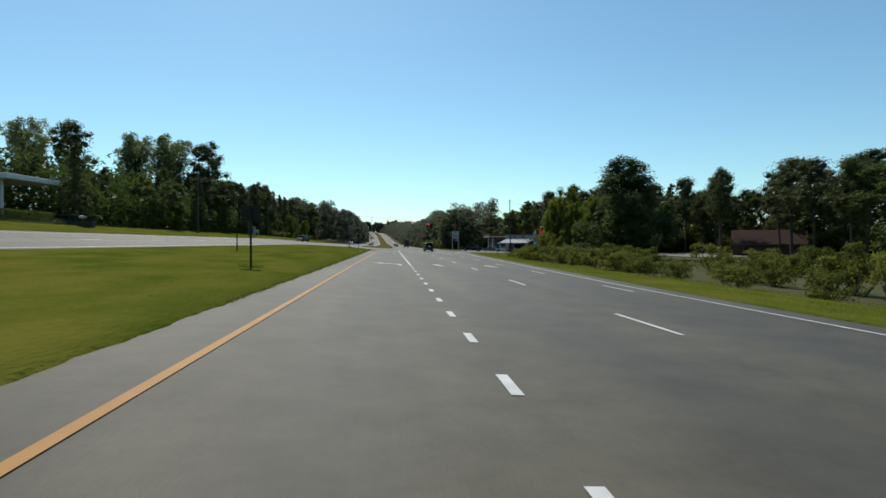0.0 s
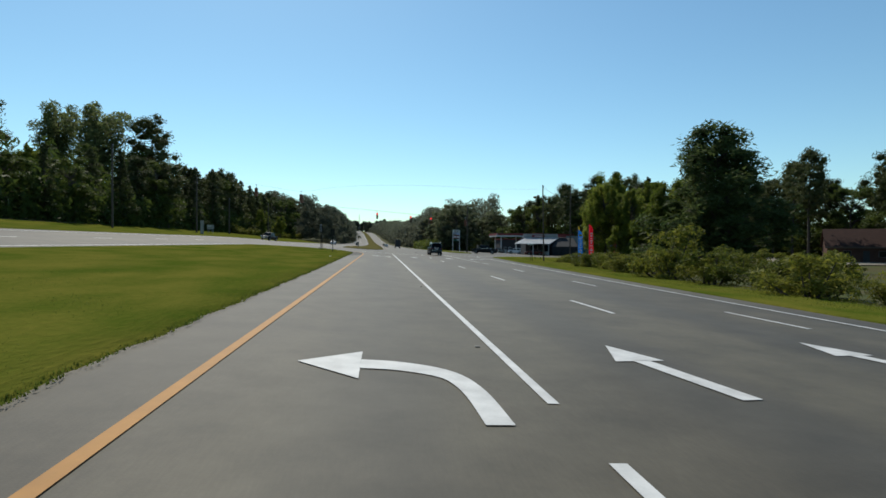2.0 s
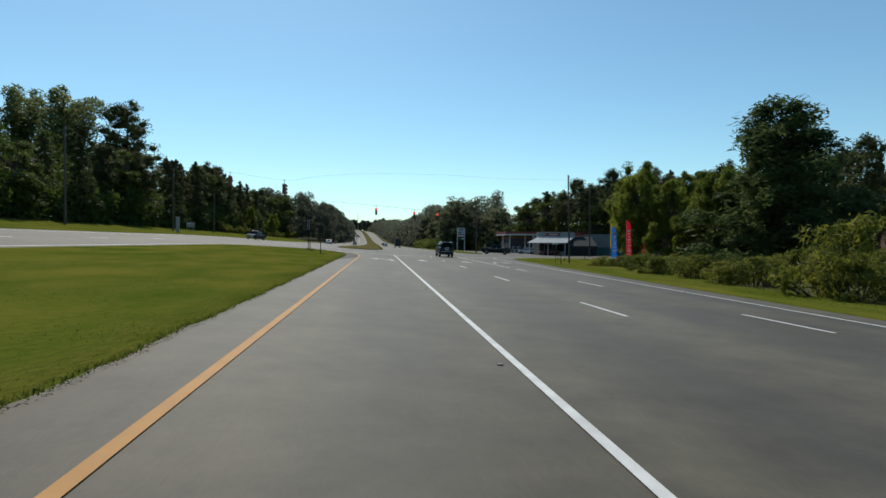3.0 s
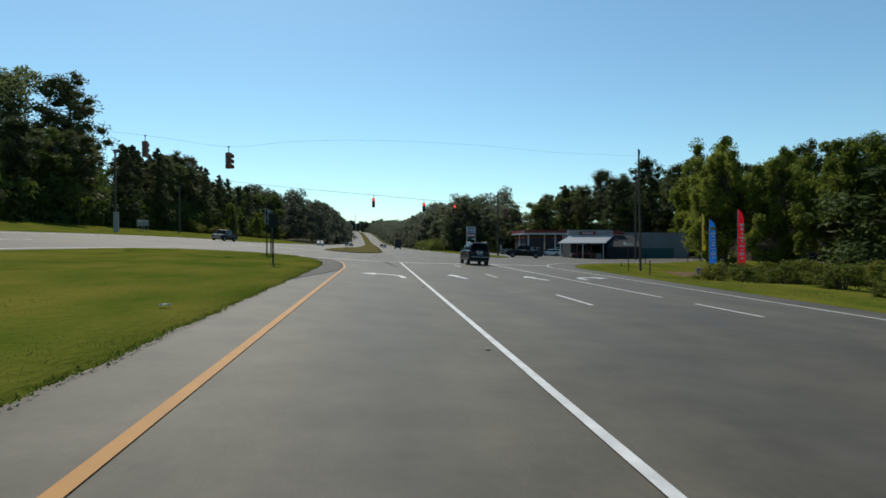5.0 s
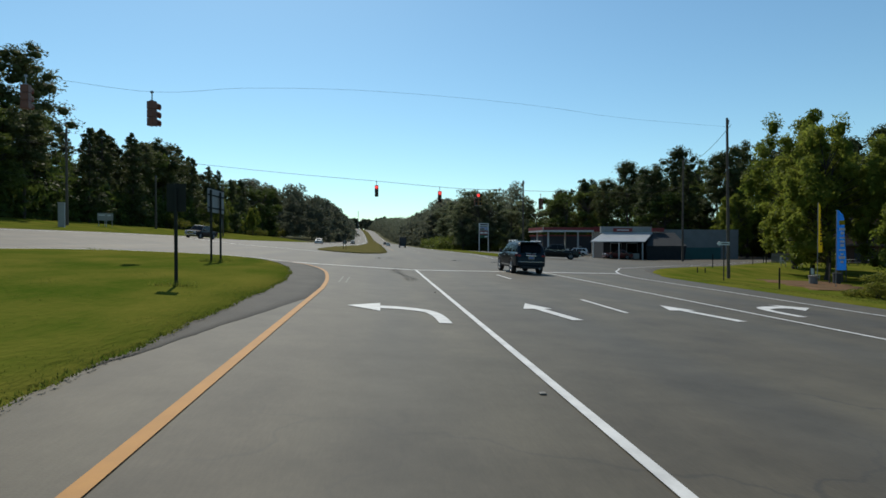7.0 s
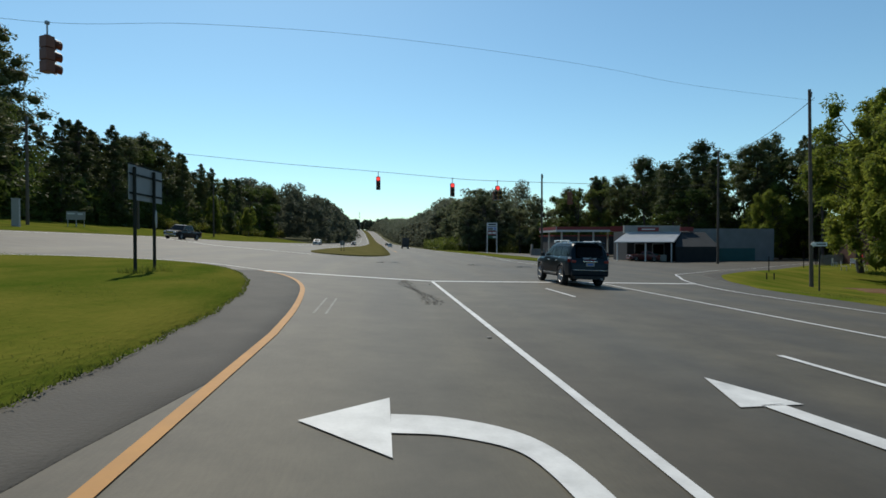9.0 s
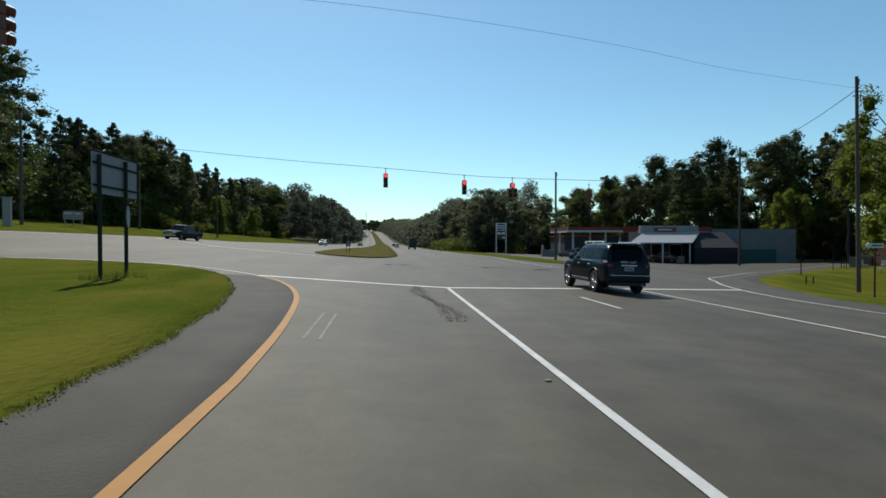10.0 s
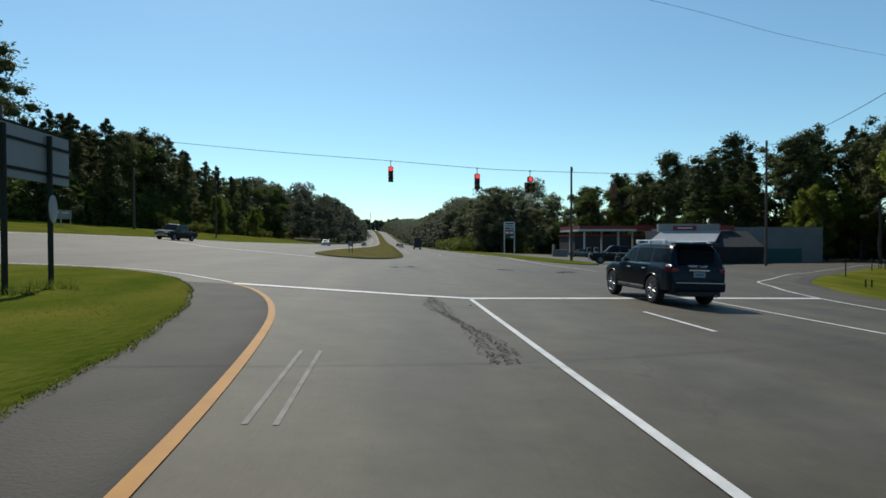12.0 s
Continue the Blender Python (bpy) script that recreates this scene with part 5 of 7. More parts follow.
        for c in (yr, yf):
            bm = bmesh.new()
            pts = [(c - ra * math.cos(math.pi * i / 14), r + ra * math.sin(math.pi * i / 14)) for i in range(15)]
            for (ya, za), (yb, zb) in zip(pts, pts[1:]):
                tube(bm, (side * (flank(ya, za) + 0.004), ya, za), (side * (flank(yb, zb) + 0.004), yb, zb), 0.016, 5)
            part("arch_trim", bm, paint, root)
            wheel(root, side * 0.755, c, r, 0.24)
        part("tail_lamp", patch(side, (-2.345, -2.1, 0.96), (-2.315, -2.06, 1.1), 0.012), TAIL_RED, root, "red tail lamp")
        bm = bmesh.new()
        x0, x1 = lo_x(0.58, 0.76)
        box(bm, x0, x1, -2.37, -2.3, 0.95, 1.06, 0.03)
        part("tail_lamp", bm, TAIL_RED, root, "red tail lamp")
        part("clear_lamp", patch(side, (-2.315, -2.08, 1.1), (-2.3, -2.06, 1.16), 0.014), LAMP_CLEAR, root)
        bm = bmesh.new()
        x0, x1 = lo_x(0.42, 0.74)
        box(bm, x0, x1, 2.12, 2.34, 0.82, 0.95, 0.05)
        part("headlamp", bm, LAMP_CLEAR, root)
        bm = bmesh.new()
        rx = side * 0.66
        box(bm, rx - 0.03, rx + 0.03, -1.75, 0.08, 1.80, 1.84, 0.018)
        for fy in (-1.75, -0.85, -0.06):
            box(bm, rx - 0.032, rx + 0.032, fy, fy + 0.14, 1.72, 1.81, 0.014)
        part("roof_rail", bm, RAIL, root, "bright metal roof rail")
    part("windscreen", slope_pane(0.44, 0.96, 0.93, (0.012, 0.014)), CAR_GLASS, body, smooth=True)
    part("rear_window", slope_pane(-2.285, -2.125, 0.9, (-0.012, 0.008)), CAR_GLASS, body, smooth=True)
    bm = bmesh.new()
    box(bm, -0.64, 0.64, -2.24, -1.98, 1.705, 1.765, 0.028)
    part("spoiler", bm, paint, root)
    bm = bmesh.new()
    tube(bm, (0.0, -2.315, 1.12), (0.34, -2.295, 1.2), 0.012, 5)
    bmesh.ops.create_uvsphere(bm, u_segments=8, v_segments=6, radius=0.03, matrix=Matrix.Translation((0.0, -2.315, 1.12)))
    part("wiper", bm, TRIM_BLACK, root)
    bm = bmesh.new()
    box(bm, -0.76, 0.76, -2.43, -2.25, 0.42, 0.7, 0.07)
    part("rear_bumper", bm, paint, root)
    bm = bmesh.new()
    box(bm, -0.7, 0.7, -2.442, -2.42, 0.655, 0.68, 0.006)
    part("bumper_trim", bm, CHROME, root, "thin chrome strip along the bumper")
    bm = bmesh.new()
    box(bm, -0.62, 0.62, -2.40, -2.2, 0.3, 0.43, 0.03)
    part("bumper_valance", bm, TRIM_BLACK, root)
    bm = bmesh.new()
    box(bm, -0.3, 0.3, -2.385, -2.33, 0.985, 1.03, 0.012)
    part("tailgate_strip", bm, CHROME, root, "chrome strip over the plate")
    bm = bmesh.new()
    box(bm, -0.17, 0.17, -2.388, -2.35, 0.82, 0.965, 0.006)
    plate = part("number_plate", bm, SIGN_BACK, root, "pale number plate")
    bm = bmesh.new()
    box(bm, -0.11, 0.11, -2.394, -2.386, 0.865, 0.92)
    part("plate_bar", bm, BLUE_PANEL, plate)
    bm = bmesh.new()
    box(bm, -0.66, 0.66, 2.2, 2.44, 0.4, 0.62, 0.06)
    part("front_bumper", bm, paint, root)
    bm = bmesh.new()
    box(bm, -0.42, 0.42, 2.28, 2.4, 0.64, 0.9, 0.03)
    part("grille", bm, TRIM_BLACK, root)
    bm = bmesh.new()
    box(bm, -0.62, 0.62, -2.2, 2.15, 0.3, 0.62, 0.04)
    part("underbody", bm, TRIM_BLACK, root)
    bm = bmesh.new()
    tube(bm, (0.45, -2.5, 0.32), (0.45, -2.2, 0.33), 0.04, 8)
    part("exhaust_pipe", bm, STEEL, root)
    return root


def box_truck():
    """A high box truck seen from behind: cab, box with two rear doors, bumper, lamps and wheels."""
    root = new("box_truck")
    bm = bmesh.new()
    box(bm, -1.2, 1.2, -3.4, 2.2, 1.0, 3.7, 0.05)
    body = part("cargo_box", bm, CAR_BLACK, root)
    for side in (-1, 1):
        bm = bmesh.new()
        box(bm, min(side * 0.02, side * 1.15), max(side * 0.02, side * 1.15), -3.43, -3.395, 1.1, 3.6, 0.01)
        part("rear_door", bm, WALL_DARK, body)
        bm = bmesh.new()
        box(bm, min(side * 0.8, side * 1.1), max(side * 0.8, side * 1.1), -3.47, -3.36, 0.72, 0.88, 0.02)
        part("tail_lamp", bm, TAIL_RED, root)
        wheel(root, side * 1.02, -2.2, 0.46, 0.3)
        wheel(root, side * 1.0, 3.0, 0.46, 0.3)
    bm = bmesh.new()
    box(bm, -1.1, 1.1, 2.3, 4.1, 0.6, 2.5, 0.15)
    part("cab", bm, CAR_GREY, root)
    bm = bmesh.new()
    box(bm, -0.55, 0.55, -3.3, 4.0, 0.55, 1.0, 0.03)
    part("chassis", bm, TRIM_BLACK, root)
    bm = bmesh.new()
    box(bm, -1.15, 1.15, -3.5, -3.36, 0.5, 0.66, 0.03)
    part("rear_bumper", bm, STEEL, root)
    return root


def park(ob, x, y, heading, label, category, z=None):
    """Stands a vehicle on the road, leaning with it. heading: degrees to the left of straight ahead."""
    h = radians(heading)
    fx, fy = -math.sin(h), math.cos(h)
    f = Vector((2 * fx, 2 * fy, gz(x + fx, y + fy) - gz(x - fx, y - fy))).normalized()
    r = Vector((2 * fy, -2 * fx, gz(x + fy, y - fx) - gz(x - fy, y + fx))).normalized()
    u = r.cross(f).normalized()
    r = f.cross(u)
    m = Matrix((r, f, u)).transposed().to_4x4()
    m.translation = (x, y, (gz(x, y) if z is None else z) + 0.004)
    ob.matrix_basis = m
    return tagged(ob, label, category)


park(off_roader("suv", CAR_NAVY), 7.5, 114.15, 1, "dark blue four-door off-roader waiting at the stop line", "car")
park(vehicle("pickup_truck", 5.8, 1.95, 1.9, 3.5, "pickup", 0.42, CAR_BLACK), 22.0, 152.2, 74, "black crew-cab pickup waiting in the side road", "pickup truck")
park(vehicle("pickup_truck", 5.5, 1.9, 1.8, 3.4, "pickup", 0.4, CAR_BLACK), -25.2, 163, 167, "dark pickup coming down the opposing lanes", "pickup truck")
park(vehicle("car", 4.4, 1.75, 1.45, 2.6, "sedan", 0.33, CAR_WHITE), -17.0, 236, 178, "white car coming down the opposing lanes", "car")
park(vehicle("car", 4.5, 1.8, 1.5, 2.65, "sedan", 0.33, CAR_GREY), -12.5, 330, 178, "grey car on the opposing lanes", "car")
park(box_truck(), 7.3, 283, 0, "dark box truck driving away up the road", "truck")
park(vehicle("car", 4.5, 1.8, 1.6, 2.65, "wagon", 0.34, CAR_WHITE), 3.0 + bend(330), 330, 0, "white car far up the road", "car")
park(vehicle("car", 4.5, 1.8, 1.6, 2.65, "wagon", 0.34, CAR_GREY), 3.2 + bend(420), 420, 0, "grey car far up the road", "car")
park(vehicle("car", 4.6, 1.8, 1.6, 2.65, "wagon", 0.34, CAR_BLACK), 39.5, 197, 80, "black car parked at the filling station", "car")
park(vehicle("car", 4.6, 1.8, 1.65, 2.65, "wagon", 0.34, CAR_WHITE), 38.5, 191, 70, "white car parked at the filling station", "car")
park(vehicle("car", 4.6, 1.8, 1.55, 2.65, "sedan", 0.34, CAR_GREY), 35.5, 203, 75, "grey car parked at the filling station", "car")
park(vehicle("car", 4.5, 1.78, 1.5, 2.65, "sedan", 0.34, CAR_RED), 37.6, 169.2, 86, "dark red car parked under the shop awning", "car")


# ---- poles, wires and traffic signals ----
def utility_pole(x, y, top, r=0.15, arms=1, label="weathered wooden utility pole", lean=0.0):
    root = new("utility_pole")
    root.location = (x, y, gz(x, y))
    h = top - gz(x, y)
    bm = bmesh.new()
    tube(bm, (0, 0, -0.3), (lean * h, 0, h), r, 12, r * 0.7)
    part("pole", bm, POLE_WOOD, root)
    for k in range(arms):
        bm = bmesh.new()
        tube(bm, (lean * h + 0.12, 0, h - 0.5 - 0.9 * k), (lean * h + 0.12, 0, h - 0.25 - 0.9 * k), 0.05, 8)
        bmesh.ops.create_cone(bm, cap_ends=True, segments=10, radius1=0.08, radius2=0.05, depth=0.12, matrix=Matrix.Translation((lean * h + 0.12, 0, h - 0.2 - 0.9 * k)))
        part("insulator", bm, STEEL, root)
    return tagged(root, label, "utility pole", "utility poles")


utility_pole(26.5, 123.2, 11.1, 0.125, 1, lean=-0.02)
utility_pole(44.1, 161.0, 13.6, 0.16, 2)
utility_pole(19.2, 158.5, 9.9, 0.15, 1, "slim wooden pole beside the grass strip")
utility_pole(-41.3, 124.6, 16.5, 0.17, 2)
utility_pole(-38.3, 154.9, 15.0, 0.17, 2)
utility_pole(-39.8, 186.0, 13.0, 0.2, 1, "pale weathered utility pole before the pines")
utility_pole(-33.5, 205, 13.0, 0.15, 1)
utility_pole(28.5, 265, 13.0, 0.15, 1)


def signal_head(root, xc, z_top, sections, lit, body):
    """A column of lamp sections hung with its top at z_top: housing, lenses and visors."""
    bm = bmesh.new()
    for k in range(sections):
        box(bm, xc - 0.18, xc + 0.18, -0.12, 0.14, z_top - 0.37 * (k + 1) + 0.008, z_top - 0.37 * k - 0.004, 0.025)
    part("housing", bm, body, root)
    for k in range(sections):
        zc = z_top - 0.37 * k - 0.185
        on = lit and k == 0
        bm = bmesh.new()
        bmesh.ops.create_uvsphere(bm, u_segments=14, v_segments=8, radius=0.15, matrix=Matrix.Translation((xc, -0.115, zc)) @ Matrix.Diagonal((1, 0.25, 1, 1)))
        part("lens", bm, LENS_RED if on else LENS_DARK, root, "glowing red lens" if on else "")
        bm = bmesh.new()
        ring = []
        for i in range(13):
            a = radians(-60 + 300 * i / 12)
            ring.append([bm.verts.new((xc + 0.162 * math.cos(a), yy, zc + 0.162 * math.sin(a) + dz)) for yy, dz in ((-0.12, 0), (-0.36, -0.02))])
        for a, b in zip(ring, ring[1:]):
            bm.faces.new((a[0], a[1], b[1], b[0]))
        bmesh.ops.solidify(bm, geom=bm.faces[:], thickness=0.01)
        part("visor", bm, body, root)


def hanger(root, h):
    bm = bmesh.new()
    tube(bm, (0, 0, 0), (0, 0, h), 0.025, 8)
    box(bm, -0.05, 0.05, -0.05, 0.05, h - 0.06, h + 0.04, 0.01)
    box(bm, -0.07, 0.07, -0.06, 0.06, -0.02, 0.05, 0.015)
    part("hanger", bm, STEEL, root)


def traffic_signal(x, y, top, lit=True, sections=3, turn=0.0, label=""):
    """A hanging three-lamp signal; its lenses face the way it is turned."""
    root = new("traffic_signal")
    root.matrix_basis = pose(x, y, top, 0, 0, turn)
    hanger(root, 0.42)
    signal_head(root, 0.0, 0.0, sections, lit, SIGNAL_BODY)
    return tagged(root, label or "hanging traffic signal showing red", "traffic signal", "signals over the crossing")


def cluster_signal(x, y, top):
    """A five-lamp signal: one lamp on top, two columns of two below."""
    root = new("traffic_signal")
    root.matrix_basis = pose(x, y, top, 0, 0, 0)
    hanger(root, 0.42)
    signal_head(root, 0.0, 0.0, 1, True, SIGNAL_BODY)
    signal_head(root, -0.2, -0.4, 2, False, SIGNAL_BODY)
    signal_head(root, 0.2, -0.4, 2, False, SIGNAL_YELLOW)
    bm = bmesh.new()
    box(bm, -0.36, 0.36, -0.05, 0.09, -1.19, -1.14, 0.01)
    box(bm, -0.03, 0.03, -0.03, 0.03, -0.42, -0.36)
    part("bracket", bm, STEEL, root)
    return tagged(root, "five-lamp hanging traffic signal showing red on top", "traffic signal", "signals over the crossing")


wire_pts = [(-38.3, 144.0, 12.0), (-30, 142.8, 10.6), (-20, 141, 9.35), (-10, 139.4, 8.25), (-0.9, 137.9, 7.4), (5.25, 136.9, 6.8), (8.85, 136.3, 6.56), (20, 138.5, 6.6), (32, 147, 7.4), (44.1, 161.0, 9.6)]
cable("span_wire", smooth_line(wire_pts), 0.02, "black span wire carrying the far traffic signals")
traffic_signal(-0.9, 137.9, 7.4 - 0.42, True)
traffic_signal(5.25, 136.9, 6.8 - 0.42, True)
cluster_signal(8.95, 136.3, 6.56 - 0.42)
traffic_signal(15.6, 137.6, 6.25 - 0.42, False, 3, 140, "hanging traffic signal seen from the side")
near_pts = [(-38.3, 114.5, 13.5), (-28, 112.6, 10.6), (-16.7, 110, 9.1), (-10.7, 108.7, 8.2), (-7, 110.1, 8.85), (-2, 112.1, 9.45), (4, 114.4, 9.8), (10, 116.7, 9.95), (16, 119.1, 9.95), (26.6, 123.2, 10.4)]
cable("span_wire", smooth_line(near_pts), 0.007, "black span wire carrying the near signals")
traffic_signal(-16.7, 110, 9.1 - 0.42, False, 3, 180, "hanging traffic signal seen from behind")
traffic_signal(-10.7, 108.7, 8.2 - 0.42, False, 3, 150, "hanging traffic signal seen from behind")
side_pts = sag((-41.3, 124.6, 9.4), (-38.3, 154.9, 9.0), 0.6)
cable("overhead_wire", side_pts, 0.014, "sagging wire between two roadside poles")
cable("overhead_wire", sag((26.6, 123.2, 10.6), (44.1, 161.0, 13.0), 0.8), 0.02, "sagging wire between two roadside poles")
cable("overhead_wire", sag((44.1, 161.0, 13.2), (78, 168, 16.0), 0.6), 0.02, "wire running off behind the shop")
bm = bmesh.new()
for dz in range(12):
    tube(bm, (-32 - 0.6, 900, 14 + dz * 2.4), (-32 + 0.6, 900, 14 + dz * 2.4), 0.12, 4)
for dx in (-0.6, 0.6):
    tube(bm, (-32 + dx, 900, 10), (-32 + dx * 0.5, 900, 44), 0.16, 5)
tagged(part("radio_mast", bm, STEEL), "thin steel radio mast far behind the hill", "radio mast")


# ---- signs and posts ----
def delineator(x, y, h=1.1, label="short dark steel post in the grass", w=0.045):
    bm = bmesh.new()
    box(bm, -w, w, -0.012, 0.012, -0.2, h, 0.006)
    box(bm, -w * 0.4, w * 0.4, -0.03, -0.01, -0.2, h)
    ob = part("marker_post", bm, POST_METAL)
    ob.location = (x, y, gz(x, y) + 0.05)
    return tagged(ob, label, "marker post", "roadside marker posts")


for x, y, h in ((-11.9, 44.9, 1.4), 
                (21.0, 110.4, 1.2), (34.2, 137.6, 1.4), (49.8, 150.6, 1.4), (26.0, 126.7, 0.45), (27.3, 127.7, 0.45), (46.5, 148.6, 1.3), (50.6, 152.2, 1.3), (51.6, 153.0, 1.3), (50.2, 123.7, 1.9), (49.2, 123.8, 1.9)):
    delineator(x, y, h)


def sign(name, x, y, turn, posts, panels, post_h, label, category="road sign", mat=POST_METAL, pr=0.035, z=None):
    """Panels (x0, x1, z0, z1, material, thickness) in front of upright posts."""
    root = new(name)
    root.matrix_basis = pose(x, y, gz(x, y) if z is None else z, 0, 0, turn)
    for px in posts:
        bm = bmesh.new()
        box(bm, px - pr, px + pr, -pr, pr, -0.3, post_h, 0.008)
        part("post", bm, mat, root)
    for x0, x1, z0, z1, m, front in panels:
        bm = bmesh.new()
        box(bm, x0, x1, -front - 0.02, -front, z0, z1, 0.006)
        part("panel", bm, m, root)
    return tagged(root, label, category)


# the back of the guide sign on the median nose
gs = sign("guide_sign", -8.08, 109.4, 89, (-1.0, 0.4), ((-1.22, 1.22, 2.3, 3.36, SIGN_BACK, -0.09),), 3.3, "large guide sign seen from its bare metal back, on two posts", pr=0.04)
for z0 in (2.5, 3.08):
    bm = bmesh.new()
    box(bm, -1.2, 1.2, 0.045, 0.085, z0 - 0.03, z0 + 0.03)
    part("brace", bm, POST_METAL, gs)
bm = bmesh.new()
box(bm, -1.23, 1.23, 0.06, 0.1, 3.36, 3.4)
part("edge_strip", bm, POST_METAL, gs)
bm = bmesh.new()
bmesh.ops.create_cone(bm, cap_ends=True, segments=24, radius1=0.3, radius2=0.3, depth=0.02, matrix=Matrix.Translation((0.4, -0.06, 1.75)) @ Matrix.Rotation(radians(17), 4, "Z") @ Matrix.Rotation(math.pi / 2, 4, "X"))
part("round_panel", bm, SIGN_BACK, gs)
sign("road_sign", -5.9, 24.6, 0, (0.0,), ((-0.4, 0.4, 2.05, 2.7, POST_METAL, -0.06),), 2.6, "dark road sign seen from behind on a steel post", pr=0.04)
sign("road_sign", -5.6, 96.8, 0, (0.0,), ((-0.23, 0.23, 1.9, 2.6, POST_METAL, -0.06),), 2.5, "small road sign seen from behind on a steel post")
bm = bmesh.new()
vs = [bm.verts.new((x, -0.06, z)) for x, z in ((-0.5, 2.7), (-0.32, 2.86), (-0.32, 2.81), (0.36, 2.81), (0.36, 2.59), (-0.32, 2.59), (-0.32, 2.54))]
f = bm.faces.new(vs)
g = bmesh.ops.extrude_face_region(bm, geom=[f])
bmesh.ops.translate(bm, verts=[v for v in g["geom"] if isinstance(v, bmesh.types.BMVert)], vec=(0, 0.03, 0))
arrow_sign = new("arrow_sign")
arrow_sign.matrix_basis = pose(22.9, 118.3, gz(22.9, 118.3) - 0.12, 0, 0, -10)
part("panel", bm, SIGN_WHITE, arrow_sign)
bm = bmesh.new()
box(bm, -0.03, 0.03, -0.028, 0.032, -0.3, 2.85, 0.006)
part("post", bm, POST_METAL, arrow_sign)
bm = bmesh.new()
box(bm, -0.2, 0.3, -0.066, -0.059, 2.67, 2.73)
part("lettering_bar", bm, TRIM_BLACK, arrow_sign)
tagged(arrow_sign, "small white arrow-shaped street sign on a thin dark post", "street sign")
price_sign = sign("price_sign", 25.0, 219.5, 4, (-1.15, 1.15), ((-1.25, 1.25, 6.35, 7.1, SIGN_WHITE, 0.06), (-1.2, 1.2, 5.35, 6.2, SIGN_WHITE, 0.06), (-1.2, 1.2, 4.25, 5.2, RED_PANEL, 0.06), (-1.2, 1.2, 3.45, 4.1, SIGN_GREEN, 0.06)), 7.1,
                  "tall white, red and green fuel price sign on two white posts", "price sign", METAL_WHITE, 0.09)
for x0, x1, z0, z1, bar_mat in ((-0.9, 0.95, 6.58, 6.88, TRIM_BLACK), (-1.0, 1.0, 5.95, 6.08, BLUE_PANEL), (-1.0, 0.2, 5.5, 5.8, TRIM_BLACK), (0.35, 1.0, 5.5, 5.8, BLUE_PANEL), (-0.9, -0.1, 4.5, 4.95, SIGN_WHITE), (0.1, 0.9, 4.5, 4.95, SIGN_WHITE), (0.2, 0.95, 3.62, 3.92, SIGN_WHITE)):
    bm = bmesh.new()
    box(bm, x0, x1, -0.1, -0.082, z0, z1)
    part("lettering_bar", bm, bar_mat, price_sign)
sign("road_sign", -5.2, 157, 0, (-0.16, 0.16), ((-0.26, 0.26, 0.75, 1.3, SIGN_BACK, -0.05),), 1.3, "small low road sign on the nose of the far median", pr=0.03)
for x, y in ((-38.0, 163.0), (-38.6, 166.0)):
    sign("notice_board", x, y, 14, (-0.45, 0.45), ((-0.6, 0.6, 0.9, 1.9, SIGN_BACK, 0.05), (-0.5, 0.3, 1.55, 1.7, SIGN_WHITE, 0.075)), 1.9, "grey notice board on two short posts in the grass", "notice board", STEEL)
bm = bmesh.new()
box(bm, -0.3, 0.3, -0.25, 0.25, -0.1, 2.6, 0.03)
box(bm, -0.34, 0.34, -0.29, 0.29, 2.6, 2.68, 0.015)
cab_ob = part("signal_cabinet", bm, SIGN_BACK)
cab_ob.matrix_basis = pose(-35.0, 147.5, gz(-35, 147.5), 0, 0, 15)
tagged(cab_ob, "tall grey signal control cabinet beside a pole", "cabinet")


def feather_flag(x, y, h, mat, label, turn, wide=0.75, foot=1.2):
    """A tall curved advertising flag on a thin pole."""
    root = new("feather_flag")
    root.matrix_basis = pose(x, y, gz(x, y), 0, 0, turn)
    h += dip(x, y)
    bm = bmesh.new()
    tube(bm, (0, 0, -0.2), (0, 0, h), 0.025, 8)
    part("pole", bm, STEEL, root)
    bm = bmesh.new()
    rows = []
    for i in range(15):
        k = i / 14
        z = foot + (h - foot) * k
        w = wide * (1 if k < 0.75 else math.sqrt(max(1 - ((k - 0.75) / 0.25) ** 2, 0.02)))
        rows.append([bm.verts.new((0.03 + w * j / 4, 0.08 * math.sin(5 * k + j * 1.1) * (j / 4), z)) for j in range(5)])
    for a, b in zip(rows, rows[1:]):
        for j in range(4):
            bm.faces.new((a[j], a[j + 1], b[j + 1], b[j]))
    bmesh.ops.solidify(bm, geom=bm.faces[:], thickness=0.008)
    cloth = part("cloth", bm, mat, root)
    for i in range(9):
        z = foot + 0.5 + i * (h - foot - 1.6) / 9
        bm = bmesh.new()
        half = (0.24 + 0.1 * math.sin(i * 2.7 + h)) * wide
        box(bm, wide * 0.5 - half, wide * 0.5 + half, -0.11, -0.095, z, z + (h - foot - 1.6) / 9 * (0.5 + 0.2 * math.sin(i * 1.9)))
        part("lettering_bar", bm, SIGN_WHITE if mat is not FLAG_YELLOW else TRIM_BLACK, cloth)
    if mat is FLAG_BLUE:
        bm = bmesh.new()
        box(bm, wide * 0.15, wide * 0.8, -0.1, -0.085, h - 1.0, h - 0.7)
        part("badge", bm, FLAG_YELLOW, cloth, "yellow badge near the top")
    return tagged(root, label, "feather flag", "advertising flags")


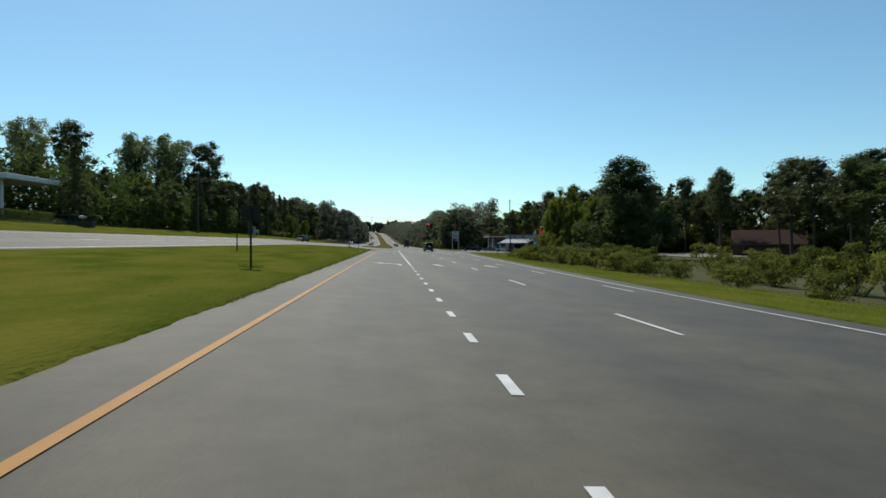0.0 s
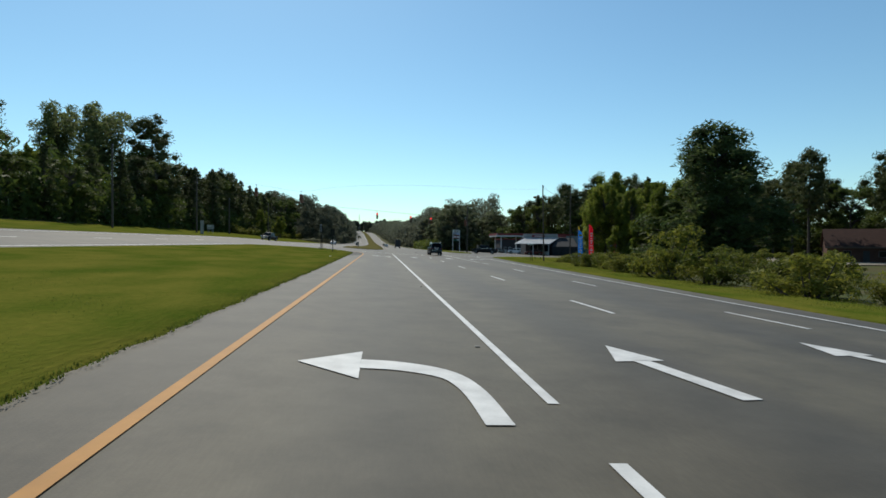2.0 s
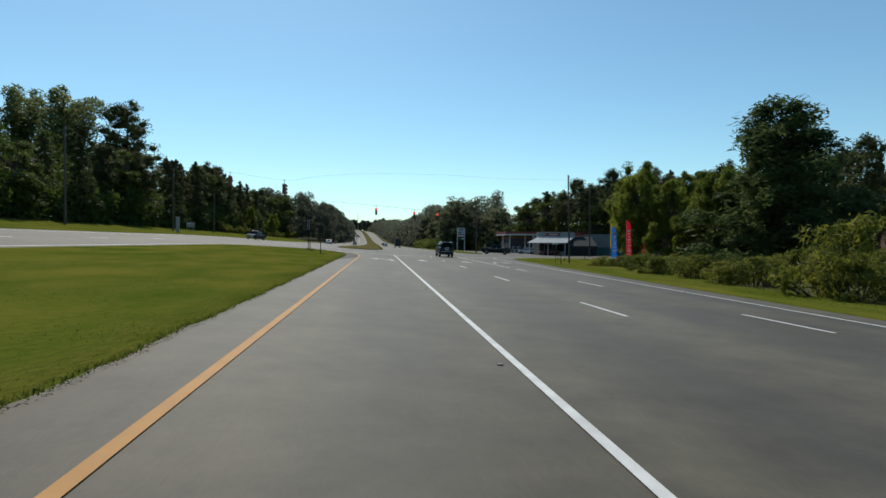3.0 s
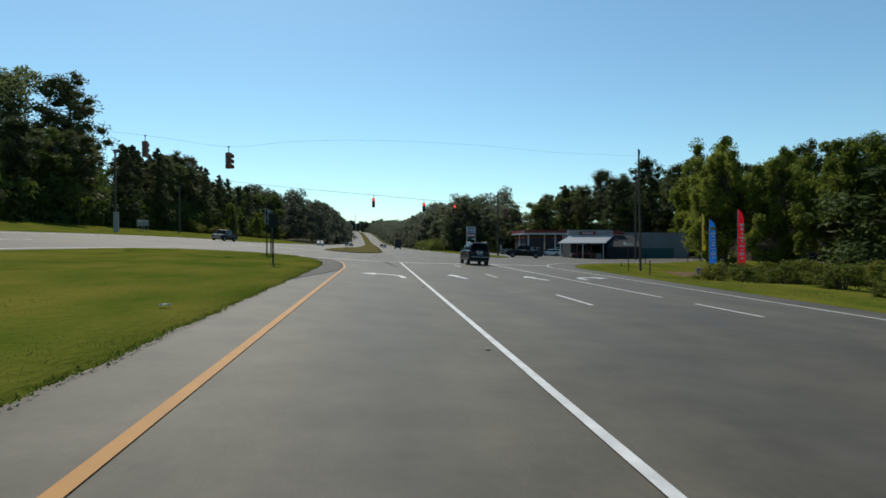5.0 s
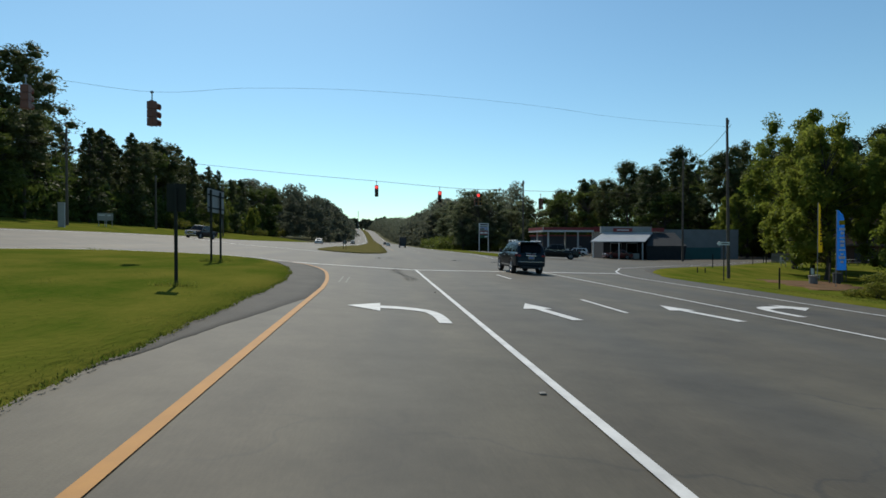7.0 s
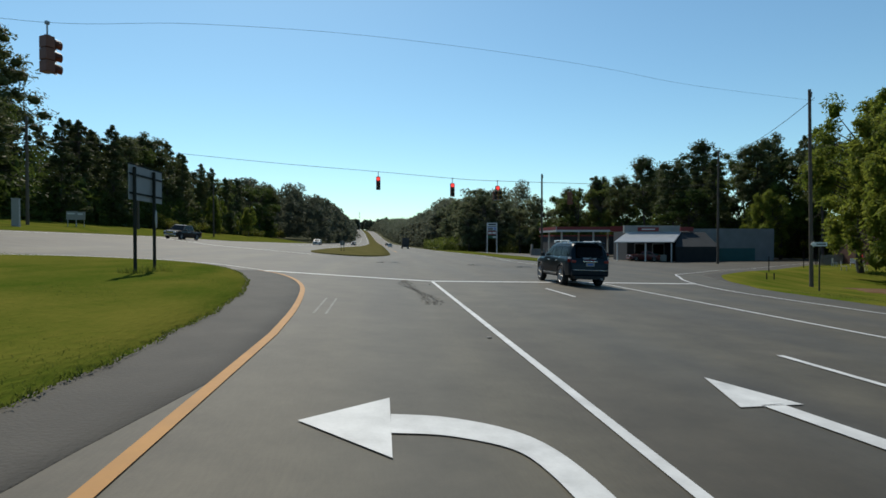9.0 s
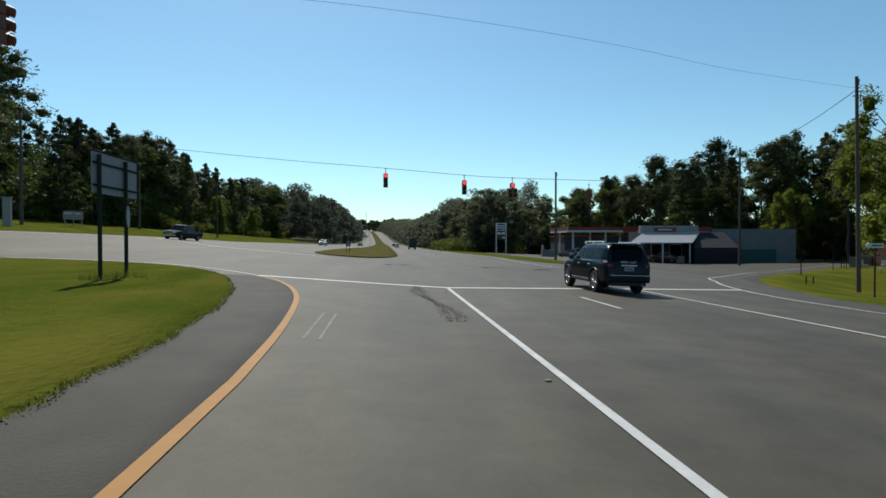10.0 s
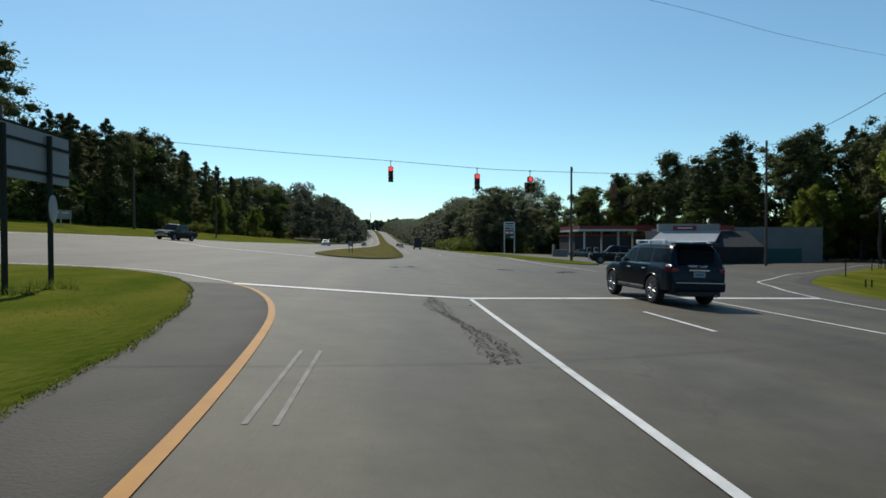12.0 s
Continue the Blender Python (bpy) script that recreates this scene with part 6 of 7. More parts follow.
feather_flag(30.3, 113.1, 5.5, FLAG_RED, "tall red advertising flag with white lettering", 12)
feather_flag(30.0, 116.8, 4.75, FLAG_BLUE, "tall blue advertising flag with white lettering", 8)
feather_flag(31.0, 119.6, 5.5, FLAG_YELLOW, "narrow yellow advertising flag with dark lettering", 20, 0.42, 2.4)
feather_flag(46.0, 141.0, 4.4, FLAG_RED, "red advertising flag under the bright trees", 15)


# ---- shop, filling station ----
Z0 = -1.62
shop = new("shop_building")
shop.location, shop.scale = (0, 0, Z0), (1, 1, 1.07)
bm = bmesh.new()
box(bm, 36.2, 46.4, 171.6, 176.5, -0.3, 4.3, 0.0)
part("wall", bm, WALL_DARK, shop)
bm = bmesh.new()
box(bm, 46.4, 60.4, 172.0, 188, -0.3, 4.75, 0.0)
part("side_wall", bm, WALL_GREY, shop, "long grey painted block wall")
bm = bmesh.new()
box(bm, 46.4, 57.2, 171.965, 171.998, -0.1, 1.9)
part("wall_band", bm, WALL_TEAL, shop)
bm = bmesh.new()
box(bm, 35.6, 44.4, 171.2, 171.7, 4.15, 5.15, 0.02)
par = part("parapet", bm, PARAPET_WHITE, shop, "weathered white parapet")
bm = bmesh.new()
box(bm, 37.7, 41.0, 171.1, 171.2, 4.35, 4.9, 0.01)
part("sign_panel", bm, RED_PANEL, par)
bm = bmesh.new()
box(bm, 38.3, 40.4, 171.085, 171.098, 4.54, 4.7)
part("lettering_bar", bm, SIGN_WHITE, par)
bm = bmesh.new()
box(bm, 44.55, 46.6, 171.2, 171.55, 4.35, 4.95, 0.02)
part("sign_panel", bm, RED_PANEL, shop, "small red sign panel on the roof edge")
bm = bmesh.new()
box(bm, 35.5, 44.5, 171.08, 171.2, 4.13, 4.24, 0.01)
part("parapet_trim", bm, METAL_WHITE, shop, "white trim over the awning")
bm = bmesh.new()
vs = [bm.verts.new(p) for p in ((36.0, 171.2, 4.1), (44.6, 171.2, 4.1), (41.0, 166.6, 2.75), (32.0, 166.6, 2.75))]
f = bm.faces.new(vs)
g = bmesh.ops.extrude_face_region(bm, geom=[f])
bmesh.ops.translate(bm, verts=[v for v in g["geom"] if isinstance(v, bmesh.types.BMVert)], vec=(0, 0, 0.12))
aw = part("awning", bm, METAL_ROOF, shop, "sloping grey metal awning")
for k in range(19):
    bm = bmesh.new()
    xa, xb = 36.1 + k * 0.468, 32.1 + k * 0.49
    tube(bm, (xa, 171.25, 4.24), (xb, 166.65, 2.89), 0.025, 4)
    part("seam", bm, METAL_ROOF, aw)
for x in (32.6, 36.8, 40.7):
    bm = bmesh.new()
    box(bm, x - 0.07, x + 0.07, 166.75, 166.89, -0.1, 2.78)
    part("awning_post", bm, METAL_WHITE, shop)
bm = bmesh.new()
top = [(44.3, 171.5, 4.25), (48.6, 171.5, 4.25)]
low = [(41.6, 167.4, 2.2), (48.4, 167.4, 2.2)]
vs = [bm.verts.new(p) for p in (top[0], top[1], low[1], low[0])]
vb = [bm.verts.new(p) for p in ((44.0, 171.95, -0.1), (48.6, 171.95, -0.1), (48.2, 167.7, -0.1), (41.9, 167.7, -0.1))]
bm.faces.new(vs), bm.faces.new(vb[::-1]), bm.faces.new((vs[3], vs[2], vb[2], vb[3])), bm.faces.new((vs[0], vs[3], vb[3], vb[0])), bm.faces.new((vs[2], vs[1], vb[1], vb[2])), bm.faces.new((vs[1], vs[0], vb[0], vb[1]))
part("lean_to", bm, SLATE, shop, "dark sloping lean-to roof")
for x in (37.4, 40.2):
    bm = bmesh.new()
    box(bm, x, x + 1.9, 171.52, 171.6, 0.7, 2.6, 0.01)
    win = part("window", bm, METAL_WHITE, shop)
    bm = bmesh.new()
    box(bm, x + 0.08, x + 1.82, 171.5, 171.53, 0.78, 2.52)
    part("pane", bm, CAR_GLASS, win)
for i, (x0, x1, h) in enumerate(((36.4, 37.4, 0.9), (40.9, 41.9, 1.1), (39.6, 40.6, 1.3))):
    bm = bmesh.new()
    box(bm, x0, x1, 170.4, 171.2, -0.05, h, 0.03)
    ob = tagged(part("outdoor_chest", bm, (RED_PANEL, METAL_WHITE, WALL_TEAL)[i]), "storage chest standing before the shopfront", "chest")
    ob.location = (0, 0, Z0)
tagged(shop, "low roadside shop with a sloping metal awning and grey side wall", "shop")

canopy = new("station_canopy")
canopy.location = (0, 0, Z0 + 0.6)
bm = bmesh.new()
box(bm, 36.0, 60.5, 205, 217, 4.75, 5.0)
part("roof", bm, METAL_WHITE, canopy)
for x0, x1, y0, y1 in ((35.9, 60.6, 204.85, 205.0), (35.75, 35.9, 204.85, 217.1)):
    bm = bmesh.new()
    box(bm, x0, x1, y0, y1, 4.55, 5.6)
    fascia = part("fascia", bm, METAL_WHITE, canopy)
    bm = bmesh.new()
    if x1 - x0 > 2:
        box(bm, x0, x1, y0 - 0.03, y0 - 0.004, 4.95, 5.6)
        box(bm, 47.6, 50.6, y0 - 0.12, y0 - 0.035, 4.6, 5.75)
    else:
        box(bm, x0 - 0.03, x0 - 0.004, y0, y1, 4.95, 5.6)
    part("red_band", bm, RED_PANEL, fascia)
for x in (37.5, 44.5, 51.5, 58.5):
    for y in (206.5, 215.5):
        bm = bmesh.new()
        box(bm, x - 0.16, x + 0.16, y - 0.16, y + 0.16, -0.7, 4.8, 0.02)
        part("column", bm, METAL_WHITE, canopy)
tagged(canopy, "filling station canopy with a red and white fascia on white columns", "canopy")
for x in (39.5, 41.0, 46.0, 51.5):
    root = new("fuel_pump")
    root.location = (x, 209.5, Z0)
    bm = bmesh.new()
    box(bm, -0.4, 0.4, -0.25, 0.25, -0.05, 1.9, 0.04)
    part("body", bm, METAL_WHITE, root)
    bm = bmesh.new()
    box(bm, -0.34, 0.34, -0.28, -0.24, 1.1, 1.75, 0.01)
    part("display", bm, WALL_DARK, root)
    tagged(root, "white fuel pump with a dark display", "fuel pump", "fuel pumps")
bm = bmesh.new()
box(bm, 34.6, 37.4, 196.4, 197.0, -0.1, 1.3, 0.03)
box(bm, 34.7, 35.0, 196.3, 197.1, -0.1, 2.2, 0.03)
ob = tagged(part("timber_bin", bm, WEATHERED), "weathered timber bin beside the forecourt", "bin")
ob.location = (-6.5, 0, gz(29, 196.7))
station = new("station_shop")
station.location = (0, 0, Z0)
bm = bmesh.new()
box(bm, 42, 64, 226, 238, -0.3, 4.4)
part("wall", bm, WALL_DARK, station)
bm = bmesh.new()
box(bm, 41.7, 64.3, 225.7, 238.3, 4.4, 4.68, 0.02)
part("roof_edge", bm, RED_PANEL, station)
tagged(station, "dark filling station shop behind the pumps", "shop")

# canopy of the station on the opposing side
lc = new("station_canopy")
lc.matrix_basis = pose(-54.0, 80.0, gz(-49.4, 80), 0, 0, -4)
bm = bmesh.new()
box(bm, -11, 6.8, -5, 5, 4.35, 5.05, 0.12)
part("roof", bm, METAL_WHITE, lc)
for x in (-5.0, 0.2, 4.6):
    bm = bmesh.new()
    box(bm, x - 0.15, x + 0.15, -3.2, -2.9, -0.5, 4.4, 0.02)
    part("column", bm, METAL_WHITE, lc)
tagged(lc, "pale flat canopy of the filling station across the road", "canopy")
for x, y in ((-55.5, 77.5), (-52.0, 77.3)):
    bm = bmesh.new()
    box(bm, -0.4, 0.4, -0.25, 0.25, -0.3, 1.7, 0.04)
    box(bm, -0.5, 0.5, -0.3, 0.3, 1.7, 1.85, 0.02)
    ob = part("fuel_pump", bm, METAL_WHITE)
    ob.location = (x, y, gz(x, y))
    tagged(ob, "pale fuel pump under the canopy", "fuel pump", "fuel pumps")
rack = new("stock_rack")
rack.matrix_basis = pose(-42.0, 80.5, gz(-42, 80.5), 0, 0, -8)
for k in range(7):
    bm = bmesh.new()
    box(bm, -1.9 + k * 0.55, -1.45 + k * 0.55, -0.2, 0.2, -0.15, 0.75, 0.03)
    part("crate", bm, WALL_DARK, rack)
bm = bmesh.new()
bmesh.ops.create_uvsphere(bm, u_segments=16, v_segments=8, radius=0.5, matrix=Matrix.Translation((0.2, 0, 1.3)) @ Matrix.Diagonal((1.1, 0.7, 0.5, 1)))
part("dome", bm, METAL_WHITE, rack)
bm = bmesh.new()
box(bm, -2.6, -0.7, -0.6, 0.6, 1.5, 1.62, 0.03)
tube(bm, (-1.65, 0, -0.1), (-1.65, 0, 1.5), 0.04, 8)
part("parasol", bm, WALL_DARK, rack)
bm = bmesh.new()
box(bm, 0.7, 2.3, -0.6, 0.6, 1.4, 1.52, 0.03)
tube(bm, (1.5, 0, -0.1), (1.5, 0, 1.45), 0.04, 8)
part("parasol", bm, WALL_DARK, rack)
tagged(rack, "low stand of dark goods under flat parasols", "stand")
hedge_rng = np.random.default_rng(91)
hedge = new("hedge")
hedge.location = (-43.6, 69.0, gz(-43.6, 69.0))
for k in range(5):
    n_leaf = 2600
    hp = hedge_rng.uniform(-1, 1, (n_leaf, 3)) * (0.55, 1.55, 0.6)
    face = hedge_rng.integers(0, 3, n_leaf)
    hp[face == 0, 0], hp[face == 1, 2] = 0.55 * np.sign(hp[face == 0, 0]), 0.6
    hp += hedge_rng.normal(0, 0.05, (n_leaf, 3)) + (0, -6 + 3 * k, 0.62)
    hv, hf = leaf_quads(hedge_rng, hp, 0.09)
    ob = new("clipped_bush", fast_mesh("clipped_bush", hv, hf, LEAF_A))
    ob.parent = hedge
tagged(hedge, "low clipped dark-green hedge along the station forecourt", "hedge")
# bare earth and clutter by the flags
tagged(sheet("bare_earth", lambda y: 25.6 + 0.35 * (y - 113) + ragged(y, 0.25), lambda y: 30.5 + 0.45 * (y - 113) + ragged(y * 1.3, 0.4), steps(113, 124, 0.5), DIRT, 0.09, 8, skirt=0.06), "reddish bare earth under the flags", "bare earth", kind="structure")
for x, y, h, m in ((31.0, 120.0, 0.6, WEATHERED), (34.5, 121.8, 0.8, WALL_DARK)):
    bm = bmesh.new()
    bmesh.ops.create_cone(bm, cap_ends=True, segments=14, radius1=0.26, radius2=0.3, depth=h, matrix=Matrix.Translation((0, 0, h / 2)))
    bmesh.ops.create_cone(bm, cap_ends=True, segments=14, radius1=0.32, radius2=0.32, depth=0.05, matrix=Matrix.Translation((0, 0, h)))
    ob = part("barrel", bm, m)
    ob.location = (x, y, gz(x, y) + 0.06)
    tagged(ob, "small barrel standing among the roadside flags", "barrel", "barrels by the flags")
# yard behind the flags
tagged(sheet("gravel_lot", lambda y: 64 + 0.5 * (y - 118) * (y > 150), lambda y: 96, steps(112, 172, 3), PALE_GRAVEL, 0.03, 8, skirt=0.05), "pale gravel lot before the houses", "gravel lot", kind="structure")


def house(x, y, turn, w, d, eave, ridge, label, roof_mat=ROOF_RED, wall_mat=BRICK_WALL):
    """A low house with its ridge along its front."""
    root = new("house")
    root.matrix_basis = pose(x, y, gz(x, y), 0, 0, turn)
    bm = bmesh.new()
    prof = [(0, -0.3), (0, eave), (d / 2, ridge - 0.12), (d, eave), (d, -0.3)]
    l = [bm.verts.new((-w / 2, a, b)) for a, b in prof]
    r = [bm.verts.new((w / 2, a, b)) for a, b in prof]
    bm.faces.new(l), bm.faces.new(r[::-1])
    for i in range(5):
        j = (i + 1) % 5
        bm.faces.new((l[i], r[i], r[j], l[j]))
    part("wall", bm, wall_mat, root)
    for s in (0, 1):
        bm = bmesh.new()
        y0, y1 = (-0.5, d / 2) if s == 0 else (d + 0.5, d / 2)
        k = (ridge - eave) / (d / 2) * 0.5
        pts = [(-w / 2 - 0.4, y0, eave - k), (w / 2 + 0.4, y0, eave - k), (w / 2 + 0.4, y1, ridge), (-w / 2 - 0.4, y1, ridge)]
        f = bm.faces.new([bm.verts.new(p) for p in pts])
        g = bmesh.ops.extrude_face_region(bm, geom=[f])
        bmesh.ops.translate(bm, verts=[v for v in g["geom"] if isinstance(v, bmesh.types.BMVert)], vec=(0, 0, 0.16))
        part("roof", bm, roof_mat, root)
    bm = bmesh.new()
    box(bm, -w / 2 - 0.4, w / 2 + 0.4, -0.56, -0.5, eave - 0.5, eave - 0.2, 0.01)
    part("gutter", bm, POLE_WOOD, root)
    for wx in (-w * 0.3, w * 0.05, w * 0.33):
        bm = bmesh.new()
        box(bm, wx - 0.6, wx + 0.6, -0.05, 0.02, 0.95, 2.1, 0.01)
        win = part("window", bm, WEATHERED, root)
        bm = bmesh.new()
        box(bm, wx - 0.53, wx + 0.53, -0.065, -0.04, 1.02, 2.03)
        part("pane", bm, CAR_GLASS, win)
    bm = bmesh.new()
    box(bm, -w * 0.14, -w * 0.14 + 0.95, -0.05, 0.02, -0.05, 2.05, 0.01)
    part("door", bm, WALL_DARK, root)
    return tagged(root, label, "house")


house(65.5, 152, -6, 11.5, 8, 2.9, 6.2, "low brown house with a dull red roof under trees")
house(88, 124, -35, 15, 8, 3.0, 6.0, "low brown house with a red-brown roof beyond the shrubs")


def picnic_table(x, y, turn):
    root = new("picnic_table")
    root.matrix_basis = pose(x, y, gz(x, y), 0, 0, turn)
    for k in range(5):
        bm = bmesh.new()
        box(bm, -0.95, 0.95, -0.37 + k * 0.15, -0.24 + k * 0.15, 0.72, 0.76, 0.006)
        part("tabletop_plank", bm, WEATHERED, root)
    for s in (-0.7, 0.7):
        bm = bmesh.new()
        box(bm, -0.95, 0.95, s - 0.13, s + 0.13, 0.42, 0.46, 0.006)
        part("bench", bm, WEATHERED, root)
        bm = bmesh.new()
        tube(bm, (s, -0.72, -0.05), (s, -0.2, 0.72), 0.045, 6)
        tube(bm, (s, 0.72, -0.05), (s, 0.2, 0.72), 0.045, 6)
        tube(bm, (s, -0.75, 0.4), (s, 0.75, 0.4), 0.035, 6)
        part("leg_frame", bm, WEATHERED, root)
    return tagged(root, "weathered grey picnic table in the yard", "picnic table", "picnic tables")


picnic_table(57.5, 146, 10), picnic_table(61.0, 144, -5)


def garden_chair(x, y, turn):
    root = new("garden_chair")
    root.matrix_basis = pose(x, y, gz(x, y) + 0.05, 0, 0, turn)
    bm = bmesh.new()
    box(bm, -0.27, 0.27, -0.25, 0.25, 0.4, 0.44, 0.012)
    part("seat", bm, METAL_WHITE, root)
    bm = bmesh.new()
    for k in range(4):
        box(bm, -0.25 + k * 0.13, -0.14 + k * 0.13, 0.24, 0.27, 0.42, 0.95, 0.008)
    box(bm, -0.27, 0.27, 0.235, 0.275, 0.9, 0.98, 0.01)
    part("backrest", bm, METAL_WHITE, root)
    for lx in (-0.24, 0.24):
        for ly in (-0.22, 0.22):
            bm = bmesh.new()
            box(bm, lx - 0.025, lx + 0.025, ly - 0.025, ly + 0.025, -0.08, 0.4, 0.006)
            part("leg", bm, METAL_WHITE, root)
    return tagged(root, "white garden chair on the grass by the fence", "garden chair", "garden chairs")


garden_chair(46.0, 142.5, 50), garden_chair(47.3, 141.6, -20)
for x, y, h in ((35.0, 122.5, 1.5), (36.3, 123.7, 1.4), (33.7, 121.6, 1.6), (38.0, 125.2, 1.5), (39.6, 126.6, 1.4)):
    bm = bmesh.new()
    tube(bm, (0, 0, -0.3), (0.02, 0, h), 0.055, 8, 0.05)
    ob = part("timber_post", bm, POLE_WOOD)
    ob.location = (x, y, gz(x, y))
    tagged(ob, "dark round timber post in the yard", "post", "timber posts in the yard")
park(vehicle("car", 4.6, 1.8, 1.65, 2.65, "wagon", 0.34, CAR_BLACK), 59.0, 141.5, 82, "dark car parked under the trees", "car")
park(vehicle("car", 4.5, 1.8, 1.5, 2.65, "sedan", 0.34, CAR_GREY), 64.5, 138.8, 86, "dark grey car parked under the trees", "car")
garden_chair(52.6, 151.2, 30), garden_chair(54.2, 150.4, -40), garden_chair(38.4, 128.6, 75)
fence = new("picket_fence")
fence_a, fence_b = Vector((53.0, 153.6)), Vector((62.5, 160.2))
fence_dir = (fence_b - fence_a).normalized()
fence.matrix_basis = pose(fence_a.x, fence_a.y, gz(fence_a.x, fence_a.y), 0, 0, math.degrees(math.atan2(fence_dir.y, fence_dir.x)))
bm = bmesh.new()
box(bm, -0.05, 0.05, -0.012, 0.012, 0.05, 1.3)
picket = part("picket", bm, WEATHERED, fence)
for k in range(1, 56):
    ob = new("picket", picket.data)
    ob.parent = fence
    ob.location = (k * 0.205, 0, 0.05 * math.sin(k * 2.3))
for z in (0.35, 1.0):
    bm = bmesh.new()
    box(bm, -0.1, 11.4, 0.014, 0.06, z, z + 0.09)
    part("rail", bm, WEATHERED, fence)
for k in range(6):
    bm = bmesh.new()
    box(bm, k * 2.25 - 0.05, k * 2.25 + 0.05, 0.062, 0.16, -0.3, 1.35)
    part("fence_post", bm, WEATHERED, fence)
tagged(fence, "weathered pale picket fence along the side road", "fence")


# ---- grass blades on the median and the verge ----
def grass(name, n, x_of, y0, y1, label, seed, h=0.11, wide=0.02):
    rng = np.random.default_rng(seed)
    y = y0 + (y1 - y0) * rng.random(n)
    u = rng.random(n)
    x = np.array([x_of(a, b) for a, b in zip(y, u)])
    clump = 0.6 + 0.8 * (np.sin(x * 1.3 + 3 * np.sin(y * 0.31)) * np.sin(y * 0.9) * 0.5 + 0.5)
    z = np.array([gz(a, b) for a, b in zip(x, y)]) + 0.03
    a = rng.uniform(0, 2 * math.pi, n)
    hh = h * clump * rng.uniform(0.5, 1.3, n)
    dx, dy = np.cos(a) * wide, np.sin(a) * wide
    lx, ly = rng.normal(0, 0.5, n) * hh, rng.normal(0, 0.5, n) * hh
    p0, p1, p2 = np.stack([x - dx, y - dy, z], 1), np.stack([x + dx, y + dy, z], 1), np.stack([x + lx, y + ly, z + hh], 1)
    vs = np.stack([p0, p1, p2], 1).reshape(-1, 3)
    return tagged(new(name, fast_mesh(name, vs, np.arange(3 * n).reshape(-1, 3), BLADE)), label, "grass", kind="stuff")


grass("median_grass", 95000, lambda y, u: med_side(y) + 0.05 - 9 * u ** 1.8, 12, 115.5, "mown grass blades on the median", 6, 0.042, 0.012)
for k, (tx, ty) in enumerate(((-5.9, 24.6), (-11.9, 44.9), (-5.6, 96.8), (-8.1, 108.4), (-8.05, 109.8))):
    grass("weed_tuft", 260, lambda y, u: tx + 0.9 * (u - 0.5) * (1 + 0.3 * math.sin(9 * y)), ty - 0.35, ty + 0.35, "tall unmown grass tuft on the median", 30 + k, 0.2, 0.01)
grass("verge_grass", 50000, lambda y, u: float(np.interp(y, (10, 112), (11.3, 15.9))) + 4.5 * u, 10, 112, "rough grass blades along the verge", 5, 0.06, 0.013)


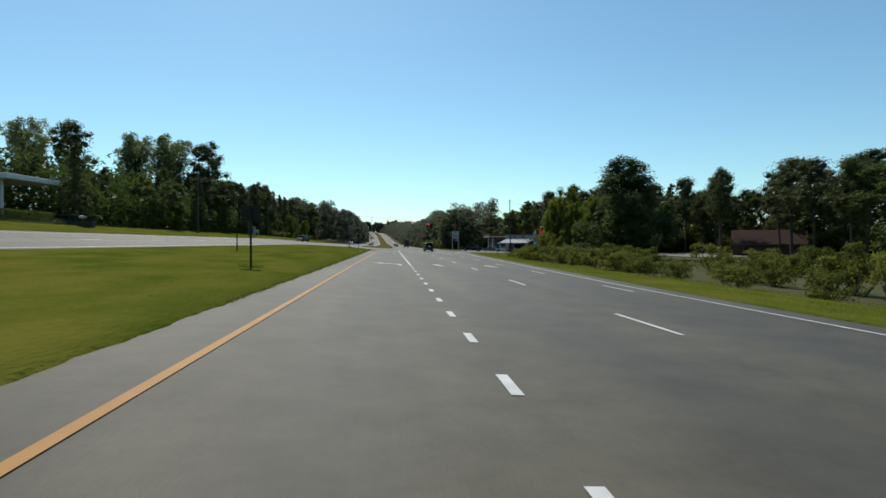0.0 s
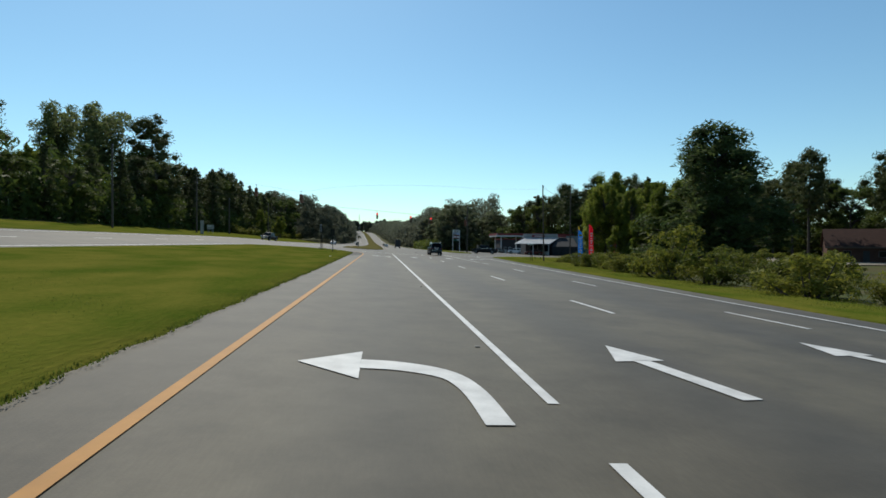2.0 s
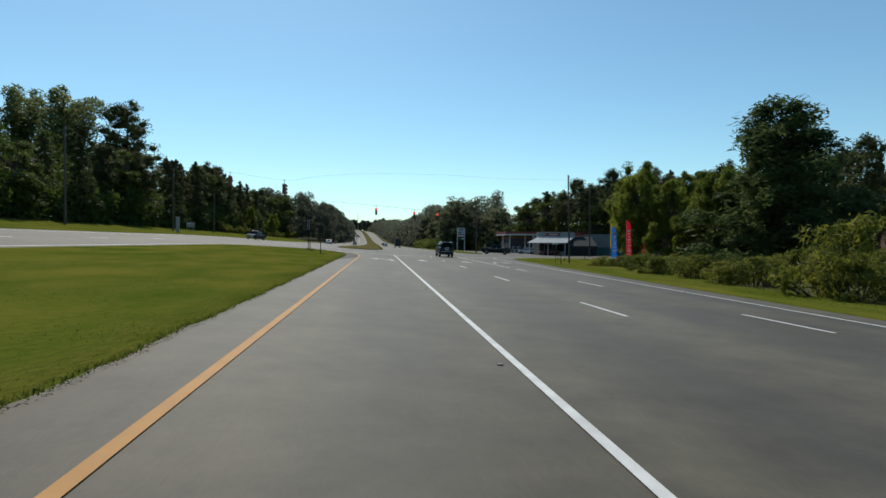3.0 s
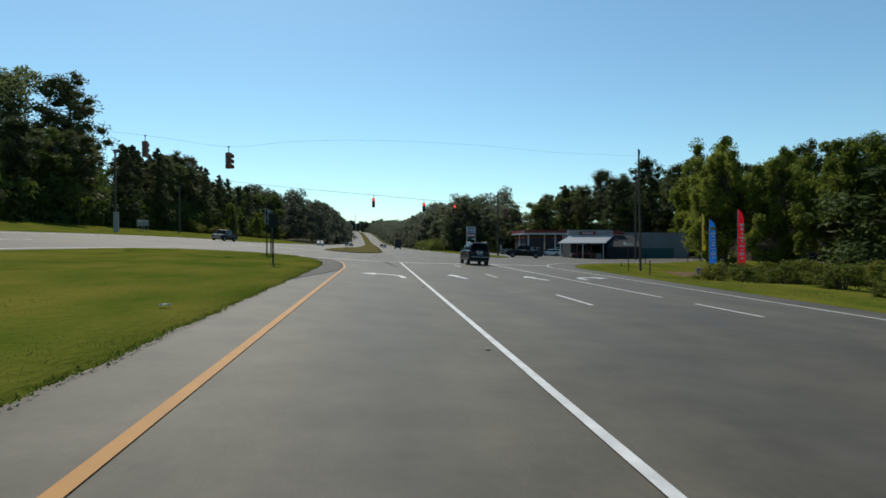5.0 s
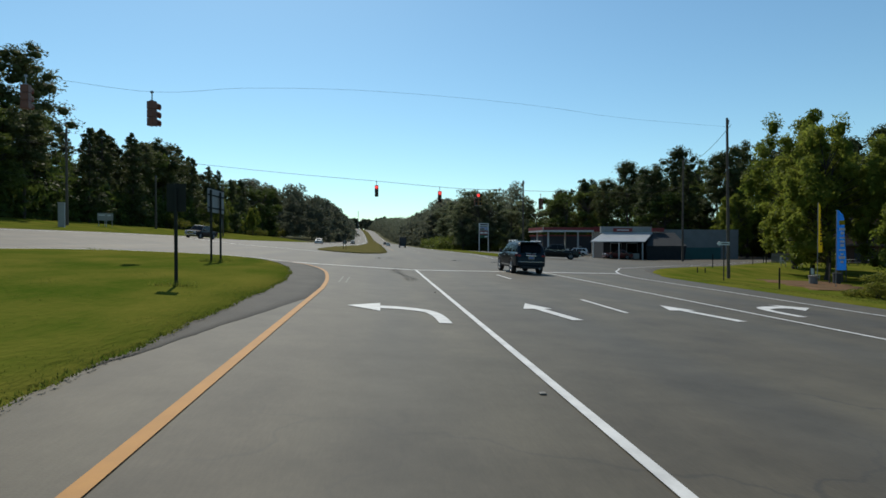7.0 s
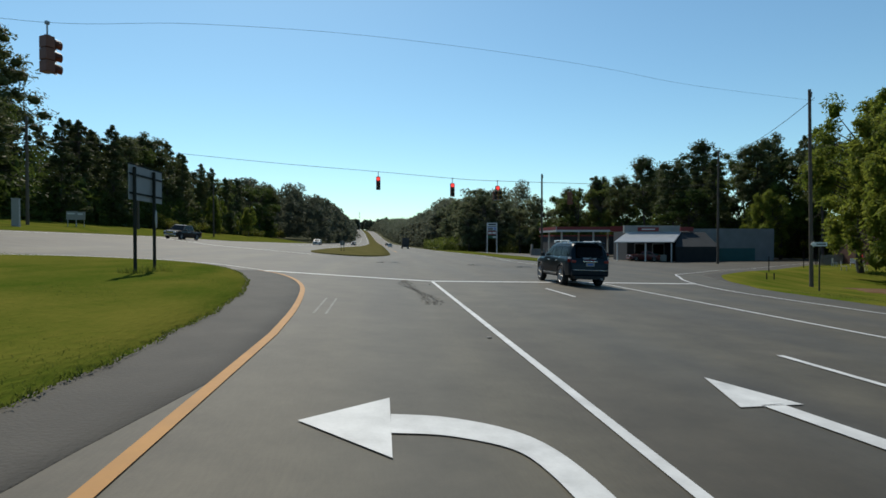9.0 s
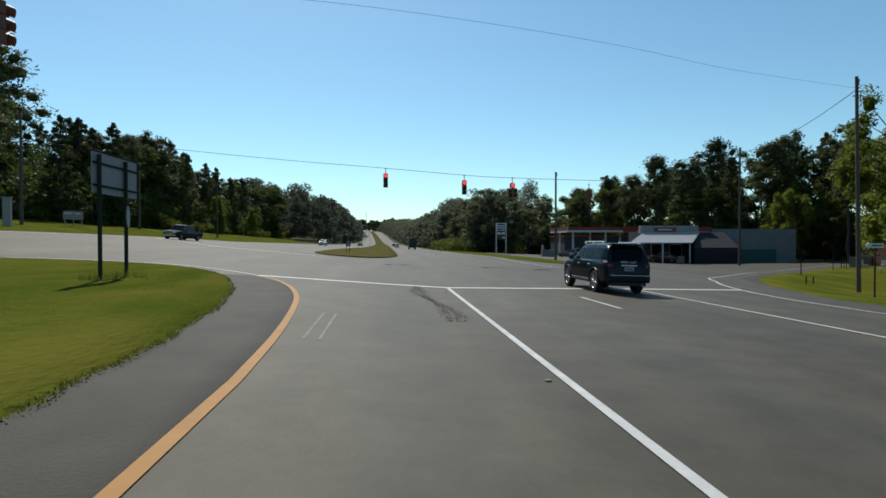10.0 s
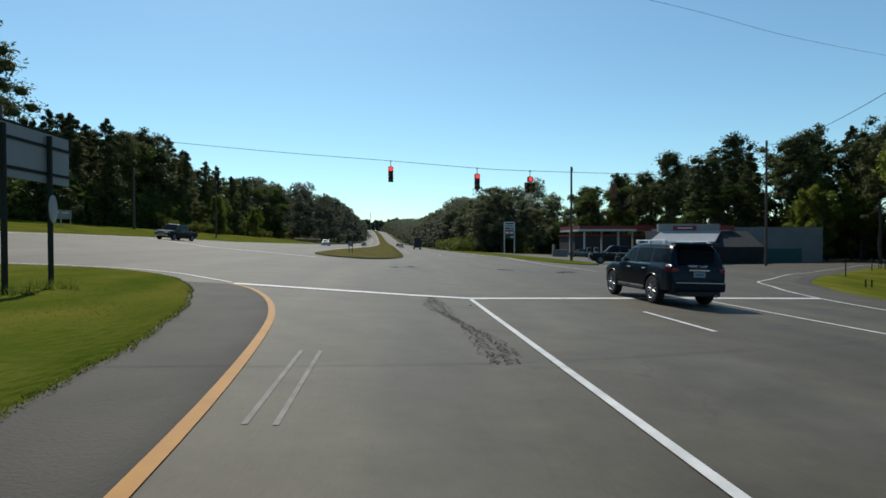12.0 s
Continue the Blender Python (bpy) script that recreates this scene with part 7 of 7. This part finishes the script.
# strip of crazed asphalt before the stop line: a net of fine cracks
crack_rng = np.random.default_rng(4)
rows, cols, cell = 92, 6, 0.1
net = {}
for i in range(rows):
    for j in range(cols):
        k = i / rows
        net[i, j] = (0.62 - 0.4 * k + 0.12 * math.sin(7 * k) + (j - 2.5 + 0.5 * (i % 2)) * cell * (0.7 + 0.4 * math.sin(11 * k)) + crack_rng.normal(0, 0.026), 104.2 + i * cell + crack_rng.normal(0, 0.026))
cv, cf = [], []
for (i, j), a in net.items():
    for b in (net.get((i + 1, j)), net.get((i, j + 1)) if (i + j) % 2 else net.get((i + 1, j + (1 if i % 2 else -1)))):
        if b is None or crack_rng.random() < 0.22:
            continue
        d = Vector((b[0] - a[0], b[1] - a[1]))
        w = Vector((d.y, -d.x)).normalized() * crack_rng.uniform(0.003, 0.009)
        n0 = len(cv)
        for (px, py), sgn in ((a, 1), (a, -1), (b, -1), (b, 1)):
            qx, qy = px + sgn * w.x, py + sgn * w.y
            cv.append((qx, qy, gz(qx, qy) + 0.006))
        cf.append((n0, n0 + 1, n0 + 2, n0 + 3))
tagged(mesh_object("cracked_asphalt", cv, cf, CRACK), "net of dark cracks in the worn asphalt", "cracks", kind="structure")
# faint tyre marks of turning traffic, pale remains of an old marking, low reflectors beside the lane line
for pts in ([(0.6, 118), (0.5, 124), (-0.6, 131), (-3.2, 138), (-8, 144)], [(2.2, 118), (2.1, 125), (1.0, 133), (-2.0, 140.5), (-7.4, 147)], [(3.9, 119), (4.0, 135), (3.9, 160)], [(11.0, 122), (11.8, 128), (14.0, 134), (18.5, 139.5)], [(-13, 121), (-8, 124.5), (2, 127.5), (14, 131), (24, 137)], [(-12, 124.5), (-6, 128), (3, 131.5), (15, 135)]):
    marking(curved(pts, 6), 0.24, TYRE_MARK, "faint dark tyre mark across the crossing", "tyre_mark", 0.004)
for x in (-1.96, -1.72):
    marking([(x, 101.6), (x - 0.03, 104.6)], 0.05, WORN_PAINT, "worn pale remains of an old road marking", "worn_marking", 0.005)
for k in range(7):
    bm = bmesh.new()
    box(bm, -0.036, 0.036, -0.036, 0.036, 0.0, 0.016, 0.006)
    ob = part("road_reflector", bm, WORN_PAINT)
    ob.location = (1.14, 41.5 + 11.6 * k, gz(1.14, 41.5 + 11.6 * k) + 0.004)
    tagged(ob, "small low reflector stuck to the asphalt", "road reflector", "reflectors beside the lane line")
bm = bmesh.new()
sheet_rows = []
for i in range(5):
    sheet_rows.append([bm.verts.new((-0.1 + 0.05 * i, -0.06 + 0.04 * j, 0.02 + 0.05 * abs(math.sin(2.1 * i + 1.3 * j)))) for j in range(4)])
for r0, r1 in zip(sheet_rows, sheet_rows[1:]):
    for j in range(3):
        bm.faces.new((r0[j], r1[j], r1[j + 1], r0[j + 1]))
bmesh.ops.solidify(bm, geom=bm.faces[:], thickness=0.004)
litter = part("litter", bm, SIGN_WHITE)
litter.matrix_basis = pose(-4.3, 78.9, gz(-4.3, 78.9) + 0.07, 0, 0, 25)
tagged(litter, "crumpled white paper lying on the grass", "litter")
